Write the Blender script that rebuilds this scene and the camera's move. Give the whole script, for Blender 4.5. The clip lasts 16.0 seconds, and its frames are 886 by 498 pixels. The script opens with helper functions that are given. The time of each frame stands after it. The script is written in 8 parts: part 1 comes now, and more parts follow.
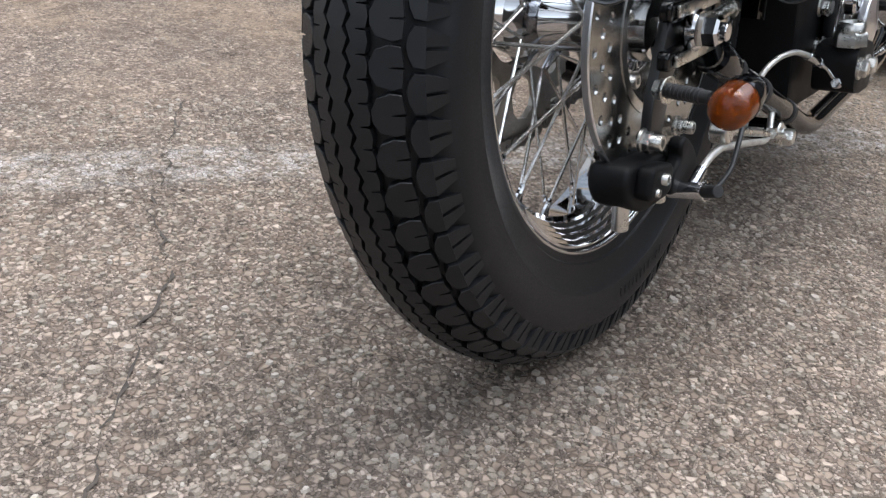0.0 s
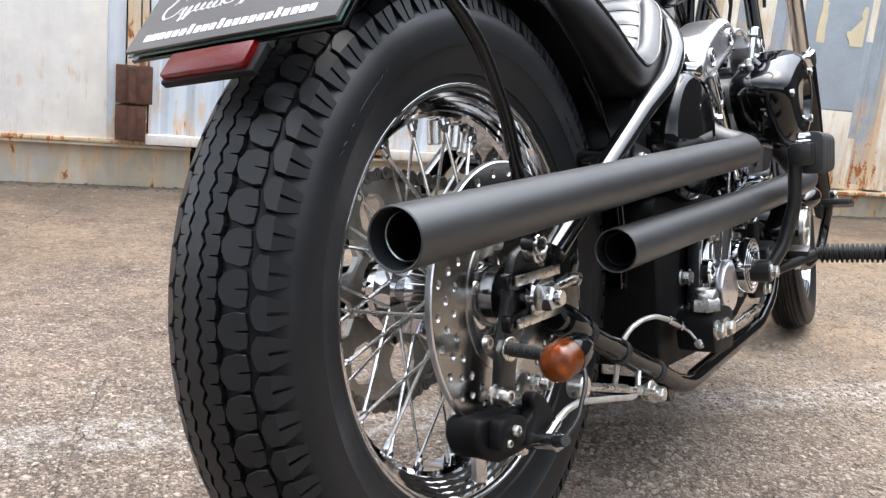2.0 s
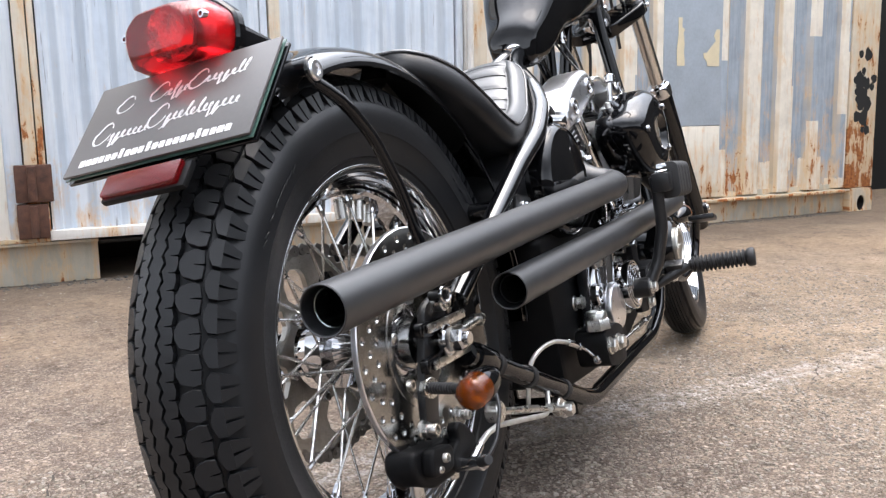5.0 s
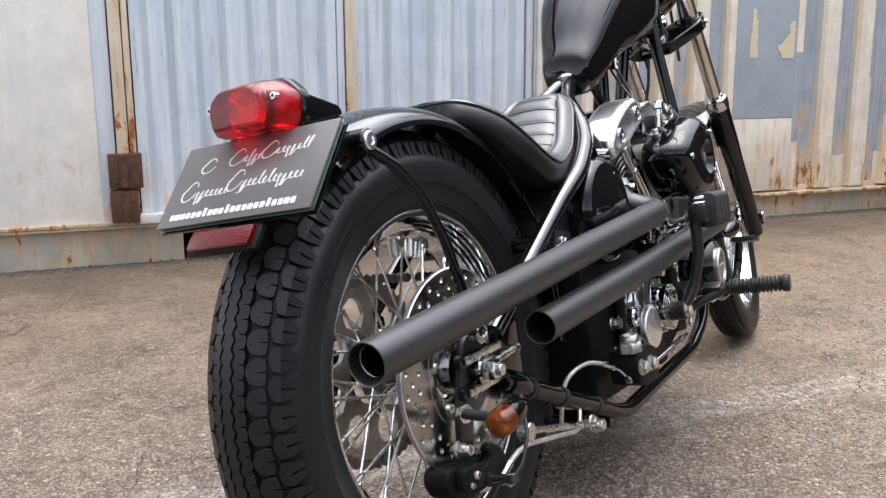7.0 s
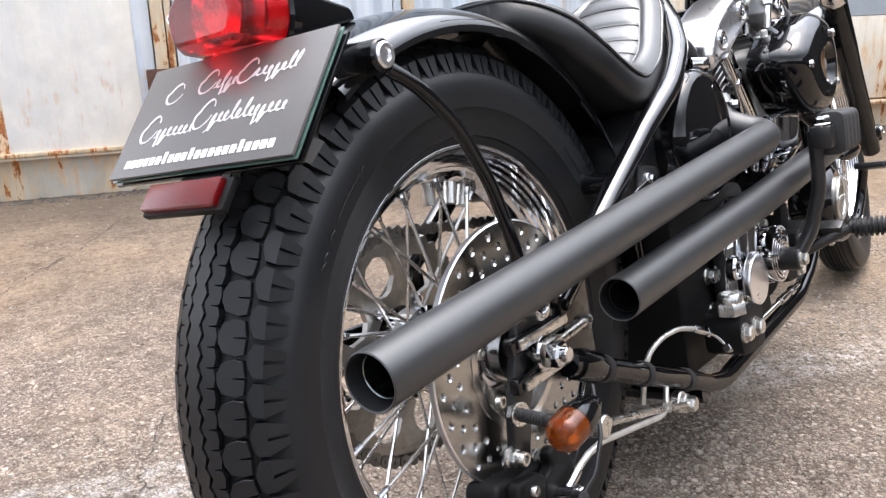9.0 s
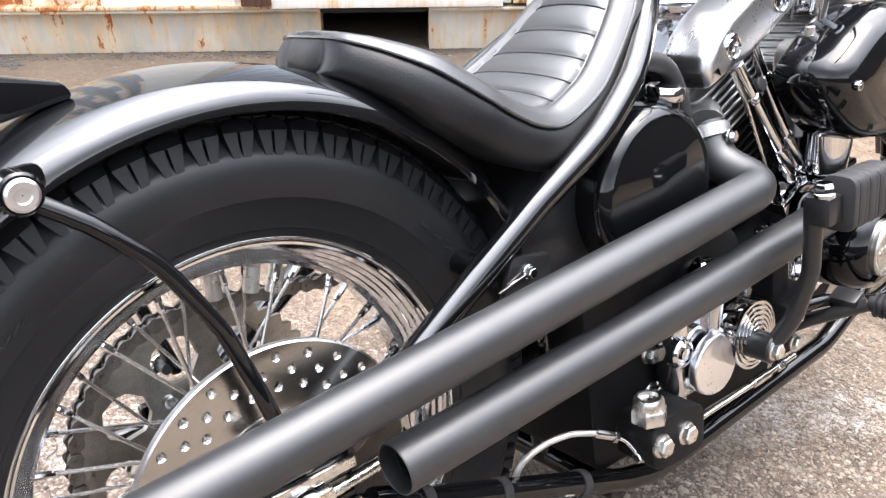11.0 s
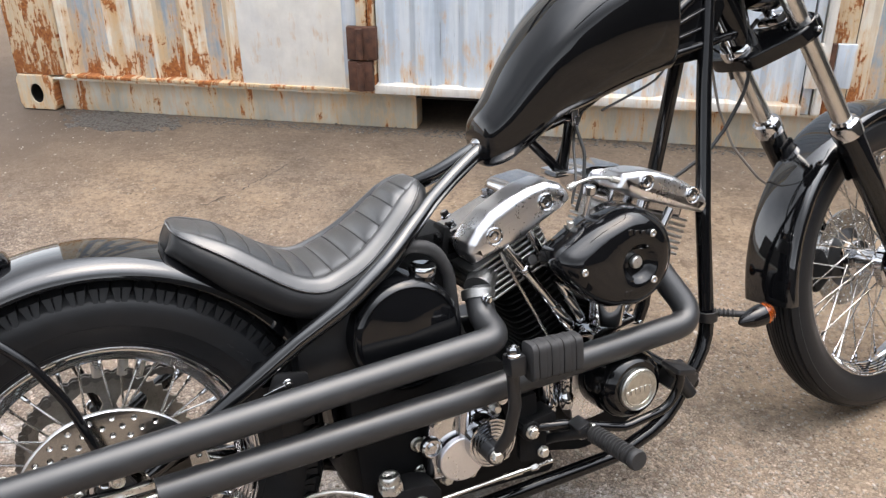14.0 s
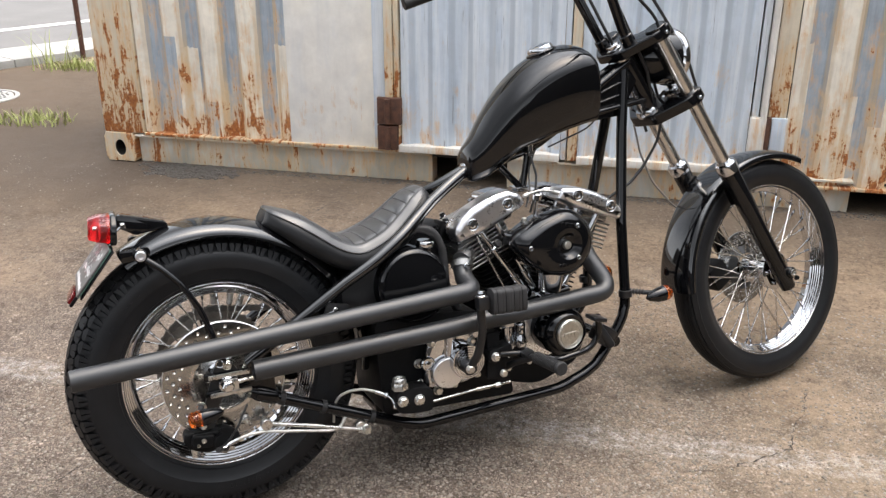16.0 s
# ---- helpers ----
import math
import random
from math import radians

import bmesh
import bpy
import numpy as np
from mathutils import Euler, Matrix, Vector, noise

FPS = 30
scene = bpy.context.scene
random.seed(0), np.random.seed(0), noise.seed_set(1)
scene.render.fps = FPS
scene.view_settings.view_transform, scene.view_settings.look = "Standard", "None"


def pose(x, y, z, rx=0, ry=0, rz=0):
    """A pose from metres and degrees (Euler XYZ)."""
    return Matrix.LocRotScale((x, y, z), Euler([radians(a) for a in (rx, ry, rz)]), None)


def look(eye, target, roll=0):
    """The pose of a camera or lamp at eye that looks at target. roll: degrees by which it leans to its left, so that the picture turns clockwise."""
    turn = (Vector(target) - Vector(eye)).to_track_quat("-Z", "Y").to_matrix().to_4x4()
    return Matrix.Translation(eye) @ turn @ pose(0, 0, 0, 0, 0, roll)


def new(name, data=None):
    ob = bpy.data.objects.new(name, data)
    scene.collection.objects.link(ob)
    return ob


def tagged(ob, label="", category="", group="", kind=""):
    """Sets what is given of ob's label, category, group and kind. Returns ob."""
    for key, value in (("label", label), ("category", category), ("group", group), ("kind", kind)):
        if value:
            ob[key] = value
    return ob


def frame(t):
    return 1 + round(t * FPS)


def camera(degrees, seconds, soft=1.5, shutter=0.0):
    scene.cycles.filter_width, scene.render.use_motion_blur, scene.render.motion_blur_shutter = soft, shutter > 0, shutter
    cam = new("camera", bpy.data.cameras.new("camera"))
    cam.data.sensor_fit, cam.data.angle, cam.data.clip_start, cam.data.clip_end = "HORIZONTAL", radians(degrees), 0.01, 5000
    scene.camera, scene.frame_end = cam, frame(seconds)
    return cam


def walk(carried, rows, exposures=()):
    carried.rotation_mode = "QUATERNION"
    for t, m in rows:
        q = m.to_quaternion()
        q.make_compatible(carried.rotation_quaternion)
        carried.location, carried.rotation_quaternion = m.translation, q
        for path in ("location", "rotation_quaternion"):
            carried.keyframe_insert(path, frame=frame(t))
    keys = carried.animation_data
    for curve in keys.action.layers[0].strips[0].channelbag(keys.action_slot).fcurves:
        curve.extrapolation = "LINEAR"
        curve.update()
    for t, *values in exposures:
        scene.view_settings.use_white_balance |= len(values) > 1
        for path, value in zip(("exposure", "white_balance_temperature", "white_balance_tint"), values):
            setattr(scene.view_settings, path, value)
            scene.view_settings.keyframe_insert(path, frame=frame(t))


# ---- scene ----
# ---------------------------------------------------------------- camera
cam = camera(53.5, 16.0, soft=1.35)
PATH = [
    (0, (-0.318, -0.624, 0.541), (0.286, 0.997, -0.462), 7.1),
    (0.5, (-0.321, -0.693, 0.557), (0.259, 1.046, -0.244), 5.1),
    (1, (-0.287, -0.712, 0.561), (0.321, 1.094, -0.048), 5.3),
    (1.5, (-0.265, -0.714, 0.555), (0.393, 1.112, 0.074), 6.2),
    (2, (-0.25, -0.728, 0.562), (0.426, 1.108, 0.148), 5.6),
    (2.5, (-0.238, -0.73, 0.56), (0.476, 1.103, 0.198), 2.8),
    (3, (-0.233, -0.739, 0.56), (0.54, 1.078, 0.238), -0.6),
    (3.5, (-0.229, -0.745, 0.559), (0.599, 1.051, 0.262), -1.9),
    (3.7, (-0.236, -0.754, 0.559), (0.609, 1.034, 0.262), -1.9),
    (5.8, (-0.32, -0.91, 0.653), (0.531, 0.872, 0.337), -0.5),
    (6, (-0.322, -0.924, 0.668), (0.499, 0.87, 0.343), -0.4),
    (6.5, (-0.318, -0.95, 0.701), (0.427, 0.874, 0.355), -0.2),
    (7, (-0.303, -0.963, 0.711), (0.398, 0.871, 0.333), -0.3),
    (7.5, (-0.275, -0.96, 0.709), (0.394, 0.876, 0.283), -1.0),
    (8, (-0.243, -0.945, 0.695), (0.395, 0.898, 0.251), -1.1),
    (8.2, (-0.234, -0.916, 0.675), (0.383, 0.935, 0.236), -1.1),
    (10.3, (0.031, -0.488, 0.788), (0.342, 1.26, -0.132), -1.9),
    (10.5, (0.086, -0.49, 0.804), (0.343, 1.258, -0.134), -1.1),
    (11, (0.211, -0.514, 0.876), (0.306, 1.243, -0.074), 0.1),
    (11.5, (0.326, -0.496, 0.951), (0.307, 1.271, 0.013), 0.7),
    (12, (0.447, -0.43, 0.986), (0.39, 1.306, -0.005), 1.5),
    (12.5, (0.574, -0.424, 1.017), (0.418, 1.28, -0.018), 1.6),
    (13, (0.673, -0.499, 1.048), (0.374, 1.19, 0.02), 0.5),
    (13.5, (0.716, -0.619, 1.144), (0.364, 1.086, 0.159), -0.6),
    (14, (0.768, -0.789, 1.22), (0.394, 0.953, 0.311), -0.8),
    (14.5, (0.873, -0.925, 1.264), (0.477, 0.844, 0.42), 0.8),
    (15, (0.968, -1.096, 1.302), (0.524, 0.689, 0.518), 0.9),
    (15.5, (0.977, -1.29, 1.322), (0.516, 0.512, 0.584), 0.1),
    (16, (0.982, -1.493, 1.338), (0.545, 0.311, 0.593), 0.0),
]
walk(cam, [(t, look(eye, target, roll)) for t, eye, target, roll in PATH], [(0.0, -0.20, 6400, 9), (0.5, 0.05, 6420, 10), (1.0, 0.14, 6460, 10), (1.5, 0.17, 6520, 10), (3.5, 0.24, 6600, 11), (6.0, -0.08, 6640, 12), (7.0, -0.20, 6640, 12), (8.2, -0.02, 6620, 12), (10.5, 0.78, 6640, 13), (11.0, 0.80, 6680, 13), (12.0, 0.19, 6680, 12), (12.5, 0.10, 6680, 12), (13.5, 0.02, 6800, 11), (15.0, -0.18, 6900, 11), (16.0, -0.34, 6980, 11)])

# ---------------------------------------------------------------- sky and sun
SUN_WAY = Vector((0.18, 0.13, 1.0)).normalized()
world = bpy.data.worlds.new("overcast_sky")
scene.world = world
world.use_nodes = True
wn = world.node_tree.nodes
wl = world.node_tree.links
sky = wn.new("ShaderNodeTexSky")
sky.sky_type = "NISHITA"
sky.sun_disc = False
sky.sun_elevation, sky.sun_rotation = math.asin(SUN_WAY.z), math.atan2(SUN_WAY.x, SUN_WAY.y)
sky.air_density, sky.dust_density, sky.ozone_density = 1.0, 6.0, 0.6
veil = wn.new("ShaderNodeMix")
veil.data_type = "RGBA"
veil.inputs["Factor"].default_value = 0.75
cloud = wn.new("ShaderNodeTexNoise")
cloud.inputs["Scale"].default_value = 2.2
cloud.inputs["Detail"].default_value = 5.0
ramp = wn.new("ShaderNodeValToRGB")
ramp.color_ramp.elements[0].position, ramp.color_ramp.elements[0].color = 0.30, (5.2, 5.85, 6.8, 1)
ramp.color_ramp.elements[1].position, ramp.color_ramp.elements[1].color = 0.72, (10.9, 11.6, 12.6, 1)
wl.new(cloud.outputs["Fac"], ramp.inputs["Fac"])
# an overcast sky with a bright haze at the horizon
heading = wn.new("ShaderNodeTexCoord")
axes = wn.new("ShaderNodeSeparateXYZ")
wl.new(heading.outputs["Generated"], axes.inputs[0])
haze = wn.new("ShaderNodeMapRange")
haze.inputs["From Min"].default_value, haze.inputs["From Max"].default_value = 0.0, 0.50
haze.inputs["To Min"].default_value, haze.inputs["To Max"].default_value = 2.8, 0.95
wl.new(axes.outputs["Z"], haze.inputs["Value"])
# the cloud is brightest round the hidden sun
toward = wn.new("ShaderNodeVectorMath")
toward.operation = "DOT_PRODUCT"
toward.inputs[1].default_value = SUN_WAY
wl.new(heading.outputs["Generated"], toward.inputs[0])
glow = wn.new("ShaderNodeMapRange")
glow.interpolation_type = "SMOOTHERSTEP"
glow.inputs["From Min"].default_value, glow.inputs["From Max"].default_value = 0.48, 0.99
glow.inputs["To Min"].default_value, glow.inputs["To Max"].default_value = 0.0, 4.8
wl.new(toward.outputs["Value"], glow.inputs["Value"])
lift = wn.new("ShaderNodeMath")
lift.operation = "ADD"
wl.new(haze.outputs["Result"], lift.inputs[0])
wl.new(glow.outputs["Result"], lift.inputs[1])
bright = wn.new("ShaderNodeMix")
bright.data_type, bright.blend_type = "RGBA", "MULTIPLY"
bright.inputs["Factor"].default_value = 1.0
wl.new(veil.outputs["Result"], bright.inputs["A"])
wl.new(lift.outputs[0], bright.inputs["B"])
wl.new(sky.outputs["Color"], veil.inputs["A"])
wl.new(ramp.outputs["Color"], veil.inputs["B"])
wl.new(bright.outputs["Result"], wn["Background"].inputs["Color"])
wn["Background"].inputs["Strength"].default_value = 0.146

sun = new("sun", bpy.data.lights.new("sun", "SUN"))
sun.data.energy, sun.data.angle, sun.data.color = 1.0, radians(40), (1.0, 0.97, 0.925)
sun.matrix_world = look((0, 0, 0), -SUN_WAY)

# ---------------------------------------------------------------- materials


class Nodes:
    """A material's node tree, with short calls for the nodes used here."""

    def __init__(self, name):
        self.mat = bpy.data.materials.new(name)
        self.mat.use_nodes = True
        self.t = self.mat.node_tree
        self.bsdf = self.t.nodes["Principled BSDF"]
        self.co = self.t.nodes.new("ShaderNodeTexCoord").outputs["Object"]

    def put(self, socket, value):
        if isinstance(value, bpy.types.NodeSocket):
            self.t.links.new(value, socket)
        else:
            socket.default_value = value

    def scaled(self, s, co=None):
        n = self.t.nodes.new("ShaderNodeMapping")
        n.inputs["Scale"].default_value = s
        self.put(n.inputs["Vector"], co or self.co)
        return n.outputs["Vector"]

    def noise(self, scale, detail=3.0, rough=0.55, co=None, warp=0.0):
        n = self.t.nodes.new("ShaderNodeTexNoise")
        self.put(n.inputs["Vector"], co or self.co)
        n.inputs["Scale"].default_value, n.inputs["Detail"].default_value = scale, detail
        n.inputs["Roughness"].default_value, n.inputs["Distortion"].default_value = rough, warp
        return n.outputs["Fac"]

    def cells(self, scale, out="Color", feature="F1", co=None):
        n = self.t.nodes.new("ShaderNodeTexVoronoi")
        n.feature = feature
        self.put(n.inputs["Vector"], co or self.co)
        n.inputs["Scale"].default_value = scale
        return n.outputs[out]

    def ramp(self, fac, stops):
        n = self.t.nodes.new("ShaderNodeValToRGB")
        e = n.color_ramp.elements
        while len(e) < len(stops):
            e.new(0.5)
        for k, (at, c) in zip(e, stops):
            k.position = at
            k.color = (c, c, c, 1) if isinstance(c, (int, float)) else (*c, 1)
        self.put(n.inputs["Fac"], fac)
        return n.outputs["Color"]

    def mix(self, fac, a, b, blend="MIX"):
        n = self.t.nodes.new("ShaderNodeMix")
        n.data_type, n.blend_type = "RGBA", blend
        self.put(n.inputs["Factor"], fac)
        for key, v in (("A", a), ("B", b)):
            self.put(n.inputs[key], (*v, 1) if isinstance(v, tuple) else v)
        return n.outputs["Result"]

    def math(self, op, a, b=0.0, c=0.0, clamp=False):
        n = self.t.nodes.new("ShaderNodeMath")
        n.operation, n.use_clamp = op, clamp
        for i, v in enumerate((a, b, c)):
            self.put(n.inputs[i], v)
        return n.outputs[0]

    def xyz(self, co=None):
        n = self.t.nodes.new("ShaderNodeSeparateXYZ")
        self.put(n.inputs[0], co or self.co)
        return n.outputs[0], n.outputs[1], n.outputs[2]

    def join(self, x, y, z):
        n = self.t.nodes.new("ShaderNodeCombineXYZ")
        for i, v in enumerate((x, y, z)):
            self.put(n.inputs[i], v)
        return n.outputs[0]

    def band(self, v, lo, hi, soft=0.01):
        """1 where lo < v < hi."""
        up = self.math("MULTIPLY_ADD", v, 1 / soft, -lo / soft + 0.5, clamp=True)
        down = self.math("MULTIPLY_ADD", v, -1 / soft, hi / soft + 0.5, clamp=True)
        return self.math("MULTIPLY", up, down)

    def bump(self, height, strength=0.3, distance=0.001):
        n = self.t.nodes.new("ShaderNodeBump")
        n.inputs["Strength"].default_value, n.inputs["Distance"].default_value = strength, distance
        self.put(n.inputs["Height"], height)
        old = self.bsdf.inputs["Normal"]
        if old.is_linked:
            self.t.links.new(old.links[0].from_socket, n.inputs["Normal"])
        self.t.links.new(n.outputs["Normal"], old)

    def set(self, **kw):
        names = {"color": "Base Color", "rough": "Roughness", "metal": "Metallic", "coat": "Coat Weight", "coat_rough": "Coat Roughness",
                 "spec": "Specular IOR Level", "trans": "Transmission Weight", "ior": "IOR", "sheen": "Sheen Weight", "alpha": "Alpha"}
        for k, v in kw.items():
            self.put(self.bsdf.inputs[names[k]], (*v, 1) if isinstance(v, tuple) else v)
        return self


def surface(name, color, rough, metal=0.0, vary=0.15, scale=14.0, grain=300.0, relief=0.0, rough_vary=0.12, **kw):
    """A plain material with stains at one scale, grain at another, and fine relief."""
    m = Nodes(name)
    big, small = m.noise(scale, 4.0), m.noise(grain, 2.0)
    both = m.math("ADD", m.math("MULTIPLY", big, 0.65), m.math("MULTIPLY", small, 0.35))
    dark = tuple(c * (1 - vary) for c in color)
    light = tuple(min(1.0, c * (1 + vary)) for c in color)
    m.set(color=m.ramp(both, [(0.32, dark), (0.68, light)]), metal=metal, **kw)
    m.set(rough=m.ramp(both, [(0.3, max(0.02, rough - rough_vary * rough)), (0.7, min(1.0, rough + rough_vary * rough))]))
    if relief:
        m.bump(small, 0.5, relief)
    return m.mat


m = Nodes("black_gloss_paint")
m.set(color=m.ramp(m.noise(6, 4.0), [(0.35, (0.0026, 0.0028, 0.0034)), (0.65, (0.0042, 0.0044, 0.0052))]), rough=m.ramp(m.noise(40, 4.0), [(0.35, 0.03), (0.7, 0.06)]), spec=0.42)
m.bump(m.noise(9, 2.0, warp=0.6), 0.07, 0.004)
BLACK = m.mat
# same black as above, specular doubled to brighten sky reflections on rails and fenders
m = Nodes("bright_sheen_black_paint")
m.set(color=m.ramp(m.noise(6, 4.0), [(0.35, (0.0026, 0.0028, 0.0034)), (0.65, (0.0042, 0.0044, 0.0052))]), rough=m.ramp(m.noise(30, 5.0), [(0.35, 0.035), (0.7, 0.075)]), spec=0.85)
m.bump(m.noise(9, 2.0, warp=0.6), 0.05, 0.004)
SHEEN_BLACK = m.mat
SATIN = surface("satin_black_paint", (0.009, 0.0092, 0.0102), 0.32, vary=0.3, scale=30, grain=700, relief=0.00003)
CAST_BLACK = surface("black_cast_metal", (0.0055, 0.0056, 0.0062), 0.55, vary=0.4, scale=40, grain=900, relief=0.0002, spec=0.15)
PIPE = surface("matt_black_exhaust_coating", (0.0150, 0.0160, 0.0178), 0.42, vary=0.12, scale=18, grain=1500, relief=0.00004, spec=0.66)
CHROME = surface("chrome", (0.55, 0.555, 0.57), 0.055, 1.0, vary=0.05, scale=20, grain=400, rough_vary=0.5)
POLISHED = surface("polished_aluminium", (0.79, 0.79, 0.81), 0.29, 1.0, vary=0.05, scale=12, grain=260, rough_vary=0.12)
ALLOY = surface("cast_aluminium", (0.55, 0.55, 0.54), 0.42, 1.0, vary=0.18, scale=35, grain=900, relief=0.00025)
HEAD_ALLOY = surface("dull_head_alloy", (0.32, 0.32, 0.315), 0.45, 1.0, vary=0.25, scale=35, grain=900, relief=0.0003)
DULL_ROCKER = surface("dulled_rocker_alloy", (0.42, 0.42, 0.43), 0.13, 1.0, vary=0.2, scale=25, grain=300)
STEEL = surface("stainless_steel", (0.60, 0.59, 0.57), 0.24, 1.0, vary=0.12, scale=40, grain=900)
ZINC = surface("zinc_plated_steel", (0.62, 0.61, 0.58), 0.28, 1.0, vary=0.15, scale=60, grain=900, relief=0.00005)
CHAIN_STEEL = surface("oiled_chain_steel", (0.16, 0.15, 0.14), 0.42, 1.0, vary=0.4, scale=60, grain=500, relief=0.0001)
RUBBER = surface("black_rubber", (0.018, 0.018, 0.019), 0.62, vary=0.35, scale=60, grain=900, relief=0.00015, spec=0.4)
BRAID = surface("braided_hose", (0.62, 0.61, 0.58), 0.35, 0.8, vary=0.25, scale=60, grain=1800, relief=0.0004)
CABLE = surface("black_cable_sheath", (0.015, 0.015, 0.015), 0.4, vary=0.3)
GREY_CABLE = surface("grey_cable_sheath", (0.22, 0.20, 0.18), 0.4, vary=0.2)
LINER = surface("bare_pipe_steel", (0.24, 0.27, 0.265), 0.26, 1.0, vary=0.5, scale=40)
LETTER = surface("white_lettering", (0.62, 0.62, 0.62), 0.45, vary=0.1)


def tyre_rubber():
    m = Nodes("tyre_rubber")
    dust = m.noise(22, 5.0, 0.65)
    grit = m.noise(700, 2.0)
    m.set(color=m.ramp(dust, [(0.35, (0.0070, 0.0076, 0.0088)), (0.62, (0.0098, 0.0104, 0.0118)), (0.8, (0.0175, 0.0177, 0.0182))]))
    m.set(rough=m.ramp(grit, [(0.3, 0.36), (0.7, 0.50)]), spec=0.28)
    m.bump(grit, 0.4, 0.00015)
    return m.mat


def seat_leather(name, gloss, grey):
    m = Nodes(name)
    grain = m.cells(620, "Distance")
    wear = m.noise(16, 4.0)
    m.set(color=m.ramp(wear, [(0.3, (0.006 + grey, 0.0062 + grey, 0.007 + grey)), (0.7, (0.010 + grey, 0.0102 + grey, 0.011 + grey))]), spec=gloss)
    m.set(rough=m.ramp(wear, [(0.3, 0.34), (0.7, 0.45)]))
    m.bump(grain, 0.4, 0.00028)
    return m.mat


def brushed_disc():
    m = Nodes("brushed_disc_steel")
    x, y, z = m.xyz()
    r = m.math("POWER", m.math("ADD", m.math("POWER", m.math("SUBTRACT", x, 0.114), 2.0), m.math("POWER", m.math("SUBTRACT", z, 0.33), 2.0)), 0.5)
    rings = m.noise(900, 2.0, co=m.join(r, 0.0, 0.0))
    m.set(color=m.ramp(rings, [(0.3, (0.34, 0.34, 0.335)), (0.7, (0.40, 0.40, 0.39))]), metal=1.0)
    m.set(rough=m.ramp(rings, [(0.3, 0.17), (0.7, 0.24)]))
    m.bump(rings, 0.05, 0.00003)
    return m.mat


def lens(name, color):
    m = Nodes(name)
    ribs = m.noise(400, 1.0, co=m.scaled((0.2, 1.0, 3.0)))
    m.set(color=color, rough=0.04, spec=0.5, trans=0.90, ior=1.45)
    m.bump(ribs, 0.3, 0.0006)
    return m.mat


TYRE, LEATHER, DISC = tyre_rubber(), seat_leather("black_leather", 0.24, 0.0), brushed_disc()
# same leather for the cushion, greyer and glossier to put sky sheen on top
PANEL_LEATHER = seat_leather("bright_top_black_leather", 1.0, 0.007)
RED_LENS = lens("red_lens", (0.72, 0.008, 0.012))
AMBER_LENS = lens("amber_lens", (0.80, 0.17, 0.018))
PLATE = surface("dark_grey_plate", (0.085, 0.080, 0.078), 0.38, vary=0.12, scale=20)
GLASS_EDGE = surface("green_acrylic_edge", (0.06, 0.11, 0.095), 0.15, vary=0.2)
BADGE = surface("cast_badge_silver", (0.55, 0.54, 0.50), 0.35, 1.0, vary=0.2, scale=90, relief=0.0002)


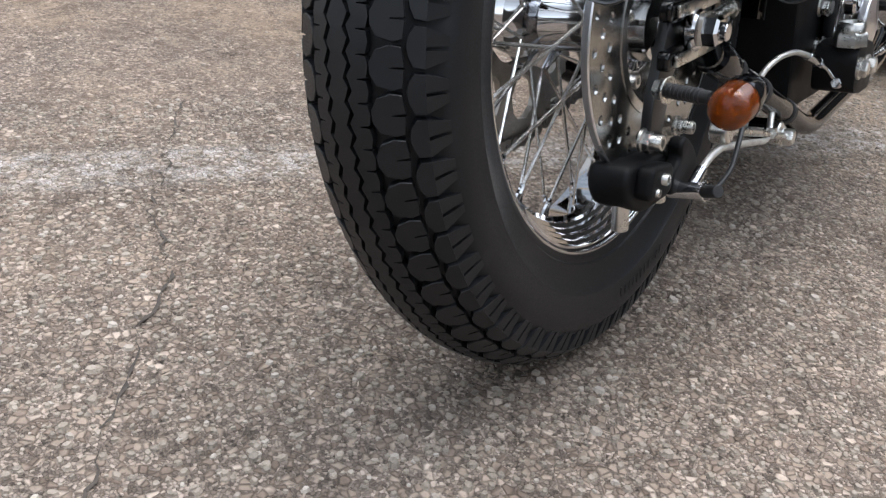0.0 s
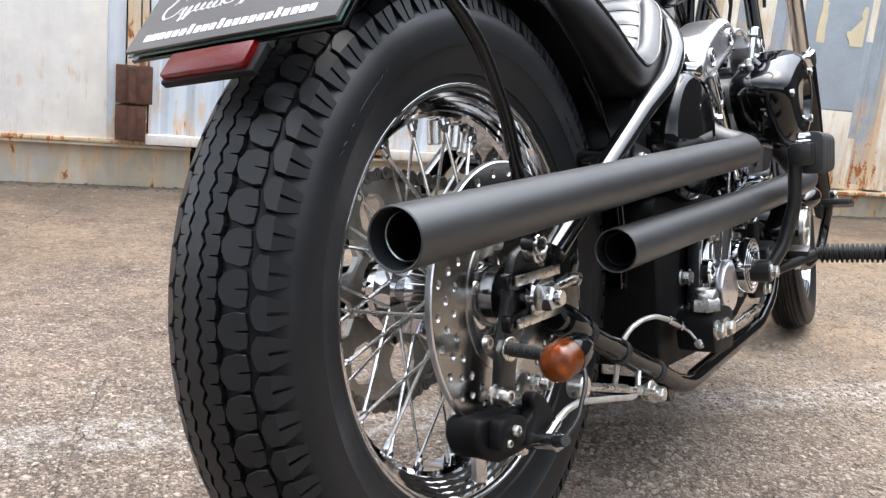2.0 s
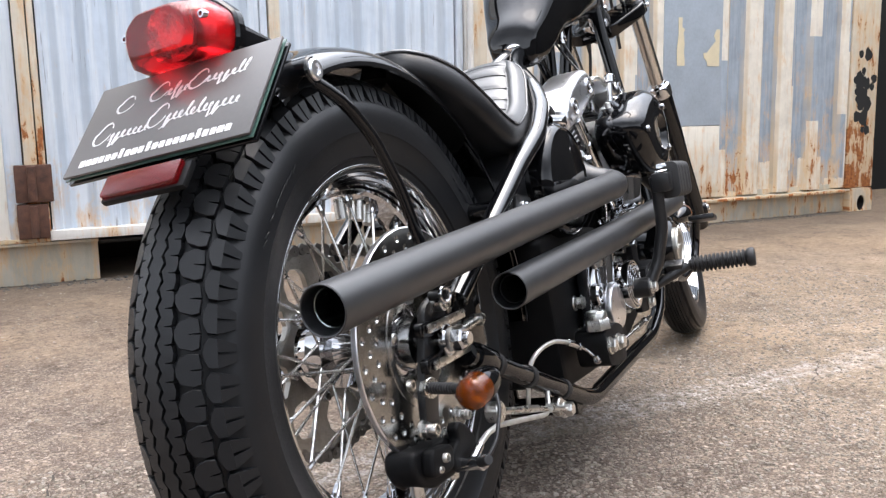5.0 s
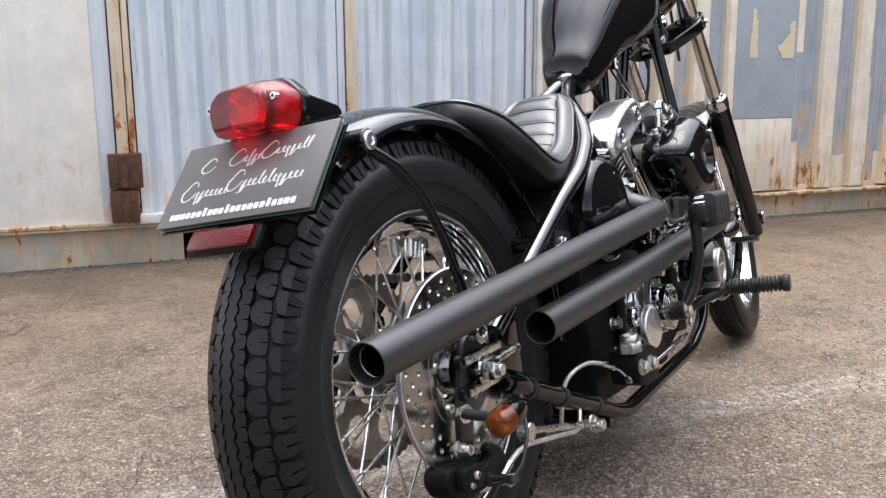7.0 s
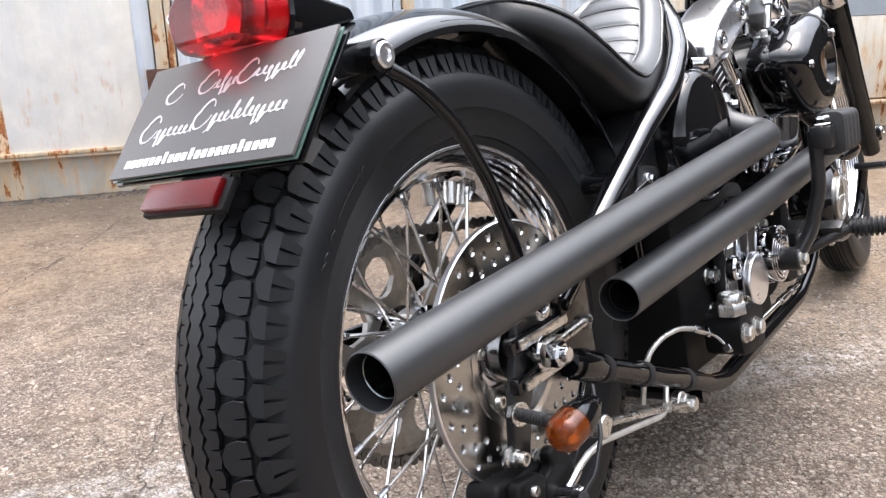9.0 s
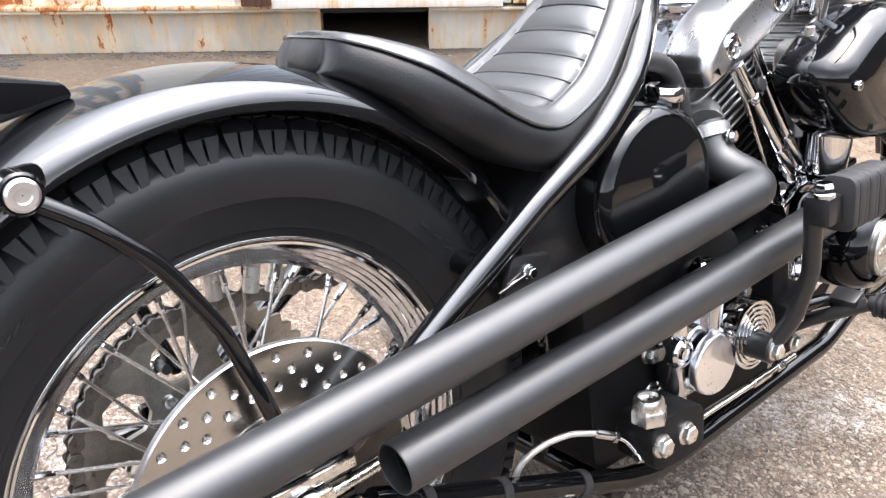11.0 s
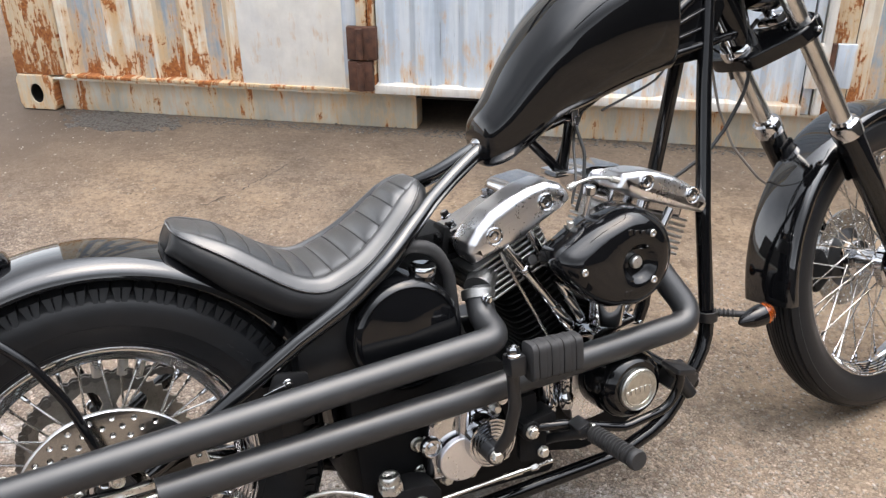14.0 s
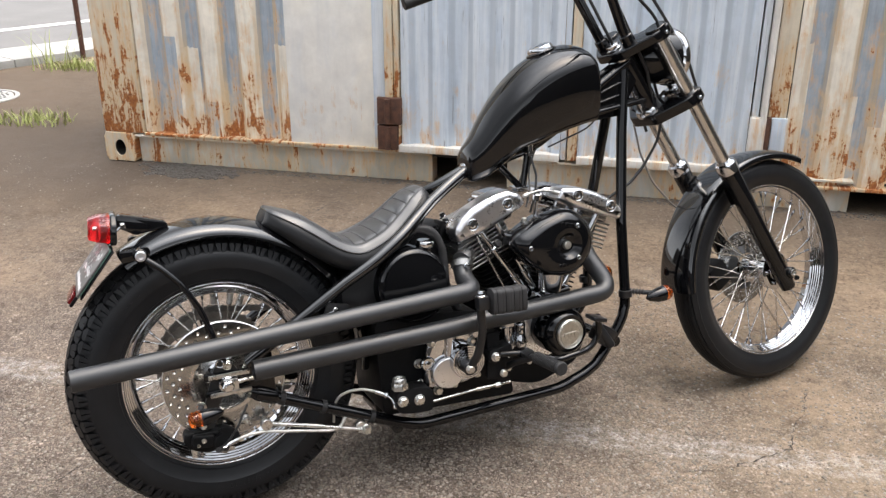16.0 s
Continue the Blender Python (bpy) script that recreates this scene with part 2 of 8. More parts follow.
def asphalt():
    m = Nodes("worn_asphalt")
    x, y, z = m.xyz()
    flat = m.join(x, y, 0.0)
    warped = m.mix(0.012, flat, m.cells(30, co=flat))
    tone1, tone2 = m.cells(120, co=warped), m.cells(270, co=warped)
    gap1, gap2 = m.cells(120, "Distance", "DISTANCE_TO_EDGE", co=warped), m.cells(270, "Distance", "DISTANCE_TO_EDGE", co=warped)
    r1 = m.t.nodes.new("ShaderNodeSeparateColor")
    m.put(r1.inputs[0], tone1)
    r2 = m.t.nodes.new("ShaderNodeSeparateColor")
    m.put(r2.inputs[0], tone2)
    big = m.ramp(r1.outputs[0], [(0.0, (0.125, 0.102, 0.083)), (0.55, (0.185, 0.156, 0.128)), (0.85, (0.235, 0.202, 0.168)), (1.0, (0.33, 0.292, 0.248))])
    small = m.ramp(r2.outputs[1], [(0.0, (0.085, 0.072, 0.061)), (0.6, (0.165, 0.142, 0.120)), (1.0, (0.30, 0.265, 0.228))])
    is_big = m.math("GREATER_THAN", r1.outputs[2], 0.52)
    stones = m.mix(is_big, small, big)
    edge = m.mix(is_big, m.ramp(gap2, [(0.01, 0.55), (0.14, 1.0)]), m.ramp(gap1, [(0.01, 0.34), (0.16, 1.0)]))
    base = m.mix(0.6, stones, edge, "MULTIPLY")
    base = m.mix(1.0, base, (1.09, 1.02, 1.0), "MULTIPLY")
    # brown dirt film, thicker towards the container
    drift = m.math("ADD", m.noise(1.6, 5.0, 0.6, co=flat), m.math("MULTIPLY", m.math("SUBTRACT", y, 1.25), 0.22))
    # yellower dust drifted over the open side of the yard
    dust = m.math("MULTIPLY", m.math("MULTIPLY_ADD", x, 1.1, -0.70, clamp=True), m.ramp(m.noise(2.3, 5.0, 0.65, co=flat), [(0.30, 0.35), (0.62, 1.0)]))
    base = m.mix(m.math("MULTIPLY", dust, 0.8), base, m.mix(0.5, base, (0.44, 0.335, 0.225)))
    drift = m.math("MULTIPLY_ADD", dust, 0.07, drift)
    film = m.ramp(drift, [(0.36, 0.0), (0.70, 0.93)])
    mud = m.ramp(m.math("ADD", m.math("MULTIPLY", m.noise(60, 6.0, 0.75, co=flat), 0.62), m.math("MULTIPLY", m.noise(420, 3.0, 0.7, co=flat), 0.38)), [(0.28, (0.092, 0.064, 0.043)), (0.5, (0.178, 0.131, 0.091)), (0.74, (0.34, 0.262, 0.187))])
    base = m.mix(film, base, mud)
    blotch = m.ramp(m.noise(3.1, 4.0, 0.6, co=flat), [(0.28, 0.72), (0.5, 1.0), (0.72, 1.18)])
    base = m.mix(1.0, base, blotch, "MULTIPLY")
    # oily and trodden stains, small dark pits
    stain = m.ramp(m.noise(7.5, 6.0, 0.72, co=flat), [(0.34, 0.66), (0.47, 1.0), (0.70, 1.06)])
    base = m.mix(0.85, base, stain, "MULTIPLY")
    mottle = m.ramp(m.noise(24, 6.0, 0.78, co=flat), [(0.36, 0.70), (0.50, 1.0), (0.66, 1.17)])
    base = m.mix(0.8, base, mottle, "MULTIPLY")
    pits = m.ramp(m.noise(75, 3.0, 0.6, co=flat), [(0.30, 0.30), (0.40, 1.0)])
    base = m.mix(0.9, base, pits, "MULTIPLY")
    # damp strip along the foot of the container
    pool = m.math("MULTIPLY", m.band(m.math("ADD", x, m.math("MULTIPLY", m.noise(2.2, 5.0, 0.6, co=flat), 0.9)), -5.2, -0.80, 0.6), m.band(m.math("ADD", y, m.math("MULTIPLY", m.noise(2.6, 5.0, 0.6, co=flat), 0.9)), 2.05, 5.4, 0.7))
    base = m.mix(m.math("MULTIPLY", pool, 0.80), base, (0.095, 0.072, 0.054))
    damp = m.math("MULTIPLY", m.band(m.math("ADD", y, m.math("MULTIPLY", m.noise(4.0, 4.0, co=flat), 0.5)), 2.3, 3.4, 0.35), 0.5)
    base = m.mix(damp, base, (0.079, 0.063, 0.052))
    # worn white parking line
    across = m.math("SUBTRACT", m.math("MULTIPLY_ADD", x, -0.03, -0.515), m.math("MULTIPLY", y, -1.0))
    worn = m.math("MULTIPLY", m.band(across, -0.05, 0.055, 0.03), m.ramp(m.noise(26, 6.0, 0.75, co=flat), [(0.42, 0.0), (0.64, 0.46)]))
    worn = m.math("MULTIPLY", worn, m.ramp(edge, [(0.4, 0.15), (0.9, 1.0)]))
    base = m.mix(worn, base, (0.610, 0.605, 0.595))
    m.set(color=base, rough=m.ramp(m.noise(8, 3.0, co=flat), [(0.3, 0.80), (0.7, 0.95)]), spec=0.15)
    height = m.math("ADD", m.math("MULTIPLY", edge, m.math("MULTIPLY_ADD", film, -0.8, 1.0)), m.math("MULTIPLY", m.noise(900, 2.0, co=flat), 0.25))
    m.bump(height, 1.0, 0.0026)
    return m.mat


ASPHALT = asphalt()
m = Nodes("aggregate_stone")
rnd = m.t.nodes.new("ShaderNodeNewGeometry").outputs["Random Per Island"]
m.set(color=m.mix(0.35, m.ramp(rnd, [(0.0, (0.11, 0.089, 0.070)), (0.5, (0.185, 0.152, 0.120)), (0.85, (0.25, 0.214, 0.174)), (1.0, (0.34, 0.305, 0.265))]), m.ramp(m.noise(500, 3.0), [(0.3, (0.105, 0.091, 0.077)), (0.7, (0.31, 0.270, 0.228))])), rough=0.75)
m.bump(m.noise(900, 2.0), 0.4, 0.0004)
STONE = m.mat


def container_paint(name, under, over, cover, rust, flat=False, seed=0.0, scuff_and_shade=0.0, streaks=1.0, smear=0.0):
    """Old paint: a newer coat (over) left in upright patches on an older one (under), streaked with rust."""
    m = Nodes(name)
    x, y, z = m.xyz()
    where = m.join(m.math("ADD", x, seed), 0.0, z)
    # patches: each strip of the wall keeps its own height of newer paint
    strip = m.math("FLOOR", m.math("MULTIPLY", m.math("ADD", x, seed + 0.02), 1 / 0.1025))
    white = m.t.nodes.new("ShaderNodeTexWhiteNoise")
    white.noise_dimensions = "1D"
    m.put(white.inputs["W"], strip)
    ragged = m.math("MULTIPLY", m.noise(30, 4.0, 0.7, co=where), 0.05)
    top = m.math("MULTIPLY_ADD", white.outputs["Value"], 1.6, cover)
    patch = m.math("GREATER_THAN", m.math("ADD", top, ragged), z)
    level = m.math("FLOOR", m.math("ADD", m.math("MULTIPLY", z, 2.3), white.outputs["Value"]))
    white2 = m.t.nodes.new("ShaderNodeTexWhiteNoise")
    white2.noise_dimensions = "2D"
    m.put(white2.inputs["Vector"], m.join(strip, level, 0.0))
    ridge = m.math("LESS_THAN", m.math("ADD", y, m.math("MULTIPLY", m.noise(7, 4.0, 0.6, co=where), 0.008)), 2.520)
    keep = m.math("GREATER_THAN", white2.outputs["Value"], 0.18)
    patch = m.math("MAXIMUM", patch, m.math("MULTIPLY", ridge, keep)) if not flat else 1.0
    soil = m.ramp(m.noise(9, 5.0, 0.65, co=where), [(0.3, 0.90 if flat else 0.80), (0.7, 1.04)])
    streak = m.noise(1.0, 5.0, 0.65, co=m.scaled((38, 1, 2.6), where))
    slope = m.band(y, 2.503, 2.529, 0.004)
    old = m.mix(m.ramp(streak, [(0.45, 0.0), (0.7, 0.7)]), under, tuple(c * 0.60 for c in under))
    fresh = m.mix(m.ramp(m.noise(5, 5.0, 0.7, co=where), [(0.4, 0.0), (0.72, 0.6)]), over, tuple(c * 0.78 for c in over))
    fresh = m.mix(m.ramp(streak, [(0.50, 0.0), (0.72, 0.55 * streaks)]), fresh, tuple(c * 0.66 for c in over))
    if smear:
        fresh = m.mix(m.ramp(m.noise(1.0, 4.0, 0.55, co=m.scaled((5, 1, 2.2), where), warp=1.0), [(0.50, 0.0), (0.70, smear)]), fresh, (0.64, 0.67, 0.70))
        fresh = m.mix(m.ramp(m.noise(1.0, 3.0, 0.5, co=m.scaled((3.1, 1, 1.6), where), warp=0.8), [(0.52, 0.0), (0.66, smear)]), fresh, (0.90, 0.84, 0.72))
    base = m.mix(1.0, m.mix(patch, old, fresh), soil, "MULTIPLY")
    if not flat:
        yellow = m.ramp(m.noise(1.0, 4.0, 0.6, co=m.scaled((9, 1, 1.3), where)), [(0.38, 0.0), (0.60, 0.75)])
        base = m.mix(m.math("MULTIPLY", slope, yellow), base, (0.56, 0.42, 0.25))
    if scuff_and_shade:
        pale = m.noise(1.0, 5.0, 0.7, co=m.scaled((17, 1, 0.9), where))
        base = m.mix(m.ramp(pale, [(0.46, 0.0), (0.60, scuff_and_shade)]), base, (0.80, 0.83, 0.85))
        # rib slopes painted darker: corrugation shade put into the colour
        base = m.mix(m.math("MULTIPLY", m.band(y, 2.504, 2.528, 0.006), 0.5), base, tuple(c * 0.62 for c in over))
        line = m.noise(1.0, 4.0, 0.7, co=m.scaled((85, 1, 3.2), where))
        base = m.mix(m.ramp(line, [(0.62, 0.0), (0.68, 0.7)]), base, (0.17, 0.18, 0.20))
    # rust: blotches that bleed downward, thickest low on the sheet
    low = m.ramp(z, [(0.18, 0.155), (0.36, 0.10), (0.62, 0.035), (0.95, 0.0)])
    blot = m.noise(1.0, 6.0, 0.70, co=m.scaled((13, 1, 6.5), where), warp=0.4)
    bleed = m.noise(1.0, 5.0, 0.70, co=m.scaled((34, 1, 3.4), where), warp=0.3)
    run = m.math("ADD", m.math("ADD", m.math("MULTIPLY", blot, 0.62), m.math("MULTIPLY", bleed, 0.42)), low)
    run = m.math("ADD", run, m.math("MULTIPLY", m.noise(2.6, 3.0, 0.6, co=where), 0.22))
    stain = m.ramp(run, [(0.78 - rust, 0.0), (0.90 - rust, 0.75)])
    core = m.ramp(m.math("ADD", run, m.math("MULTIPLY", m.noise(80, 5.0, 0.75, co=where), 0.16)), [(0.985 - rust, 0.0), (1.01 - rust, 1.0)])
    base = m.mix(stain, base, m.mix(m.ramp(bleed, [(0.4, 0.0), (0.65, 1.0)]), (0.72, 0.55, 0.34), (0.62, 0.36, 0.16)))
    rusty = m.ramp(m.noise(70, 6.0, 0.75, co=where), [(0.30, (0.10, 0.040, 0.020)), (0.46, (0.30, 0.103, 0.034)), (0.60, (0.48, 0.19, 0.062)), (0.74, (0.62, 0.34, 0.15))])
    base = m.mix(core, base, rusty)
    # chips
    chip = m.ramp(m.noise(34, 5.0, 0.8, co=where), [(0.70, 0.0), (0.73, 1.0)])
    base = m.mix(m.math("MULTIPLY", chip, 0.8), base, (0.09, 0.065, 0.05))
    m.set(color=base, rough=m.mix(core, m.ramp(soil, [(0.8, 0.62), (1.08, 0.45)]), (0.9, 0.9, 0.9)), spec=0.4)
    m.bump(m.math("SUBTRACT", m.math("MULTIPLY", m.noise(160, 3.0, co=where), 0.3), m.math("MULTIPLY", core, 0.7)), 0.6, 0.0015)
    return m.mat


CREAM, SLATE, PALE_BLUE = (0.85, 0.79, 0.68), (0.38, 0.44, 0.50), (0.58, 0.66, 0.75)
PANEL_PAINT = container_paint("weathered_cream_over_slate_paint", SLATE, CREAM, -0.80, 0.125)
PANEL_PAINT_B = container_paint("weathered_slate_and_cream_paint", SLATE, CREAM, -0.95, 0.09, seed=7.3)
WHITE_PAINT = container_paint("weathered_white_paint", (0.62, 0.62, 0.61), (0.87, 0.85, 0.80), 3.0, 0.0, flat=True, seed=3.1, streaks=0.25, smear=0.40)
DOOR_PAINT = container_paint("weathered_pale_blue_paint", PALE_BLUE, PALE_BLUE, 3.0, 0.045, flat=True, seed=11.7, scuff_and_shade=0.5, smear=0.12)
SILL_PAINT = container_paint("chipped_white_sill_paint", (0.6, 0.58, 0.54), (0.74, 0.71, 0.66), 3.0, 0.02, flat=True, seed=5.7)
BASE_PAINT = container_paint("faded_grey_green_base_paint", (0.38, 0.345, 0.28), (0.49, 0.45, 0.365), 3.0, 0.045, flat=True, seed=2.2, streaks=0.8, smear=0.45)
POST_PAINT = container_paint("rusting_cream_post_paint", (0.60, 0.52, 0.41), (0.72, 0.64, 0.51), 3.0, 0.19, flat=True, seed=1.4)
CAST_PAINT = container_paint("chipped_cream_casting_paint", (0.48, 0.41, 0.31), (0.60, 0.53, 0.42), 3.0, 0.08, flat=True, seed=8.4)
LIP_PAINT = container_paint("rust_edged_lip_paint", (0.34, 0.28, 0.21), (0.46, 0.39, 0.30), 3.0, 0.13, flat=True, seed=4.6)
PATCH_PAINT = container_paint("stained_cream_patch_paint", (0.66, 0.60, 0.50), (0.76, 0.71, 0.61), 3.0, 0.07, flat=True, seed=9.2)
RUSTED = surface("rusted_iron", (0.085, 0.038, 0.024), 0.85, vary=0.55, scale=35, grain=300, relief=0.0006)
STICKER = surface("torn_cream_sticker", (0.66, 0.58, 0.40), 0.6, vary=0.08, scale=20)
CONCRETE = surface("weathered_concrete", (0.34, 0.335, 0.315), 0.85, vary=0.22, scale=5, grain=160, relief=0.0012)
ROAD = surface("road_asphalt", (0.155, 0.150, 0.145), 0.85, vary=0.22, scale=2, grain=220, relief=0.002)
ROAD_PAINT = surface("white_road_paint", (0.66, 0.66, 0.64), 0.7, vary=0.12, scale=8)
DARK_WALL = surface("plain_black", (0.012, 0.012, 0.012), 0.8, vary=0.4, scale=3)
# near-black lining: shade inside pockets and holes is put into the colour
VOID = surface("recess_shade_black", (0.02, 0.018, 0.016), 0.8, vary=0.4, scale=9)
CRACK = surface("dark_crack_filling", (0.042, 0.034, 0.028), 0.95, vary=0.4, scale=60)
GRASS = surface("grass_green", (0.33, 0.36, 0.13), 0.55, vary=0.45, scale=30, spec=0.3)
GRAVEL = surface("dark_wet_gravel", (0.07, 0.062, 0.055), 0.55, vary=0.6, scale=90, grain=200, relief=0.003)

# ---------------------------------------------------------------- mesh helpers


def ax(c, d, up=(0, 0, 1)):
    """A pose at c whose z axis points along d."""
    z = Vector(d).normalized()
    x = Vector(up).cross(z)
    if x.length < 1e-4:
        x = Vector((1, 0, 0)).cross(z)
        if x.length < 1e-4:
            x = Vector((0, 1, 0)).cross(z)
    x.normalize()
    y = z.cross(x)
    return Matrix(((x[0], y[0], z[0], c[0]), (x[1], y[1], z[1], c[1]), (x[2], y[2], z[2], c[2]), (0, 0, 0, 1)))


def rounded(points, radius):
    """A polyline with its corners rounded."""
    p = [Vector(q) for q in points]
    out = [p[0]]
    for a, b, c in zip(p, p[1:], p[2:]):
        u, v = a - b, c - b
        bend = math.pi - u.angle(v)
        if bend < 0.02:
            out.append(b)
            continue
        d = min(radius * math.tan(bend / 2), 0.48 * u.length, 0.48 * v.length)
        s, e = b + u.normalized() * d, b + v.normalized() * d
        k = max(2, int(bend / 0.2))
        for i in range(k + 1):
            f = i / k
            out.append(s * (1 - f) ** 2 + b * 2 * f * (1 - f) + e * f * f)
    out.append(p[-1])
    return out


def shallow(parent):
    """Keeps the tree at thing, part, sub-part: a deeper child goes under the part."""
    while parent and parent.parent and parent.parent.parent:
        parent = parent.parent
    return parent


class Build:
    """Gathers the faces of one mesh."""

    def __init__(self):
        self.v, self.f = [], []

    def add(self, verts, faces):
        k = len(self.v)
        self.v += [tuple(q) for q in verts]
        self.f += [tuple(i + k for i in f) for f in faces]
        return self

    def rings(self, rings, closed=False, caps=(True, True)):
        n = len(rings[0])
        verts = [q for r in rings for q in r]
        faces = []
        last = len(rings)
        for i in range(last if closed else last - 1):
            j = (i + 1) % last
            for k in range(n):
                l = (k + 1) % n
                faces.append((i * n + k, i * n + l, j * n + l, j * n + k))
        if not closed:
            if caps[0]:
                faces.append(tuple(range(n))[::-1])
            if caps[1]:
                faces.append(tuple((last - 1) * n + k for k in range(n)))
        return self.add(verts, faces)

    def sweep(self, path, radius, n=14, caps=(True, True)):
        path = [Vector(q) for q in path]
        up = None
        rings = []
        for i, q in enumerate(path):
            d = (path[min(i + 1, len(path) - 1)] - path[max(i - 1, 0)]).normalized()
            if up is None:
                up = d.orthogonal().normalized()
            up = (up - d * up.dot(d)).normalized()
            side = d.cross(up)
            r = radius[i] if isinstance(radius, (list, tuple)) else radius
            rings.append([q + r * (math.cos(a) * up + math.sin(a) * side) for a in [2 * math.pi * k / n for k in range(n)]])
        return self.rings(rings, caps=caps)

    def tube(self, points, radius, bend=0.04, n=14, caps=(True, True)):
        return self.sweep(rounded(points, bend), radius, n, caps)

    def lathe(self, profile, m, n=32, a0=0.0, a1=2 * math.pi, caps=(True, True), closed=False):
        """profile: (radius, height) along m's z axis. closed: the profile is a loop."""
        full = a1 - a0 > 6.28
        k = n if full else n + 1
        turn = [a0 + (a1 - a0) * i / n for i in range(k)]
        prof = [[m @ Vector((r * math.cos(a), r * math.sin(a), h)) for a in turn] for r, h in profile]
        if full:
            return self.rings(prof, closed=closed, caps=caps if not closed else (False, False))
        verts = [q for r in prof for q in r]
        faces = []
        last = len(prof)
        for i in range(last if closed else last - 1):
            j = (i + 1) % last
            for a in range(k - 1):
                faces.append((i * k + a, i * k + a + 1, j * k + a + 1, j * k + a))
        if closed:
            faces.append(tuple(i * k for i in range(last)))
            faces.append(tuple(i * k + k - 1 for i in range(last))[::-1])
        return self.add(verts, faces)

    def cyl(self, a, b, r, r2=None, n=20, bevel=0.12):
        """A cylinder or cone from a to b, with softened rims."""
        a, b = Vector(a), Vector(b)
        r2 = r if r2 is None else r2
        h, e = (b - a).length, min(r, r2) * bevel
        e = min(e, h * 0.3)
        return self.lathe([(r - e, 0), (r, e), (r2, h - e), (r2 - e, h)], ax(a, b - a), n)

    def bolt(self, c, d, r, h, washer=True):
        """A hexagon head with a washer, standing on c."""
        m = ax(c, d)
        if washer:
            self.lathe([(r * 1.35, -0.0005), (r * 1.35, h * 0.22), (r * 1.2, h * 0.3)], m, 18)
        return self.lathe([(r * 1.1, h * 0.25), (r * 1.1, h * 0.85), (r * 0.9, h)], m, 6)

    def socket(self, c, d, r, h):
        """A round cap screw with a hollow."""
        return self.lathe([(r, 0), (r, h * 0.85), (r * 0.88, h), (r * 0.55, h), (r * 0.5, h * 0.45), (0.0004, h * 0.45)], ax(c, d), 18)

    def solid(self, bm):
        bm.verts.index_update()
        self.add([q.co for q in bm.verts], [[q.index for q in f.verts] for f in bm.faces])
        bm.free()
        return self

    def box(self, size, m, bevel=0.002, seg=2):
        bm = bmesh.new()
        bmesh.ops.create_cube(bm, size=1.0)
        bmesh.ops.scale(bm, vec=size, verts=bm.verts)
        if bevel:
            bmesh.ops.bevel(bm, geom=bm.edges[:], offset=bevel, segments=seg, profile=0.6, affect="EDGES")
        bm.transform(m)
        return self.solid(bm)

    def prism(self, outline, depth, m, bevel=0.0015, seg=2):
        """outline: (x, y) points; it reaches from z = 0 to depth in m."""
        bm = bmesh.new()
        f = bm.faces.new([bm.verts.new((x, y, 0)) for x, y in outline])
        r = bmesh.ops.extrude_face_region(bm, geom=[f])
        bmesh.ops.translate(bm, verts=[g for g in r["geom"] if isinstance(g, bmesh.types.BMVert)], vec=(0, 0, depth))
        bmesh.ops.recalc_face_normals(bm, faces=bm.faces)
        if bevel:
            flat = [e for e in bm.edges if abs(e.verts[0].co.z - e.verts[1].co.z) < 1e-6]
            bmesh.ops.bevel(bm, geom=flat, offset=bevel, segments=seg, profile=0.6, affect="EDGES")
        bm.transform(m)
        return self.solid(bm)

    def ball(self, c, r, n=16, squash=(1, 1, 1)):
        bm = bmesh.new()
        bmesh.ops.create_uvsphere(bm, u_segments=n, v_segments=n // 2 + 2, radius=r)
        bmesh.ops.scale(bm, vec=squash, verts=bm.verts)
        bmesh.ops.translate(bm, verts=bm.verts, vec=c)
        return self.solid(bm)

    def mesh(self, name, material, smooth=True, sharp=38, weld=0.0):
        me = bpy.data.meshes.new(name)
        me.from_pydata(self.v, [], self.f)
        bm = bmesh.new()
        bm.from_mesh(me)
        if weld:
            bmesh.ops.remove_doubles(bm, verts=bm.verts, dist=weld)
        bmesh.ops.recalc_face_normals(bm, faces=bm.faces)
        bm.to_mesh(me)
        bm.free()
        me.materials.append(material)
        if smooth:
            me.polygons.foreach_set("use_smooth", [True] * len(me.polygons))
            me.set_sharp_from_angle(angle=radians(sharp))
        return me

    def part(self, name, material, parent=None, label="", **kw):
        ob = new(name, self.mesh(name, material, **kw))
        ob.parent = shallow(parent)
        return tagged(ob, label)

    def thing(self, name, material, label, category, kind="", group="", **kw):
        return tagged(new(name, self.mesh(name, material, **kw)), label, category, group, kind)


def piece(name, me, parent, m=None):
    ob = new(name, me)
    ob.parent = parent
    if m is not None:
        ob.matrix_basis = m
    return ob


def arc_outline(pts, corner=0.01, k=4):
    """Rounds the corners of a closed outline."""
    n = len(pts)
    out = []
    for i in range(n):
        a, b, c = Vector(pts[i - 1]), Vector(pts[i]), Vector(pts[(i + 1) % n])
        d = min(corner, 0.45 * (a - b).length, 0.45 * (c - b).length)
        s, e = b + (a - b).normalized() * d, b + (c - b).normalized() * d
        for j in range(k + 1):
            f = j / k
            q = s * (1 - f) ** 2 + b * 2 * f * (1 - f) + e * f * f
            out.append((q.x, q.y))
    return out

# ---------------------------------------------------------------- ground


def lie(x, y):
    """Height of the asphalt: a shallow dip at the front wheel, a rise towards the container."""
    rise = min(1.0, max(0.0, (y - 1.1) / 1.3))
    dip = math.exp(-((x - 1.30) ** 2 + (y - 1.05) ** 2) / 0.18)
    return 0.03 * rise * rise * (3 - 2 * rise) - 0.024 * dip


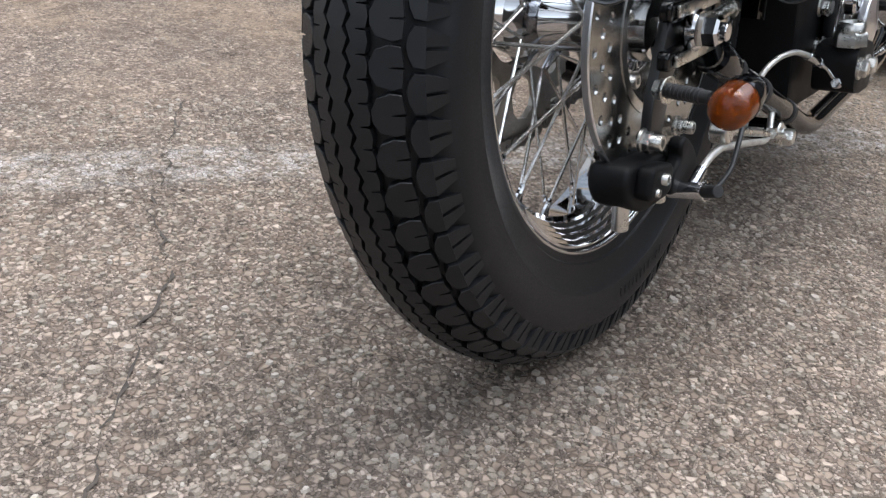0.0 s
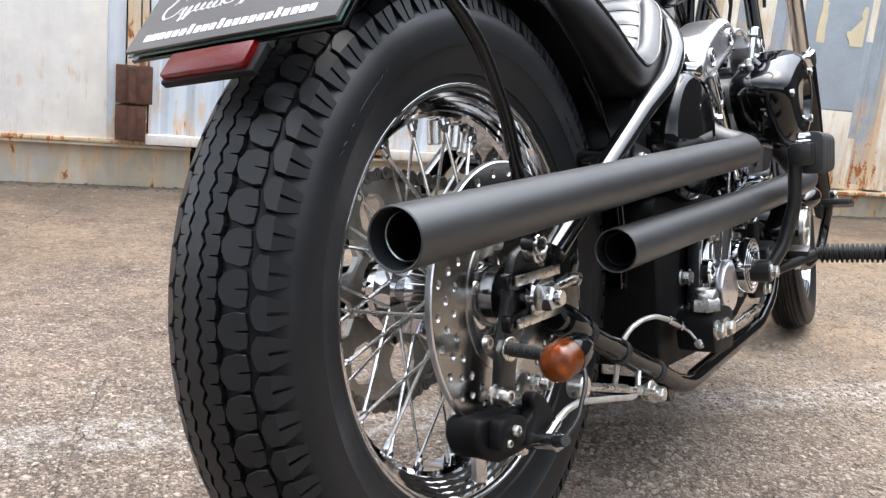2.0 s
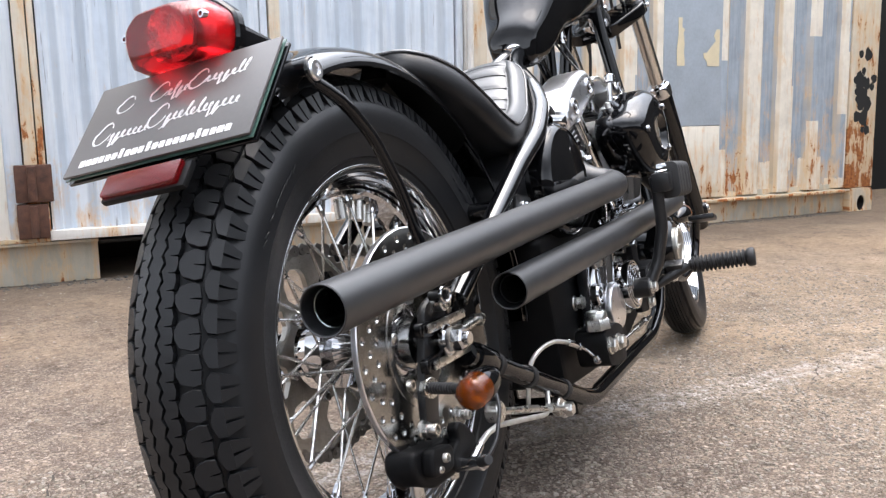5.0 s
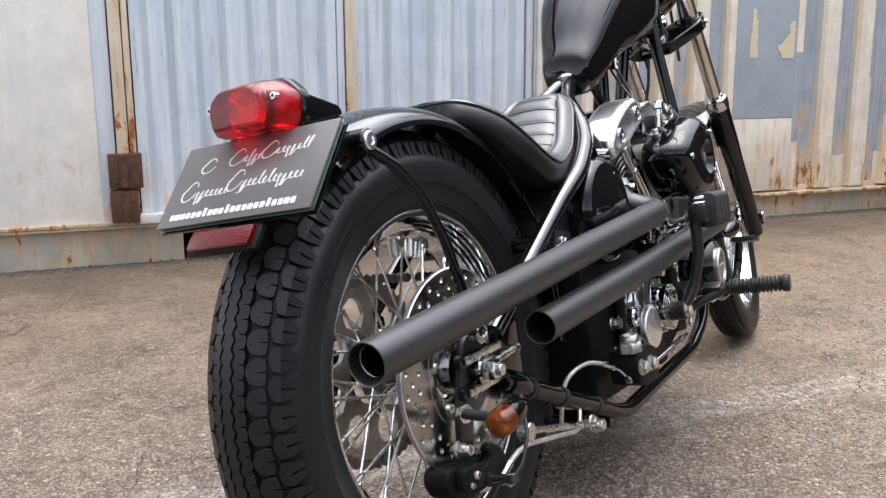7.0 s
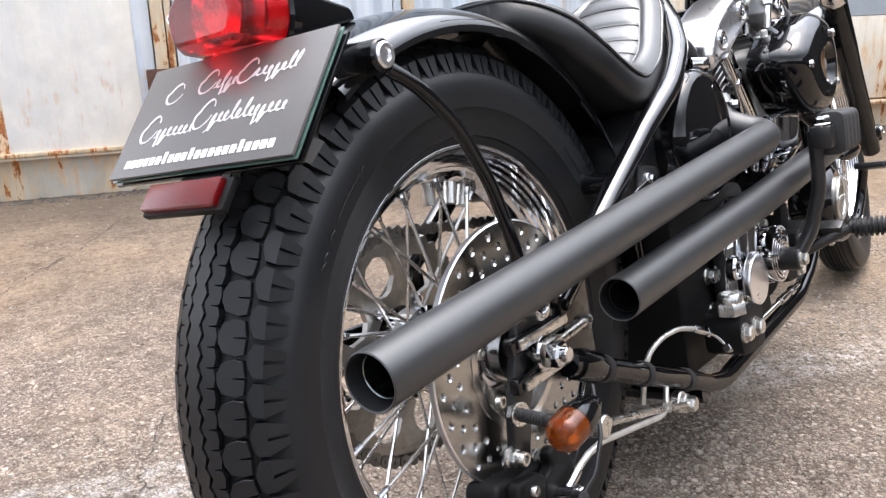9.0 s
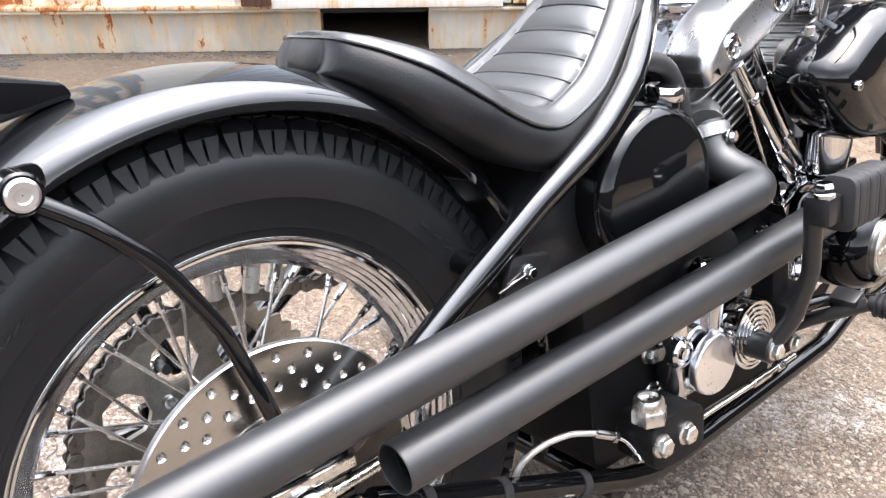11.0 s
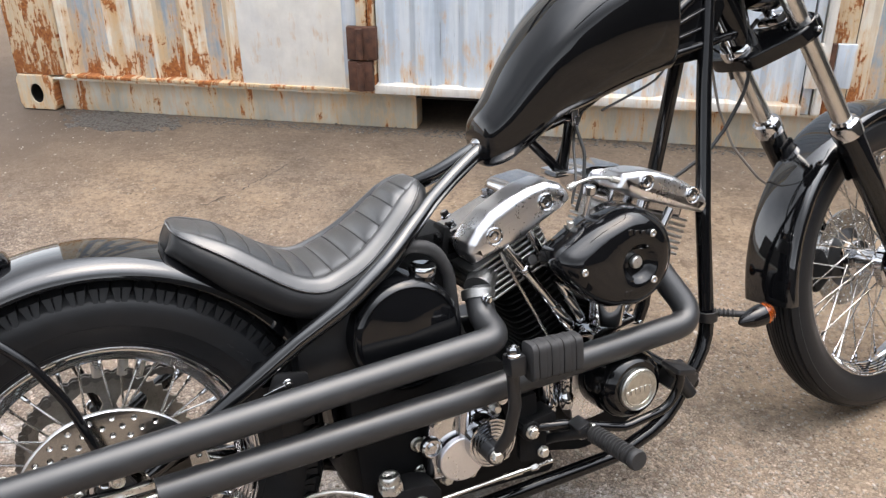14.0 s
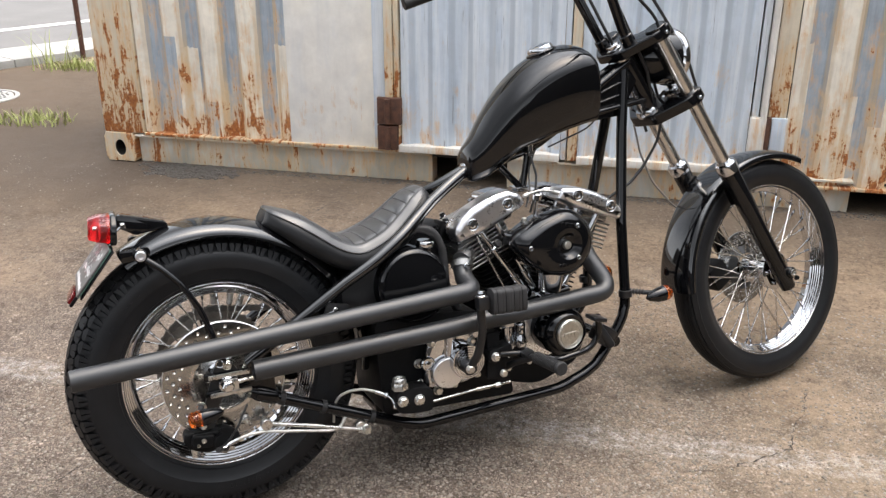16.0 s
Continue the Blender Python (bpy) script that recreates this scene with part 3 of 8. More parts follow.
def spread(lo, hi, step, far):
    """Even steps between lo and hi, then growing ones out to far."""
    v = list(np.arange(lo, hi + 1e-6, step))
    d = step
    while v[-1] < far:
        d *= 1.5
        v.append(v[-1] + d)
    d = step
    while v[0] > -far:
        d *= 1.5
        v.insert(0, v[0] - d)
    return v


def ground_sheet():
    gx, gy = spread(-2.2, 2.6, 0.08, 900), spread(-1.0, 3.2, 0.08, 900)
    b = Build()
    b.add([(x, y, lie(x, y)) for y in gy for x in gx], [(j * len(gx) + i, j * len(gx) + i + 1, (j + 1) * len(gx) + i + 1, (j + 1) * len(gx) + i) for j in range(len(gy) - 1) for i in range(len(gx) - 1)])
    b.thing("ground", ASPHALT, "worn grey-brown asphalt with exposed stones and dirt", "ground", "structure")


def scatter(name, count, box, size, material, label, sink=0.45, seed=1, cat="stones", oval=False):
    rng = random.Random(seed)
    b = Build()
    x0, x1, y0, y1 = box
    for _ in range(count):
        x, y = rng.uniform(x0, x1), rng.uniform(y0, y1)
        if oval:
            u, v = 2 * (x - x0) / (x1 - x0) - 1, 2 * (y - y0) / (y1 - y0) - 1
            if u * u + v * v > 0.75 + 0.3 * math.sin(9 * u + 2) * math.sin(6 * v) + rng.gauss(0, 0.15):
                continue
        r = rng.uniform(*size) * (1 if rng.random() < 0.85 else 1.35)
        a = rng.uniform(0, 6.283)
        c, s = math.cos(a), math.sin(a)
        st = rng.uniform(0.6, 1.0)
        z = lie(x, y)
        h = r * rng.uniform(0.25, 0.5) * (1 - sink) * 1.2
        verts = []
        for k in range(6):
            w = r * rng.uniform(0.78, 1.12)
            u, v = w * math.cos(k * 1.0472), w * st * math.sin(k * 1.0472)
            verts.append((x + u * c - v * s, y + u * s + v * c, z - 0.001))
        for k in range(6):
            w = r * rng.uniform(0.45, 0.72)
            u, v = w * math.cos(k * 1.0472 + 0.2), w * st * math.sin(k * 1.0472 + 0.2)
            verts.append((x + u * c - v * s, y + u * s + v * c, z + h * rng.uniform(0.75, 1.1)))
        faces = [(k, (k + 1) % 6, 6 + (k + 1) % 6, 6 + k) for k in range(6)] + [(6, 7, 8, 9, 10, 11)]
        b.add(verts, faces)
    me = bpy.data.meshes.new(name)
    me.from_pydata(b.v, [], b.f)
    me.materials.append(material)
    return tagged(new(name, me), label, cat, kind="stuff")


def crack(points, width, seed):
    rng = random.Random(seed)
    path = []
    for (x0, y0), (x1, y1) in zip(points, points[1:]):
        n = max(2, int(math.hypot(x1 - x0, y1 - y0) / 0.012))
        for i in range(n):
            f = i / n
            path.append((x0 + (x1 - x0) * f + rng.gauss(0, 0.0035), y0 + (y1 - y0) * f + rng.gauss(0, 0.0035)))
    b = Build()
    verts = []
    for i, (x, y) in enumerate(path):
        u, v = path[min(i + 1, len(path) - 1)], path[max(i - 1, 0)]
        d = Vector((u[0] - v[0], u[1] - v[1]))
        d = d.normalized() if d.length else Vector((1, 0))
        w = 0.55 * width * (rng.uniform(0.1, 1.0) if rng.random() < 0.7 else 0.05) * (1.0 if 0 < i < len(path) - 1 else 0.1)
        for s in (-1, 1):
            px, py = x - d.y * w * s, y + d.x * w * s
            verts.append((px, py, lie(px, py) + 0.0024))
    b.add(verts, [(2 * i, 2 * i + 1, 2 * i + 3, 2 * i + 2) for i in range(len(path) - 1)])
    b.thing("crack", CRACK, "jagged dark crack in the worn asphalt", "crack", "structure")


def tuft(name, x, y, count, spread_r, height, seed):
    rng = random.Random(seed)
    b = Build()
    for _ in range(count):
        a, d = rng.uniform(0, 6.283), spread_r * rng.random() ** 0.7
        px, py = x + d * math.cos(a), y + d * 0.6 * math.sin(a)
        h, lean, w = height * rng.uniform(0.4, 1.0), rng.uniform(0.2, 0.9), rng.uniform(0.003, 0.007)
        q = rng.uniform(0, 6.283)
        ca, sa = math.cos(q), math.sin(q)
        z = lie(px, py)
        rows = []
        for f in (0, 0.35, 0.7, 1.0):
            out = lean * h * f * f
            ww = w * (1 - f * 0.92)
            cx, cy, cz = px + ca * out, py + sa * out, z + h * f * (1 - 0.25 * f * lean)
            rows.append(((cx - sa * ww, cy + ca * ww, cz), (cx + sa * ww, cy - ca * ww, cz)))
        b.add([v for r in rows for v in r], [(2 * i, 2 * i + 1, 2 * i + 3, 2 * i + 2) for i in range(3)])
    b.thing(name, GRASS, "tuft of green weeds growing at the asphalt's edge", "weeds", "stuff")


# ---------------------------------------------------------------- shipping container
WALL, TOP, BACK = 2.50, 2.62, 4.90


def ribbed(x0, x1, z0, z1, depth=0.034, pitch=0.205, face=WALL, thick=0.003):
    """A corrugated sheet: upright ribs between x0 and x1, as a closed thin solid."""
    out = [(x0, face)]
    n = max(1, round((x1 - x0) / pitch))
    p = (x1 - x0) / n
    for i in range(n):
        a = x0 + i * p
        out += [(a + 0.18 * p, face), (a + 0.36 * p, face + depth), (a + 0.64 * p, face + depth), (a + 0.82 * p, face)]
    out.append((x1, face))
    b = Build()
    k = len(out)
    verts = []
    for z in (z0, z1):
        verts += [(x, y, z) for x, y in out] + [(x, y + thick, z) for x, y in out]
    faces = []
    for i in range(k - 1):
        faces += [(i, i + 1, 2 * k + i + 1, 2 * k + i), (k + i + 1, k + i, 3 * k + i, 3 * k + i + 1), (i, k + i, k + i + 1, i + 1), (2 * k + i, 2 * k + i + 1, 3 * k + i + 1, 3 * k + i)]
    faces += [(0, 2 * k, 3 * k, k), (k - 1, 2 * k - 1, 4 * k - 1, 3 * k - 1)]
    return b.add(verts, faces)


def slab(x0, x1, y0, y1, z0, z1, bevel=0.003):
    return Build().box((x1 - x0, y1 - y0, z1 - z0), pose((x0 + x1) / 2, (y0 + y1) / 2, (z0 + z1) / 2), bevel)


def casting(x0, x1, z0, z1, name="corner_casting", parent=None):
    """A corner fitting with its oval hole and the hollow behind it."""
    cx, cz = (x0 + x1) / 2, (z0 + z1) / 2 - 0.005
    rim, hole = [], []
    n = 24
    for i in range(n):
        a = 2 * math.pi * i / n
        c, s = math.cos(a), math.sin(a)
        q = max(abs(c) / ((x1 - x0) / 2), abs(s) / ((z1 - z0) / 2))
        rim.append((cx + c / q, cz + 0.005 + s / q))
        hole.append((cx + 0.030 * c, cz + 0.042 * s))
    b = Build()
    y = WALL - 0.012
    b.rings([[(x, WALL + 0.15, z) for x, z in rim], [(x, y + 0.004, z) for x, z in rim], [(cx + (x - cx) * 0.97, y, cz + (z - cz) * 0.97) for x, z in rim],
             [(cx + (x - cx) * 1.06, y, cz + (z - cz) * 1.06) for x, z in hole], [(x, y + 0.006, z) for x, z in hole]], caps=(True, False))
    ob = b.part(name, CAST_PAINT, parent, "chipped cream steel corner casting with an oval hole")
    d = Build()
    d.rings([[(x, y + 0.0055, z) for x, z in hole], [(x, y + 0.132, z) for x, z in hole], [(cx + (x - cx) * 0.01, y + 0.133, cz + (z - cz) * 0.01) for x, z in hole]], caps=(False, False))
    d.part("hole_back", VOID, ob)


def container():
    root = tagged(new("shipping_container"), "weathered cream and slate-blue steel shipping container with rust, side doors shut", "container")
    root.location = (0, 0, 0)
    Z0 = 0.195
    ribbed(-1.575, -0.765, Z0, TOP).part("corrugated_panel", PANEL_PAINT, root, "corrugated panel, cream paint over slate, rust runs", sharp=20)
    slab(-0.765, -0.325, WALL - 0.004, WALL + 0.02, Z0, TOP).part("flat_panel", WHITE_PAINT, root, "flat white-painted steel sheet")
    slab(-0.325, -0.268, WALL - 0.010, WALL + 0.04, Z0, TOP).part("door_post", DOOR_PAINT, root)
    for x0, x1, w in ((-0.263, -0.222, 0.006), (-0.218, -0.196, 0.0)):
        slab(x0, x1, WALL - 0.022 - w, WALL + 0.03, Z0 + 0.01, TOP).part("post_strip", POST_PAINT, root, "rust-brown upright strip beside the door")
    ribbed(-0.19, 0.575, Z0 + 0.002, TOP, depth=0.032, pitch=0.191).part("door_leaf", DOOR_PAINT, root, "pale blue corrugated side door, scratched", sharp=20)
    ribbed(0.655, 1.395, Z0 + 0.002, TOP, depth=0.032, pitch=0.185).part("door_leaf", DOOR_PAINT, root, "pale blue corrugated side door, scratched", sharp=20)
    slab(0.578, 0.604, WALL - 0.012, WALL + 0.03, Z0, TOP).part("seam_bar", DOOR_PAINT, root)
    slab(0.610, 0.652, WALL - 0.018, WALL + 0.03, Z0, TOP).part("seam_post", POST_PAINT, root, "rust-stained cream post between the doors")
    slab(-0.20, 0.575, WALL - 0.030, WALL + 0.03, Z0 - 0.008, Z0 + 0.026).part("door_sill", SILL_PAINT, root, "chipped white sill under the doors")
    slab(0.655, 1.40, WALL - 0.030, WALL + 0.03, Z0 - 0.012, Z0 + 0.022).part("door_sill", SILL_PAINT, root, "chipped white sill under the doors")
    slab(1.402, 1.430, WALL - 0.014, WALL + 0.03, Z0 - 0.01, TOP).part("seam_bar", DOOR_PAINT, root)
    slab(1.436, 1.462, WALL - 0.024, WALL + 0.03, Z0 - 0.01, TOP).part("post_strip", SILL_PAINT, root)
    slab(1.470, 1.545, WALL - 0.010, WALL + 0.03, Z0 - 0.03, TOP).part("door_post", POST_PAINT, root)
    ribbed(1.55, 2.50, Z0 - 0.045, TOP).part("corrugated_panel", PANEL_PAINT, root, "corrugated panel, cream paint over slate, rust runs", sharp=20)
    slab(2.50, 2.86, WALL - 0.004, WALL + 0.02, 0.52, TOP).part("flat_panel", surface("faded_slate_paint", SLATE, 0.55, vary=0.12, scale=7, grain=90, relief=0.0004), root, "flat slate-blue steel patch")
    slab(2.50, 2.86, WALL - 0.003, WALL + 0.02, Z0 - 0.03, 0.518).part("flat_panel", PATCH_PAINT, root, "flat cream steel patch")
    ribbed(2.86, 3.76, Z0 - 0.03, TOP).part("corrugated_panel", PANEL_PAINT_B, root, "corrugated panel, slate and cream patches, rust", sharp=20)
    # corner posts and castings
    slab(-1.815, -1.585, WALL - 0.008, WALL + 0.16, 0.19, TOP, 0.006).part("corner_post", POST_PAINT, root, "corner post streaked with orange rust")
    slab(-1.588, -1.579, WALL - 0.012, WALL + 0.02, 0.20, TOP).part("post_strip", POST_PAINT, root)
    slab(3.765, 3.975, WALL - 0.008, WALL + 0.16, 0.16, TOP, 0.006).part("corner_post", POST_PAINT, root, "corner post streaked with orange rust and black spray")
    casting(-1.825, -1.645, 0.035, 0.188, parent=root)
    casting(3.80, 3.98, 0.0, 0.156, parent=root)
    # bottom side rail, broken by two pockets for a fork lift
    y0 = WALL + 0.028
    for x0, x1 in ((-1.643, -0.045), (0.325, 1.86), (2.23, 3.80)):
        b = slab(x0, x1, y0, y0 + 0.10, 0.028 if x0 < 1 else 0.005, Z0 - 0.012)
        b.box((x1 - x0, 0.05, 0.010), pose((x0 + x1) / 2, y0 - 0.014, Z0 - 0.018 if x0 < 1 else Z0 - 0.045), 0.002)
        b.part("bottom_rail", BASE_PAINT, root, "faded grey-green bottom rail, scuffed and rust-stained")
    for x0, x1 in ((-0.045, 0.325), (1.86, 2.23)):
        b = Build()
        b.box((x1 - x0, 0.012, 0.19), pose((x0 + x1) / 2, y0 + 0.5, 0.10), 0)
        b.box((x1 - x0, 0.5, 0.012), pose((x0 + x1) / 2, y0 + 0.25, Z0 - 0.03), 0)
        b.part("fork_pocket", VOID, root, "open fork-lift pocket, its shade painted near-black")
    # lip under the panels
    for x0, x1 in ((-1.58, -0.20), (1.55, 3.76)):
        slab(x0, x1, WALL - 0.016, WALL + 0.05, Z0 - 0.012 - (0.045 if x0 > 1 else 0), Z0 + 0.002 - (0.045 if x0 > 1 else 0)).part("panel_lip", LIP_PAINT, root, "rust-edged cream lip")
    # hinge on the door post
    for z0, z1, w in ((0.325, 0.452, 0.118), (0.200, 0.318, 0.098)):
        h = slab(-0.298, -0.298 + w, WALL - 0.050, WALL - 0.018, z0, z1, 0.004).part("hinge", RUSTED, root, "dark rusted iron hinge plate")
        k = Build()
        k.cyl((-0.245, WALL - 0.055, z0 + 0.004), (-0.245, WALL - 0.055, z1 - 0.004), 0.014)
        k.part("pin", RUSTED, h)
    # lock box and locking bar at the far door
    h = slab(1.395, 1.452, WALL - 0.055, WALL - 0.012, 0.292, 0.448, 0.005).part("lock_box", SILL_PAINT, root, "small pale steel lock box")
    slab(1.456, 1.482, WALL - 0.045, WALL - 0.016, 0.25, 0.45, 0.003).part("rod_guide", RUSTED, h)
    slab(1.486, 1.55, WALL - 0.032, WALL - 0.012, 0.292, 0.448, 0.003).part("lock_plate", DOOR_PAINT, root, "pale blue lock plate")
    k = Build()
    k.cyl((1.449, WALL - 0.046, 0.20), (1.449, WALL - 0.046, TOP - 0.05), 0.013, n=14)
    k.part("locking_bar", SILL_PAINT, root, "paint-chipped upright locking bar")
    # torn stickers
    for pts in (((-0.018, 0.10), (0.006, 0.10), (0.006, 0.055), (0.022, 0.045), (0.014, 0.03), (0.022, -0.02), (0.018, -0.06), (0.024, -0.10), (0.024, -0.125), (-0.022, -0.125), (-0.024, -0.05), (-0.016, 0.02)),
                ((0.03, 0.05), (0.05, 0.05), (0.05, -0.125), (-0.022, -0.125), (-0.03, -0.10), (-0.048, -0.085), (-0.05, -0.062), (-0.03, -0.062), (0.0, -0.03), (0.026, -0.005), (0.014, 0.02))):
        b = Build()
        b.prism(pts, 0.0015, pose(0, 0, 0, 90), 0)
        o = b.part("torn_sticker", STICKER, root, "torn cream remains of a sticker")
        o.location = (2.60 if pts[0][0] < 0 else 2.79, WALL - 0.0055, 0.93)
    # black spray marks on the post at the far end
    rng = random.Random(5)
    for _ in range(46):
        b = Build()
        x, z, r = 3.86 + rng.gauss(0, 0.030), 0.66 + rng.gauss(0, 0.10), rng.uniform(0.012, 0.034)
        b.add([(x + r * rng.uniform(0.7, 1.2) * math.cos(k * 0.6283), WALL - 0.0092 - rng.uniform(0, 0.0008), z + r * rng.uniform(0.8, 1.4) * math.sin(k * 0.6283)) for k in range(10)], [tuple(range(10))])
        b.part("spray_mark", DARK_WALL, root)
    # the rest of the box
    slab(-1.80, -1.77, WALL + 0.14, BACK, 0.16, TOP).part("end_wall", PANEL_PAINT, root)
    slab(3.93, 3.96, WALL + 0.14, BACK, 0.16, TOP).part("end_wall", PANEL_PAINT_B, root)
    slab(-1.81, 3.97, BACK, BACK + 0.03, 0.1, TOP).part("back_wall", PANEL_PAINT, root)
    slab(-1.815, 3.975, WALL - 0.006, BACK + 0.03, TOP, TOP + 0.04).part("roof", BASE_PAINT, root)
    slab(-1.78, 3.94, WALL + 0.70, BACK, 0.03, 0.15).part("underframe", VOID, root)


def street():
    """The kerb, road and weeds beyond the container's end."""
    d, n = Vector((0.43, 0.903)), Vector((-0.903, 0.43))

    def strip(o0, o1, a0, a1, z0, z1, bevel=0.01):
        m = Matrix(((d.x, n.x, 0, d.x * (a0 + a1) / 2 + n.x * (o0 + o1) / 2), (d.y, n.y, 0, d.y * (a0 + a1) / 2 + n.y * (o0 + o1) / 2), (0, 0, 1, (z0 + z1) / 2), (0, 0, 0, 1)))
        return Build().box((a1 - a0, o1 - o0, z1 - z0), m, bevel)

    for i in range(16):
        a = -8 + i * 1.5
        strip(5.78, 6.42, a + 0.004, a + 1.496, -0.05, 0.095, 0.012).thing("kerb", CONCRETE, "pale weathered concrete kerb slab beside the road", "kerb", "structure", "kerb slabs")
    strip(6.44, 16.5, -40, 60, -0.10, 0.060, 0).thing("road", ROAD, "plain grey asphalt road beyond the yard", "road", "structure")
    strip(7.70, 7.86, -40, 60, 0.055, 0.0645, 0).thing("road_line", ROAD_PAINT, "solid white line painted on the road", "road marking", "structure")
    for i in range(8):
        a = -12 + i * 6.0
        strip(10.3, 10.44, a, a + 3, 0.055, 0.0645, 0).thing("road_line", ROAD_PAINT, "dashed white line painted on the road", "road marking", "structure")
    strip(16.5, 17.3, -40, 60, -0.05, 0.12, 0.02).thing("kerb_far", CONCRETE, "far kerb of the road", "kerb", "structure")
    # manhole lid
    lid = tagged(new("manhole_cover"), "pale round cast manhole cover set in asphalt", "manhole")
    lid.location = (-3.62, 3.66, lie(-3.62, 3.66))
    b = Build()
    b.lathe([(0.0005, 0.006), (0.235, 0.006), (0.24, 0.002)], Matrix.Identity(4), 40, caps=(False, False))
    b.lathe([(0.25, -0.01), (0.25, 0.007), (0.265, 0.009), (0.28, 0.006), (0.28, -0.01)], Matrix.Identity(4), 40, caps=(False, False))
    b.part("lid", CONCRETE, lid)
    b = Build()
    for i in range(-5, 6):
        for j in range(-5, 6):
            if i * i + j * j < 27:
                b.box((0.016, 0.016, 0.006), pose(i * 0.04, j * 0.04, 0.008), 0.002, 1)
    tagged(b.part("stud", ROAD, lid, "raised grey studs"), kind="stuff")
    # rusty post at the container's end
    b = Build()
    b.cyl((-3.86, 5.25, 0.0), (-3.86, 5.25, 1.35), 0.022, n=12)
    b.box((0.09, 0.09, 0.012), pose(-3.86, 5.25, 0.03), 0.003)
    b.thing("marker_post", RUSTED, "thin rusty iron post standing beside the kerb", "post")
    tuft("weeds", -2.78, 3.17, 190, 0.28, 0.085, 3)
    tuft("weeds", -3.62, 4.86, 200, 0.30, 0.12, 4)
    tuft("weeds", -3.80, 4.75, 24, 0.2, 0.40, 6)
    # black box beyond the container's other end; its colour holds an interior's darkness
    shed = slab(4.35, 14.0, 3.3, 9.0, 0.0, 3.2, 0.02)
    shed.thing("shed", DARK_WALL, "plain black box beyond the container, standing for a dark interior", "shed")


def unseen_walls():
    """Plain dark walls added on unseen sides to block low sky and darken reflections."""
    m = surface("unseen_wall_dark", (0.045, 0.042, 0.038), 0.85, vary=0.35, scale=1.2, grain=60)
    for i, (x0, x1, y0, y1, h) in enumerate(((-9.0, 6.3, -6.6, -6.3, 2.1), (6.0, 6.3, -6.3, 3.1, 3.4), (-9.0, -8.7, -6.3, 1.5, 2.0))):
        slab(x0, x1, y0, y1, 0, h, 0.01).thing("wall_%d" % (i + 1), m, "unseen plain dark wall, added to dim reflections and low sky", "wall", "structure")


ground_sheet()
unseen_walls()
container()
street()
crack([(1.49, 0.93), (1.48, 0.84), (1.43, 0.72), (1.41, 0.61), (1.33, 0.54), (1.25, 0.48), (1.10, 0.42)], 0.0055, 1)
crack([(-0.28, 0.74), (-0.30, 0.55), (-0.33, 0.37), (-0.31, 0.24), (-0.33, 0.17), (-0.35, 0.12), (-0.36, 0.04), (-0.38, -0.02), (-0.40, -0.25)], 0.0052, 2)
crack([(-0.38, 2.16), (-0.42, 2.09), (-0.50, 1.86), (-0.61, 1.65), (-0.69, 1.46), (-0.80, 1.28)], 0.006, 3)
scatter("aggregate", 12500, (-0.75, 1.2, -0.45, 0.75), (0.0022, 0.0062), STONE, "small stones standing proud of the worn asphalt", sink=0.05, seed=1)
scatter("aggregate", 9000, (0.9, 2.4, -0.2, 1.5), (0.003, 0.0062), STONE, "small stones standing proud of the worn asphalt", sink=0.1, seed=2)
scatter("grit", 2600, (-2.4, 1.9, 0.9, 2.48), (0.0015, 0.0055), STONE, "loose grit lying on the dirty asphalt", sink=0.1, seed=3)
scatter("gravel_patch", 2400, (-1.56, -1.02, 2.28, 2.53), (0.004, 0.012), GRAVEL, "dark wet gravel at the foot of the container", sink=0.1, seed=4, cat="gravel", oval=True)
scatter("foot_dirt", 2600, (-1.62, 3.72, 2.44, 2.526), (0.002, 0.008), GRAVEL, "dark grit and dirt along the container's foot", sink=0.1, seed=9, cat="grit")

# ---------------------------------------------------------------- motorcycle
# In the machine's own metres: x forward, y to its left, z up; it leans to its left on the side stand.
moto = tagged(new("motorcycle"), "black rigid-frame custom motorcycle with chrome engine, leaning on its side stand", "motorcycle")
moto.matrix_world = pose(0, 0, 0, 0, 0, 36.8) @ pose(0, 0, 0.001, -10.6)
RX, RZ = 0.117, 0.329            # rear axle
REAR = ax((RX, -0.005, RZ), (0, 1, 0))  # z of this pose points to the left
R_TYRE = 0.328


def group(name, label=""):
    ob = new(name)
    ob.parent = moto
    return tagged(ob, label)


ROUND = 0.074                    # the rear tyre's tread is rounded across with this radius


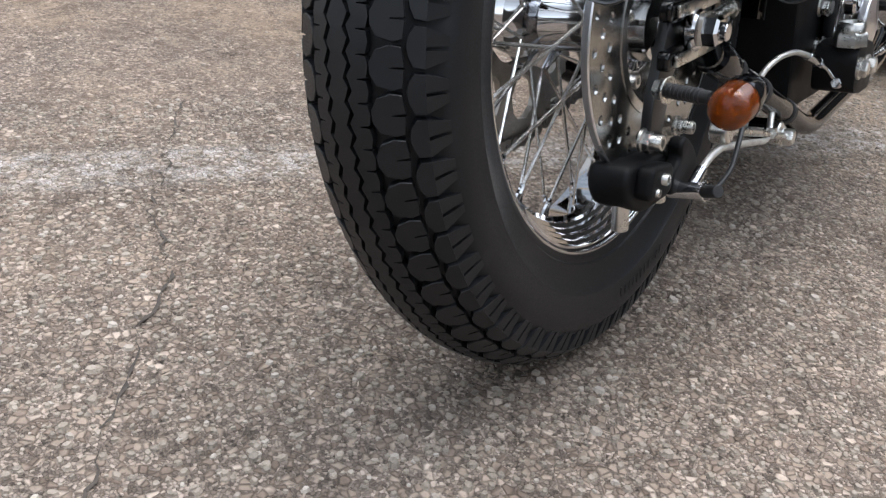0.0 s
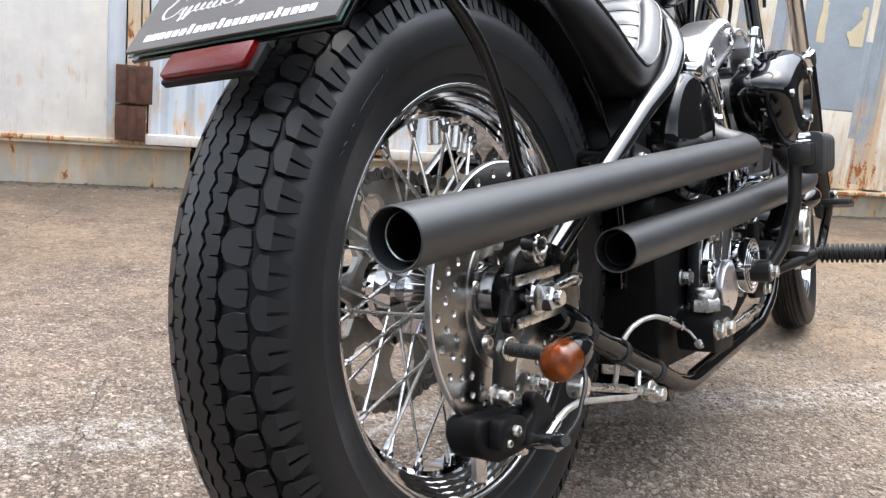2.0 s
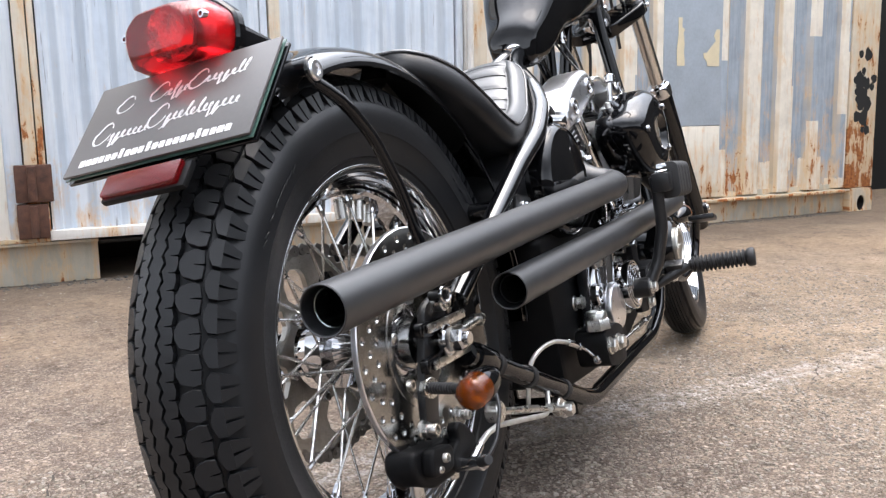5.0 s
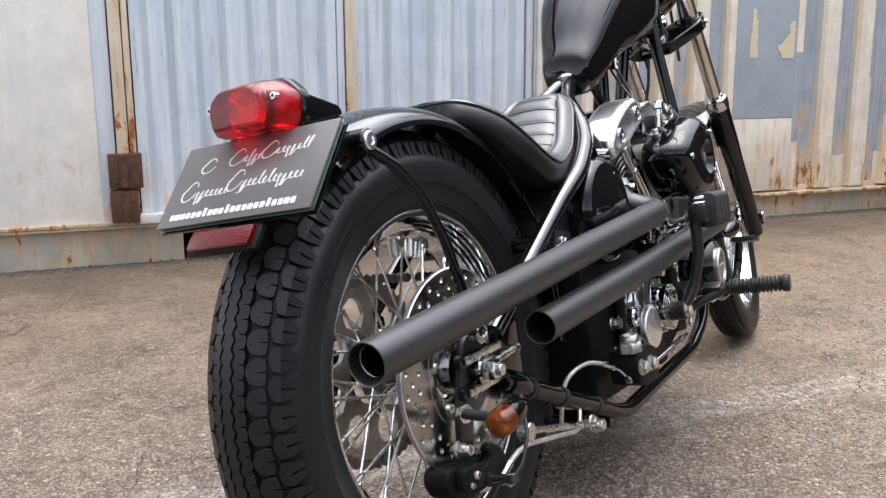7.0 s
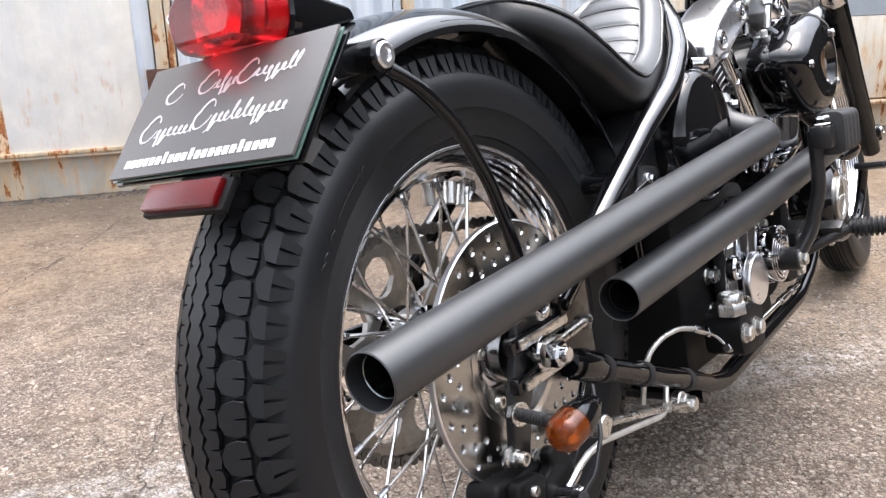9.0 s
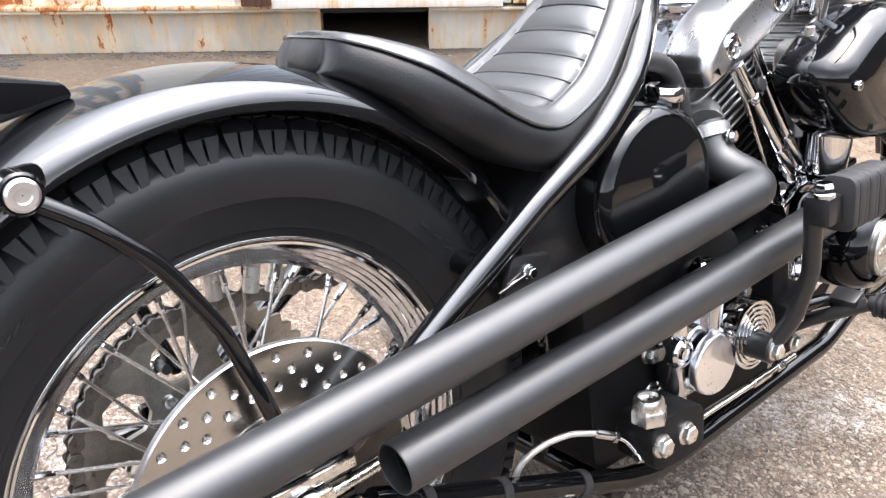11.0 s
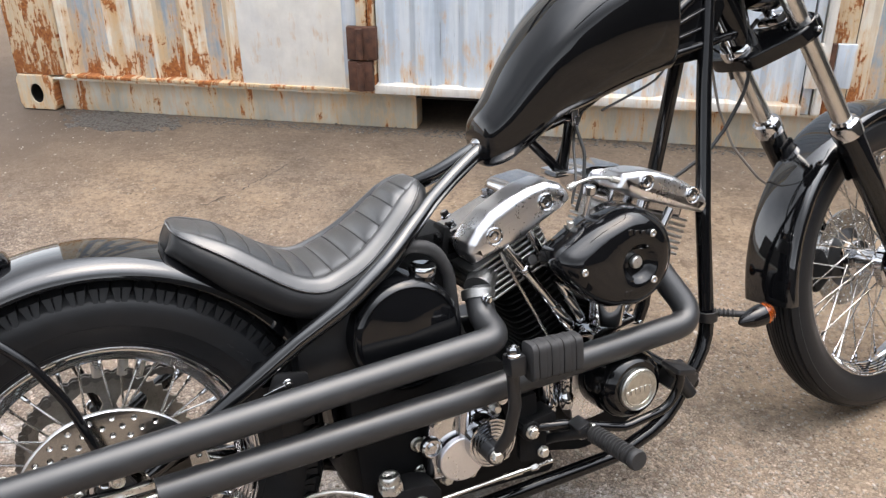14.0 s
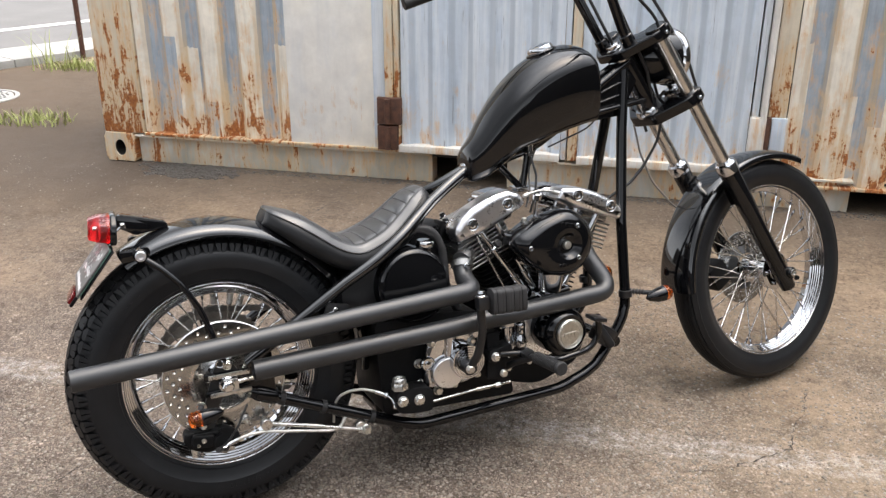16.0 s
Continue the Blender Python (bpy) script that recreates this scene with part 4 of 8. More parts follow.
def rear_tyre(parent):
    b = Build()
    # carcass: bead, sidewall with a moulded rib, and the floor of the tread grooves
    side = [(0.209, 0.043), (0.217, 0.0475), (0.221, 0.0485), (0.2225, 0.0510), (0.226, 0.0518), (0.236, 0.0560), (0.248, 0.0597), (0.2495, 0.0609), (0.253, 0.0614), (0.264, 0.0628), (0.274, 0.0626), (0.282, 0.0604), (0.2875, 0.0568)]
    floor = []
    for deg, d in ((57, 0.0092), (54, 0.0094), (51, 0.0095), (47, 0.0095), (43, 0.0095), (38, 0.0078), (24, 0.0076), (10, 0.0074), (0, 0.0074)):
        floor.append((R_TYRE - ROUND + (ROUND - d) * math.cos(radians(deg)), (ROUND - d) * math.sin(radians(deg))))
    half = side + floor
    b.lathe([(r, y) for r, y in half] + [(r, -y) for r, y in half[-2::-1]], REAR, 160, caps=(False, False))
    n = 64
    step = 2 * math.pi / n

    def at(a, s, h):
        """A point at angle a round the wheel, s across the tread and h above it."""
        t = s / ROUND
        r = R_TYRE - ROUND + (ROUND + h) * math.cos(t)
        return REAR @ Vector((r * math.cos(a), r * math.sin(a), (ROUND + h) * math.sin(t)))

    def block(outline, depth=0.0078, inset=0.0007):
        """outline: (angle, y); walls from the groove floor up to a slightly smaller top."""
        ca = sum(p[0] for p in outline) / len(outline)
        cy = sum(p[1] for p in outline) / len(outline)
        k = len(outline)
        low = [at(a, y, -depth) for a, y in outline]
        mid = [at(a, y, -0.0007) for a, y in outline]
        top = []
        for a, y in outline:
            da, dy = a - ca, y - cy
            f = max(0.0, 1 - inset / max(1e-5, math.hypot(da * 0.33, dy)))
            top.append(at(ca + da * f, cy + dy * f, 0))
        b.add(low + mid + top, [(i, (i + 1) % k, k + (i + 1) % k, k + i) for i in range(k)] + [(k + i, k + (i + 1) % k, 2 * k + (i + 1) % k, 2 * k + i) for i in range(k)] + [tuple(2 * k + i for i in range(k))])

    def finger(q):
        """A ramp from the tread's surface at its first edge down to the shoulder at its last."""
        low = [at(a, y, -0.0125) for a, y in q]
        top = [at(a, y, h) for (a, y), h in zip(q, (-0.0002, -0.0002, -0.0072, -0.0072))]
        b.add(low + top, [(k, (k + 1) % 4, 4 + (k + 1) % 4, 4 + k) for k in range(4)] + [(4, 5, 6, 7)])

    def rib(outline, ends, depth=0.0072):
        """One tooth of an unbroken rib: the first and the last edge are shared with its neighbours."""
        k = len(outline)
        low, top = [at(a, y, -depth) for a, y in outline], [at(a, y, 0) for a, y in outline]
        b.add(low + top, [(i, (i + 1) % k, k + (i + 1) % k, k + i) for i in range(k) if i not in ends] + [tuple(k + i for i in range(k))])

    # three saw-edged ribs round the middle; the outer two are cut by sipes from their outer edge
    for c, w, sipe in ((0.0, 0.0068, 0.0), (0.0166, 0.0066, 0.0078), (-0.0166, 0.0066, 0.0078)):
        s = 1 if c >= 0 else -1
        z = 0.0019
        e = step / 2
        for i in range(n * 2):
            a = (i / 2 + (0.25 if c else 0.0)) * step
            near = [(a, c + s * (-w + z)), (a + e * 0.62, c + s * (-w - z)), (a + e, c + s * (-w + z))]
            if sipe:
                far = [(a + e, c + s * (w + 0.4 * z)), (a + e * 0.56, c + s * (w - 0.4 * z)), (a + e * 0.52, c + s * (w - sipe)), (a + e * 0.48, c + s * (w - sipe)), (a + e * 0.44, c + s * (w - 0.4 * z)), (a, c + s * (w + 0.4 * z))]
            else:
                far = [(a + e, c + w - z), (a + e * 0.38, c + w + z), (a, c + w - z)]
            rib(near + far, (2, len(near + far) - 1))
    # five-sided blocks beside them with one sipe, then broad shoulder lugs notched at their outer end
    for s in (1, -1):
        for i in range(n):
            a = (i + (0.25 if s > 0 else 0.75)) * step
            e = step
            block([(a + q * e, s * v) for q, v in ((0.10, 0.0243), (0.37, 0.0288), (0.475, 0.0385), (0.43, 0.0462), (0.035, 0.0482), (0.022, 0.0385), (-0.022, 0.0385), (-0.035, 0.0482), (-0.42, 0.0468), (-0.475, 0.0405), (-0.38, 0.0292), (-0.14, 0.0248))], 0.0090, 0.0006)
            g = a + 0.46 * e
            lug = [(-0.49, 0.0620), (-0.46, 0.0540), (-0.24, 0.0505), (0.0, 0.0490), (0.24, 0.0505), (0.42, 0.0545), (0.39, 0.0620)]
            block([(g + q * e, s * v) for q, v in lug], 0.0110, 0.0004)
            # two fingers slope from the lug down into the sidewall
            for q0, q1, r0, r1 in ((-0.49, -0.10, -0.34, -0.12), (-0.01, 0.39, -0.03, 0.21)):
                finger([(g + q * e, s * v) for q, v in ((q0, 0.0618), (q1, 0.0618), (r1, 0.0815), (r0, 0.0815))])
    b.part("tyre", TYRE, parent, "black rubber tyre with saw-edged ribs and shoulder lugs", sharp=30)
    # moulded marks on the sidewall, too worn to read
    t = Build()
    rng = random.Random(8)
    for side_y in (-1, 1):
        for start in (0.6, 2.4, 4.4):
            for k in range(11):
                if rng.random() < 0.2:
                    continue
                a = start + k * 0.036
                r, y = 0.262, side_y * 0.0638
                c = REAR @ Vector((r * math.cos(a), r * math.sin(a), y))
                t.box((0.010, 0.0022, 0.0008), ax(c, (0, side_y, 0)) @ pose(0, 0, 0, 0, 0, math.degrees(-a if side_y > 0 else a)), 0.0003, 1)
    tagged(t.part("moulded_mark", TYRE, parent), kind="stuff")


def wheel_rim(parent, m, r, w, drop):
    """A stepped chrome rim: flange radius r, half width w."""
    lip = [(r - 0.0027 + 0.0027 * math.cos(k * math.pi / 10), w - 0.0030 + 0.0030 * math.sin(k * math.pi / 10)) for k in range(11)]
    prof = lip[5::-1] + [(r - 0.001, w - 0.004)]
    inner = lip[6:] + [(r - 0.0062, w - 0.0040)]
    steps = 5
    for k in range(steps):
        f, g = k / steps, (k + 0.72) / steps
        prof += [(r - 0.003 - (drop - 0.004) * f, w - 0.005 - 0.025 * f), (r - 0.0038 - (drop - 0.004) * f, w - 0.005 - 0.025 * g)]
        inner += [(r - 0.0090 - (drop - 0.004) * f, w - 0.004 - 0.027 * f), (r - 0.0100 - (drop - 0.004) * f, w - 0.004 - 0.027 * g)]
    prof += [(r - drop - 0.001, w - 0.032), (r - drop - 0.001, 0.0)]
    inner += [(r - drop - 0.006, w - 0.033), (r - drop - 0.006, 0.0)]
    outer = prof + [(a, -h) for a, h in prof[-2::-1]]
    inner = inner + [(a, -h) for a, h in inner[-2::-1]]
    return Build().lathe(outer + inner[::-1], m, 128, closed=True).part("rim", CHROME, parent, "stepped chrome rim", sharp=25)


def spokes(parent, m, n, hub_r, hub_y, rim_r, rim_y, cross, thick=0.0019):
    """n laced spokes with their nipples, each a piece on shared meshes."""
    rod = Build().cyl((0, 0, 0), (0, 0, 1), thick, n=8, bevel=0.01).mesh("spoke", STEEL)
    nip = Build().lathe([(0.0030, 0), (0.0036, 0.002), (0.0032, 0.016), (0.0024, 0.019)], Matrix.Identity(4), 8).mesh("nipple", CHROME)
    for i in range(n):
        a = 2 * math.pi * (i + 0.5) / n
        s = 1 if i % 2 else -1
        lean = cross * (1 if (i // 2) % 2 else -1)
        p = m @ Vector((hub_r * math.cos(a + lean), hub_r * math.sin(a + lean), s * hub_y))
        q = m @ Vector((rim_r * math.cos(a), rim_r * math.sin(a), s * rim_y))
        t = ax(p, q - p)
        piece("spoke", rod, parent, t @ Matrix.Diagonal((1, 1, (q - p).length, 1)))
        piece("nipple", nip, parent, ax(q, p - q))


def drilled_disc(m, r0, r1, rows, thick, n):
    """A brake disc with rings of drilled holes. rows: (radius, hole radius, turn)."""
    b = Build()
    edges = [r0] + [(rows[i][0] + rows[i + 1][0]) / 2 for i in range(len(rows) - 1)] + [r1]
    for j, (rr, hr, off) in enumerate(rows):
        a, c = edges[j], edges[j + 1]
        for i in range(n):
            t0 = 2 * math.pi * (i + off) / n
            h = math.pi / n
            cell = [(a, t0 - h), (a, t0), (a, t0 + h), (rr, t0 + h), (c, t0 + h), (c, t0), (c, t0 - h), (rr, t0 - h)]
            start = math.pi + math.pi / 4
            for side in (0, thick):
                out = [m @ Vector((q * math.cos(t), q * math.sin(t), side)) for q, t in cell]
                wide, hole = [], []
                for k in range(8):
                    ang = start - k * math.pi / 4
                    for ring, q, z in ((wide, hr * 1.35, side), (hole, hr * 0.85, side + (0.0016 if side == 0 else -0.0016))):
                        x, y = rr + q * math.cos(ang), q * math.sin(ang)
                        ring.append(m @ Vector((x * math.cos(t0) - y * math.sin(t0), x * math.sin(t0) + y * math.cos(t0), z)))
                b.add(out + wide + hole, [(o + k, o + (k + 1) % 8, o + 8 + (k + 1) % 8, o + 8 + k) for k in range(8) for o in (0, 8)])
                if side == 0:
                    low = hole
                else:
                    b.add(low + hole, [(k, (k + 1) % 8, 8 + (k + 1) % 8, 8 + k) for k in range(8)])
    for q in (r0, r1):
        b.lathe([(q, 0), (q, thick)], m, 96, caps=(False, False))
    return b


def rear_wheel():
    w = group("rear_wheel", "spoked chrome rear wheel with a fat block-tread tyre")
    rear_tyre(w)
    wheel_rim(w, REAR, 0.2155, 0.046, 0.026)
    spokes(w, REAR, 40, 0.040, 0.034, 0.1855, 0.006, 0.55)
    b = Build()
    b.lathe([(0.012, -0.085), (0.030, -0.082), (0.032, -0.060), (0.046, -0.056), (0.046, -0.030), (0.030, -0.024), (0.026, 0.0), (0.030, 0.024), (0.046, 0.030), (0.046, 0.052), (0.034, 0.058), (0.030, 0.075), (0.012, 0.078)], REAR, 40)
    b.part("hub", CHROME, w)
    # brake disc on the right, with its dished carrier
    side = ax((RX, -0.088, RZ), (0, 1, 0))
    disc = drilled_disc(side, 0.075, 0.1330, ((0.0975, 0.0034, 0.0), (0.1105, 0.0034, 0.5), (0.1235, 0.0034, 0.0)), 0.0065, 26).part("brake_disc", DISC, w, "drilled stainless brake disc", smooth=False, weld=0.0001)
    b = Build()
    b.lathe([(0.0765, -0.001), (0.0765, 0.0035), (0.070, 0.005), (0.060, 0.016), (0.040, 0.022), (0.040, 0.018), (0.058, 0.011), (0.068, -0.001)], side, 64, closed=True)
    b.part("carrier", STEEL, disc, "dished steel disc carrier")
    Build().lathe([(0.1330, -0.0004), (0.1345, 0.0006), (0.1347, 0.0060), (0.1330, 0.0069)], side, 96, closed=True).part("disc_edge", POLISHED, disc, "bright worn outer edge")
    for i in range(5):
        a = i * 1.2566 + 0.3
        Build().socket(side @ Vector((0.052 * math.cos(a), 0.052 * math.sin(a), 0.010)), (0, -1, 0), 0.0065, 0.006).part("disc_bolt", ZINC, disc)
    # balance weights on three spokes
    for a in (1.62, 1.84, 1.98):
        c = Vector((math.cos(a), math.sin(a), 0))
        Build().cyl(REAR @ (c * 0.180), REAR @ (c * 0.155), 0.0075, n=14).part("balance_weight", ZINC, w)
    # sprocket with five round windows and a toothed edge
    sp = ax((RX, 0.066, RZ), (0, 1, 0))
    b = Build()
    n = 8
    for i in range(n):
        t0 = 2 * math.pi * i / n + 0.586
        h = math.pi / n
        cell = [(0.046, t0 - h), (0.046, t0), (0.046, t0 + h), (0.08, t0 + h), (0.112, t0 + h), (0.112, t0 + h / 2), (0.112, t0), (0.112, t0 - h / 2), (0.112, t0 - h), (0.08, t0 - h)]
        k = len(cell)
        for y in (-0.0035, 0.0035):
            out = [sp @ Vector((q * math.cos(t), q * math.sin(t), y)) for q, t in cell]
            hole = []
            for q, t in cell:
                v = Vector((q * math.cos(t), q * math.sin(t))) - Vector((0.086 * math.cos(t0), 0.086 * math.sin(t0)))
                v = v.normalized() * 0.0235
                hole.append(sp @ Vector((0.086 * math.cos(t0) + v.x, 0.086 * math.sin(t0) + v.y, y)))
            b.add(out + hole, [(j, (j + 1) % k, k + (j + 1) % k, k + j) for j in range(k)])
            if y < 0:
                low = hole
            else:
                b.add(low + hole, [(j, (j + 1) % k, k + (j + 1) % k, k + j) for j in range(k)])
    teeth = 51
    rim_pts = []
    for i in range(teeth * 2):
        a = math.pi * i / teeth
        rim_pts.append(((0.131 if i % 2 else 0.124) * math.cos(a), (0.131 if i % 2 else 0.124) * math.sin(a)))
    ring = [[sp @ Vector((x * f, y * f, z)) for x, y in rim_pts] for f, z in ((0.112 / 0.128, -0.0035), (1, -0.003), (1, 0.003), (0.112 / 0.128, 0.0035))]
    b.rings(ring, caps=(False, False))
    s = b.part("sprocket", surface("worn_sprocket_steel", (0.30, 0.285, 0.26), 0.32, 1.0, vary=0.3, scale=40, grain=600), w, "worn steel sprocket with round windows", sharp=30, weld=0.0001)
    for i in range(5):
        a = i * 1.2566 + 0.98
        b = Build()
        b.socket(sp @ Vector((0.056 * math.cos(a), 0.056 * math.sin(a), 0.003)), (0, -1, 0), 0.007, 0.012)
        b.bolt(sp @ Vector((0.056 * math.cos(a), 0.056 * math.sin(a), 0.003)), (0, 1, 0), 0.007, 0.008)
        b.part("sprocket_bolt", CHROME, s)


def chain():
    c = group("drive_chain", "oily steel drive chain")
    y = 0.066
    A, ra, B, rb = Vector((RX, RZ)), 0.1275, Vector((0.560, 0.335)), 0.052
    d = B - A
    base = math.atan2(d.y, d.x)
    gam = math.acos((ra - rb) / d.length)
    path = []
    for k in range(41):                                   # round the rear sprocket
        t = base + gam + (2 * math.pi - 2 * gam) * k / 40
        path.append(A + ra * Vector((math.cos(t), math.sin(t))))
    for k in range(15):                                   # round the front sprocket
        t = base - gam + 2 * gam * k / 14
        path.append(B + rb * Vector((math.cos(t), math.sin(t))))
    path.append(path[0])
    total = [0.0]
    for p, q in zip(path, path[1:]):
        total.append(total[-1] + (q - p).length)
    n = int(total[-1] / 0.01588 / 2) * 2
    pitch = total[-1] / n

    def spot(s):
        i = max(j for j in range(len(total) - 1) if total[j] <= s + 1e-9)
        f = (s - total[i]) / (total[i + 1] - total[i])
        return path[i].lerp(path[i + 1], f)

    def link(wide):
        b = Build()
        out = []
        h = 0.0073 if wide else 0.0068
        for k in range(9):
            t = math.pi / 2 + math.pi * k / 8
            out.append((h * math.cos(t), h * math.sin(t)))
        out.append((pitch / 2, -h * 0.62))
        for k in range(9):
            t = -math.pi / 2 + math.pi * k / 8
            out.append((pitch + h * math.cos(t), h * math.sin(t)))
        out.append((pitch / 2, h * 0.62))
        g = 0.0072 if wide else 0.0050
        for s in (-1, 1):
            b.prism(out, 0.0019, pose(0, s * g + 0.00095, 0, 90), 0)
        if wide:
            for x in (0, pitch):
                b.cyl((x, -0.0095, 0), (x, 0.0095, 0), 0.0024, n=10)
        else:
            for x in (0, pitch):
                b.cyl((x, -0.005, 0), (x, 0.005, 0), 0.0048, n=10)
        return b.mesh("link", CHAIN_STEEL)

    kinds = (link(True), link(False))
    for i in range(n):
        p, q = spot(i * pitch), spot(((i + 1) * pitch) % total[-1])
        piece("link", kinds[i % 2], c, pose(p.x, y, p.y, 0, -math.degrees(math.atan2(q.y - p.y, q.x - p.x)), 0))


rear_wheel()
chain()

# ---- frame


def both(pts):
    return [pts, [(x, -y, z) for x, y, z in pts]]


def bike_frame():
    f = group("bike_frame", "gloss black rigid tube frame")
    for pts in both([(0.800, -0.004, 0.724), (0.765, -0.010, 0.713), (0.705, -0.026, 0.681), (0.650, -0.060, 0.657), (0.603, -0.091, 0.631), (0.550, -0.119, 0.597), (0.480, -0.131, 0.553), (0.400, -0.125, 0.510), (0.300, -0.120, 0.449), (0.165, -0.116, 0.366)]):
        Build().tube(pts, 0.0135, 0.20, 18).part("seat_rail", SHEEN_BLACK, f, "gloss black seat rail tube")
    for pts in both([(1.232, -0.022, 0.928), (1.205, -0.044, 0.76), (1.172, -0.080, 0.54), (1.168, -0.096, 0.30), (1.060, -0.108, 0.172), (0.950, -0.112, 0.138), (0.560, -0.116, 0.130), (0.505, -0.116, 0.148), (0.165, -0.116, 0.300)]):
        Build().tube(pts, 0.0138, 0.13, 18).part("down_tube", BLACK, f, "gloss black down tube and cradle rail")
    Build().tube([(0.775, 0, 0.712), (0.96, 0, 0.758), (1.10, 0, 0.835), (1.255, 0, 0.925)], 0.0185, 0.2, 18).part("backbone", BLACK, f)
    for s in (-1, 1):
        Build().tube([(1.085, s * 0.035, 0.855), (1.245, s * 0.022, 0.948)], 0.010, n=14).part("neck_brace", BLACK, f)
        Build().tube([(1.055, s * 0.04, 0.815), (1.200, s * 0.035, 0.835), (1.30, s * 0.015, 0.845)], 0.0085, 0.05, n=14).part("neck_brace", BLACK, f)
    for k in (-1, 1):
        b = Build()
        b.prism(arc_outline([(1.105, 0.802), (1.222, 0.812), (1.268, 0.900), (1.242, 0.934), (1.110, 0.880)], 0.006), 0.004, pose(0, k * 0.026 + 0.002, 0, 90), 0.0012)
        gusset = b.part("neck_gusset", BLACK, f, "gloss black gusset plate with pressed ribs")
        for h in (0.0, 0.016, 0.032):
            Build().tube([(1.118, k * 0.030, 0.822 + h * 1.2), (1.226, k * 0.030, 0.836 + h * 2.0)], 0.0042, n=10).part("gusset_rib", BLACK, gusset)
    Build().tube([(0.470, 0, 0.560), (0.478, 0, 0.36), (0.500, 0, 0.135)], 0.016, 0.1).part("seat_post", BLACK, f)
    Build().tube([(0.500, -0.116, 0.135), (0.500, 0.116, 0.135)], 0.0145).part("cross_tube", BLACK, f)
    Build().tube([(1.130, -0.10, 0.225), (1.130, 0.10, 0.225)], 0.0145).part("cross_tube", BLACK, f)
    Build().tube([(0.345, -0.11, 0.458), (0.355, 0.11, 0.458)], 0.0125).part("cross_tube", BLACK, f)
    # top engine mount: a vee of flat bars under the tank
    for a, b2 in (((0.845, -0.012, 0.735), (0.918, -0.012, 0.655)), ((0.945, -0.012, 0.755), (0.925, -0.012, 0.655)), ((0.985, 0.012, 0.775), (0.930, 0.012, 0.655))):
        Build().tube([a, b2], 0.0085, n=12).part("engine_brace", BLACK, f)
    b = Build()
    b.box((0.04, 0.05, 0.012), pose(0.922, 0, 0.652), 0.002)
    b.part("mount_plate", CHROME, f)
    # axle plates with slots, adjusters and nut
    for s in (-1, 1):
        y = s * 0.112
        b = Build()
        for z in (0.0205, -0.0205):
            b.prism(arc_outline([(0.070, z - 0.0085), (0.192, z - 0.0085 + (0.006 if z < 0 else -0.006)), (0.192, z + 0.0085 + (0.006 if z < 0 else -0.006)), (0.070, z + 0.0085)], 0.006), 0.011, pose(0.0, y + 0.0055, RZ, 90), 0.002)
        b.prism(arc_outline([(0.165, -0.045), (0.222, -0.060), (0.222, 0.060), (0.165, 0.045)], 0.01), 0.013, pose(0, y + 0.0065, RZ, 90), 0.002)
        plate = b.part("axle_plate", BLACK, f, "slotted black axle plate")
        for z in (0.0205, -0.0205):
            b = Build()
            b.box((0.090, 0.004, 0.0100), pose(0.124, y + s * 0.0082, RZ + z, 0, 0, 0), 0.0012)
            b.part("slot_bar", ZINC, plate, "bare metal bar beside the axle slot")
        b = Build()
        b.cyl((RX, y + s * 0.004, RZ), (RX, y + s * 0.014, RZ), 0.0180, n=28)
        b.bolt((RX, y + s * 0.014, RZ), (0, s, 0), 0.0125, 0.018, False)
        b.cyl((RX, y + s * 0.028, RZ), (RX, y + s * 0.038, RZ), 0.0080)
        b.part("axle_nut", CHROME, plate)
        b = Build()
        b.box((0.032, 0.012, 0.026), pose(RX + 0.008, y + s * 0.013, RZ), 0.003)
        b.cyl((RX + 0.02, y + s * 0.010, RZ + 0.002), (0.212, y + s * 0.010, RZ + 0.006), 0.0048)
        b.bolt((0.196, y + s * 0.010, RZ + 0.005), (1, 0, 0), 0.0075, 0.010, False)
        b.part("chain_adjuster", ZINC, plate)
    Build().cyl((RX, -0.12, RZ), (RX, 0.12, RZ), 0.0095).part("axle", STEEL, f)
    # neck
    b = Build()
    b.cyl((1.2395, 0, 0.9790), (1.3385, 0, 0.8110), 0.0270, n=28)
    b.part("neck", BLACK, f)
    # bolt at the joint of rails and backbone
    b = Build()
    b.lathe([(0.021, -0.006), (0.021, 0.008), (0.016, 0.013), (0.012, 0.014)], ax((0.782, 0, 0.722), (-0.12, 0, 1)), 24)
    b.bolt((0.780, 0, 0.734), (-0.12, 0, 1), 0.0085, 0.013)
    b.part("seat_bolt", CHROME, f)
    # clamps round the lower rail
    for k in (0.20, 0.47, 0.80):
        p, q = Vector((0.165, -0.116, 0.300)), Vector((0.505, -0.116, 0.148))
        c = p.lerp(q, k)
        b = Build()
        b.lathe([(0.0140, -0.006), (0.0156, -0.005), (0.0156, 0.005), (0.0140, 0.006)], ax(c, q - p), 24, caps=(False, False))
        b.part("hose_clip", RUBBER, f)
    b = Build()
    b.lathe([(0.0170, -0.02), (0.0178, -0.012), (0.0178, 0.022), (0.0160, 0.028)], ax((0.196, -0.116, 0.287), (0.340, 0, -0.152)), 24)
    b.part("rail_socket", BLACK, f)
    # bracket behind the oil tank, with its bolt
    b = Build()
    b.prism(arc_outline([(-0.03, -0.025), (0.035, -0.020), (0.04, 0.012), (-0.01, 0.022)], 0.008), 0.006, pose(0.365, -0.128, 0.452, 90), 0.0015)
    br = b.part("frame_bracket", SATIN, f)
    b = Build()
    b.bolt((0.372, -0.134, 0.455), (0, -1, 0), 0.0052, 0.009)
    b.cyl((0.335, -0.134, 0.446), (0.372, -0.138, 0.456), 0.0012, n=8)
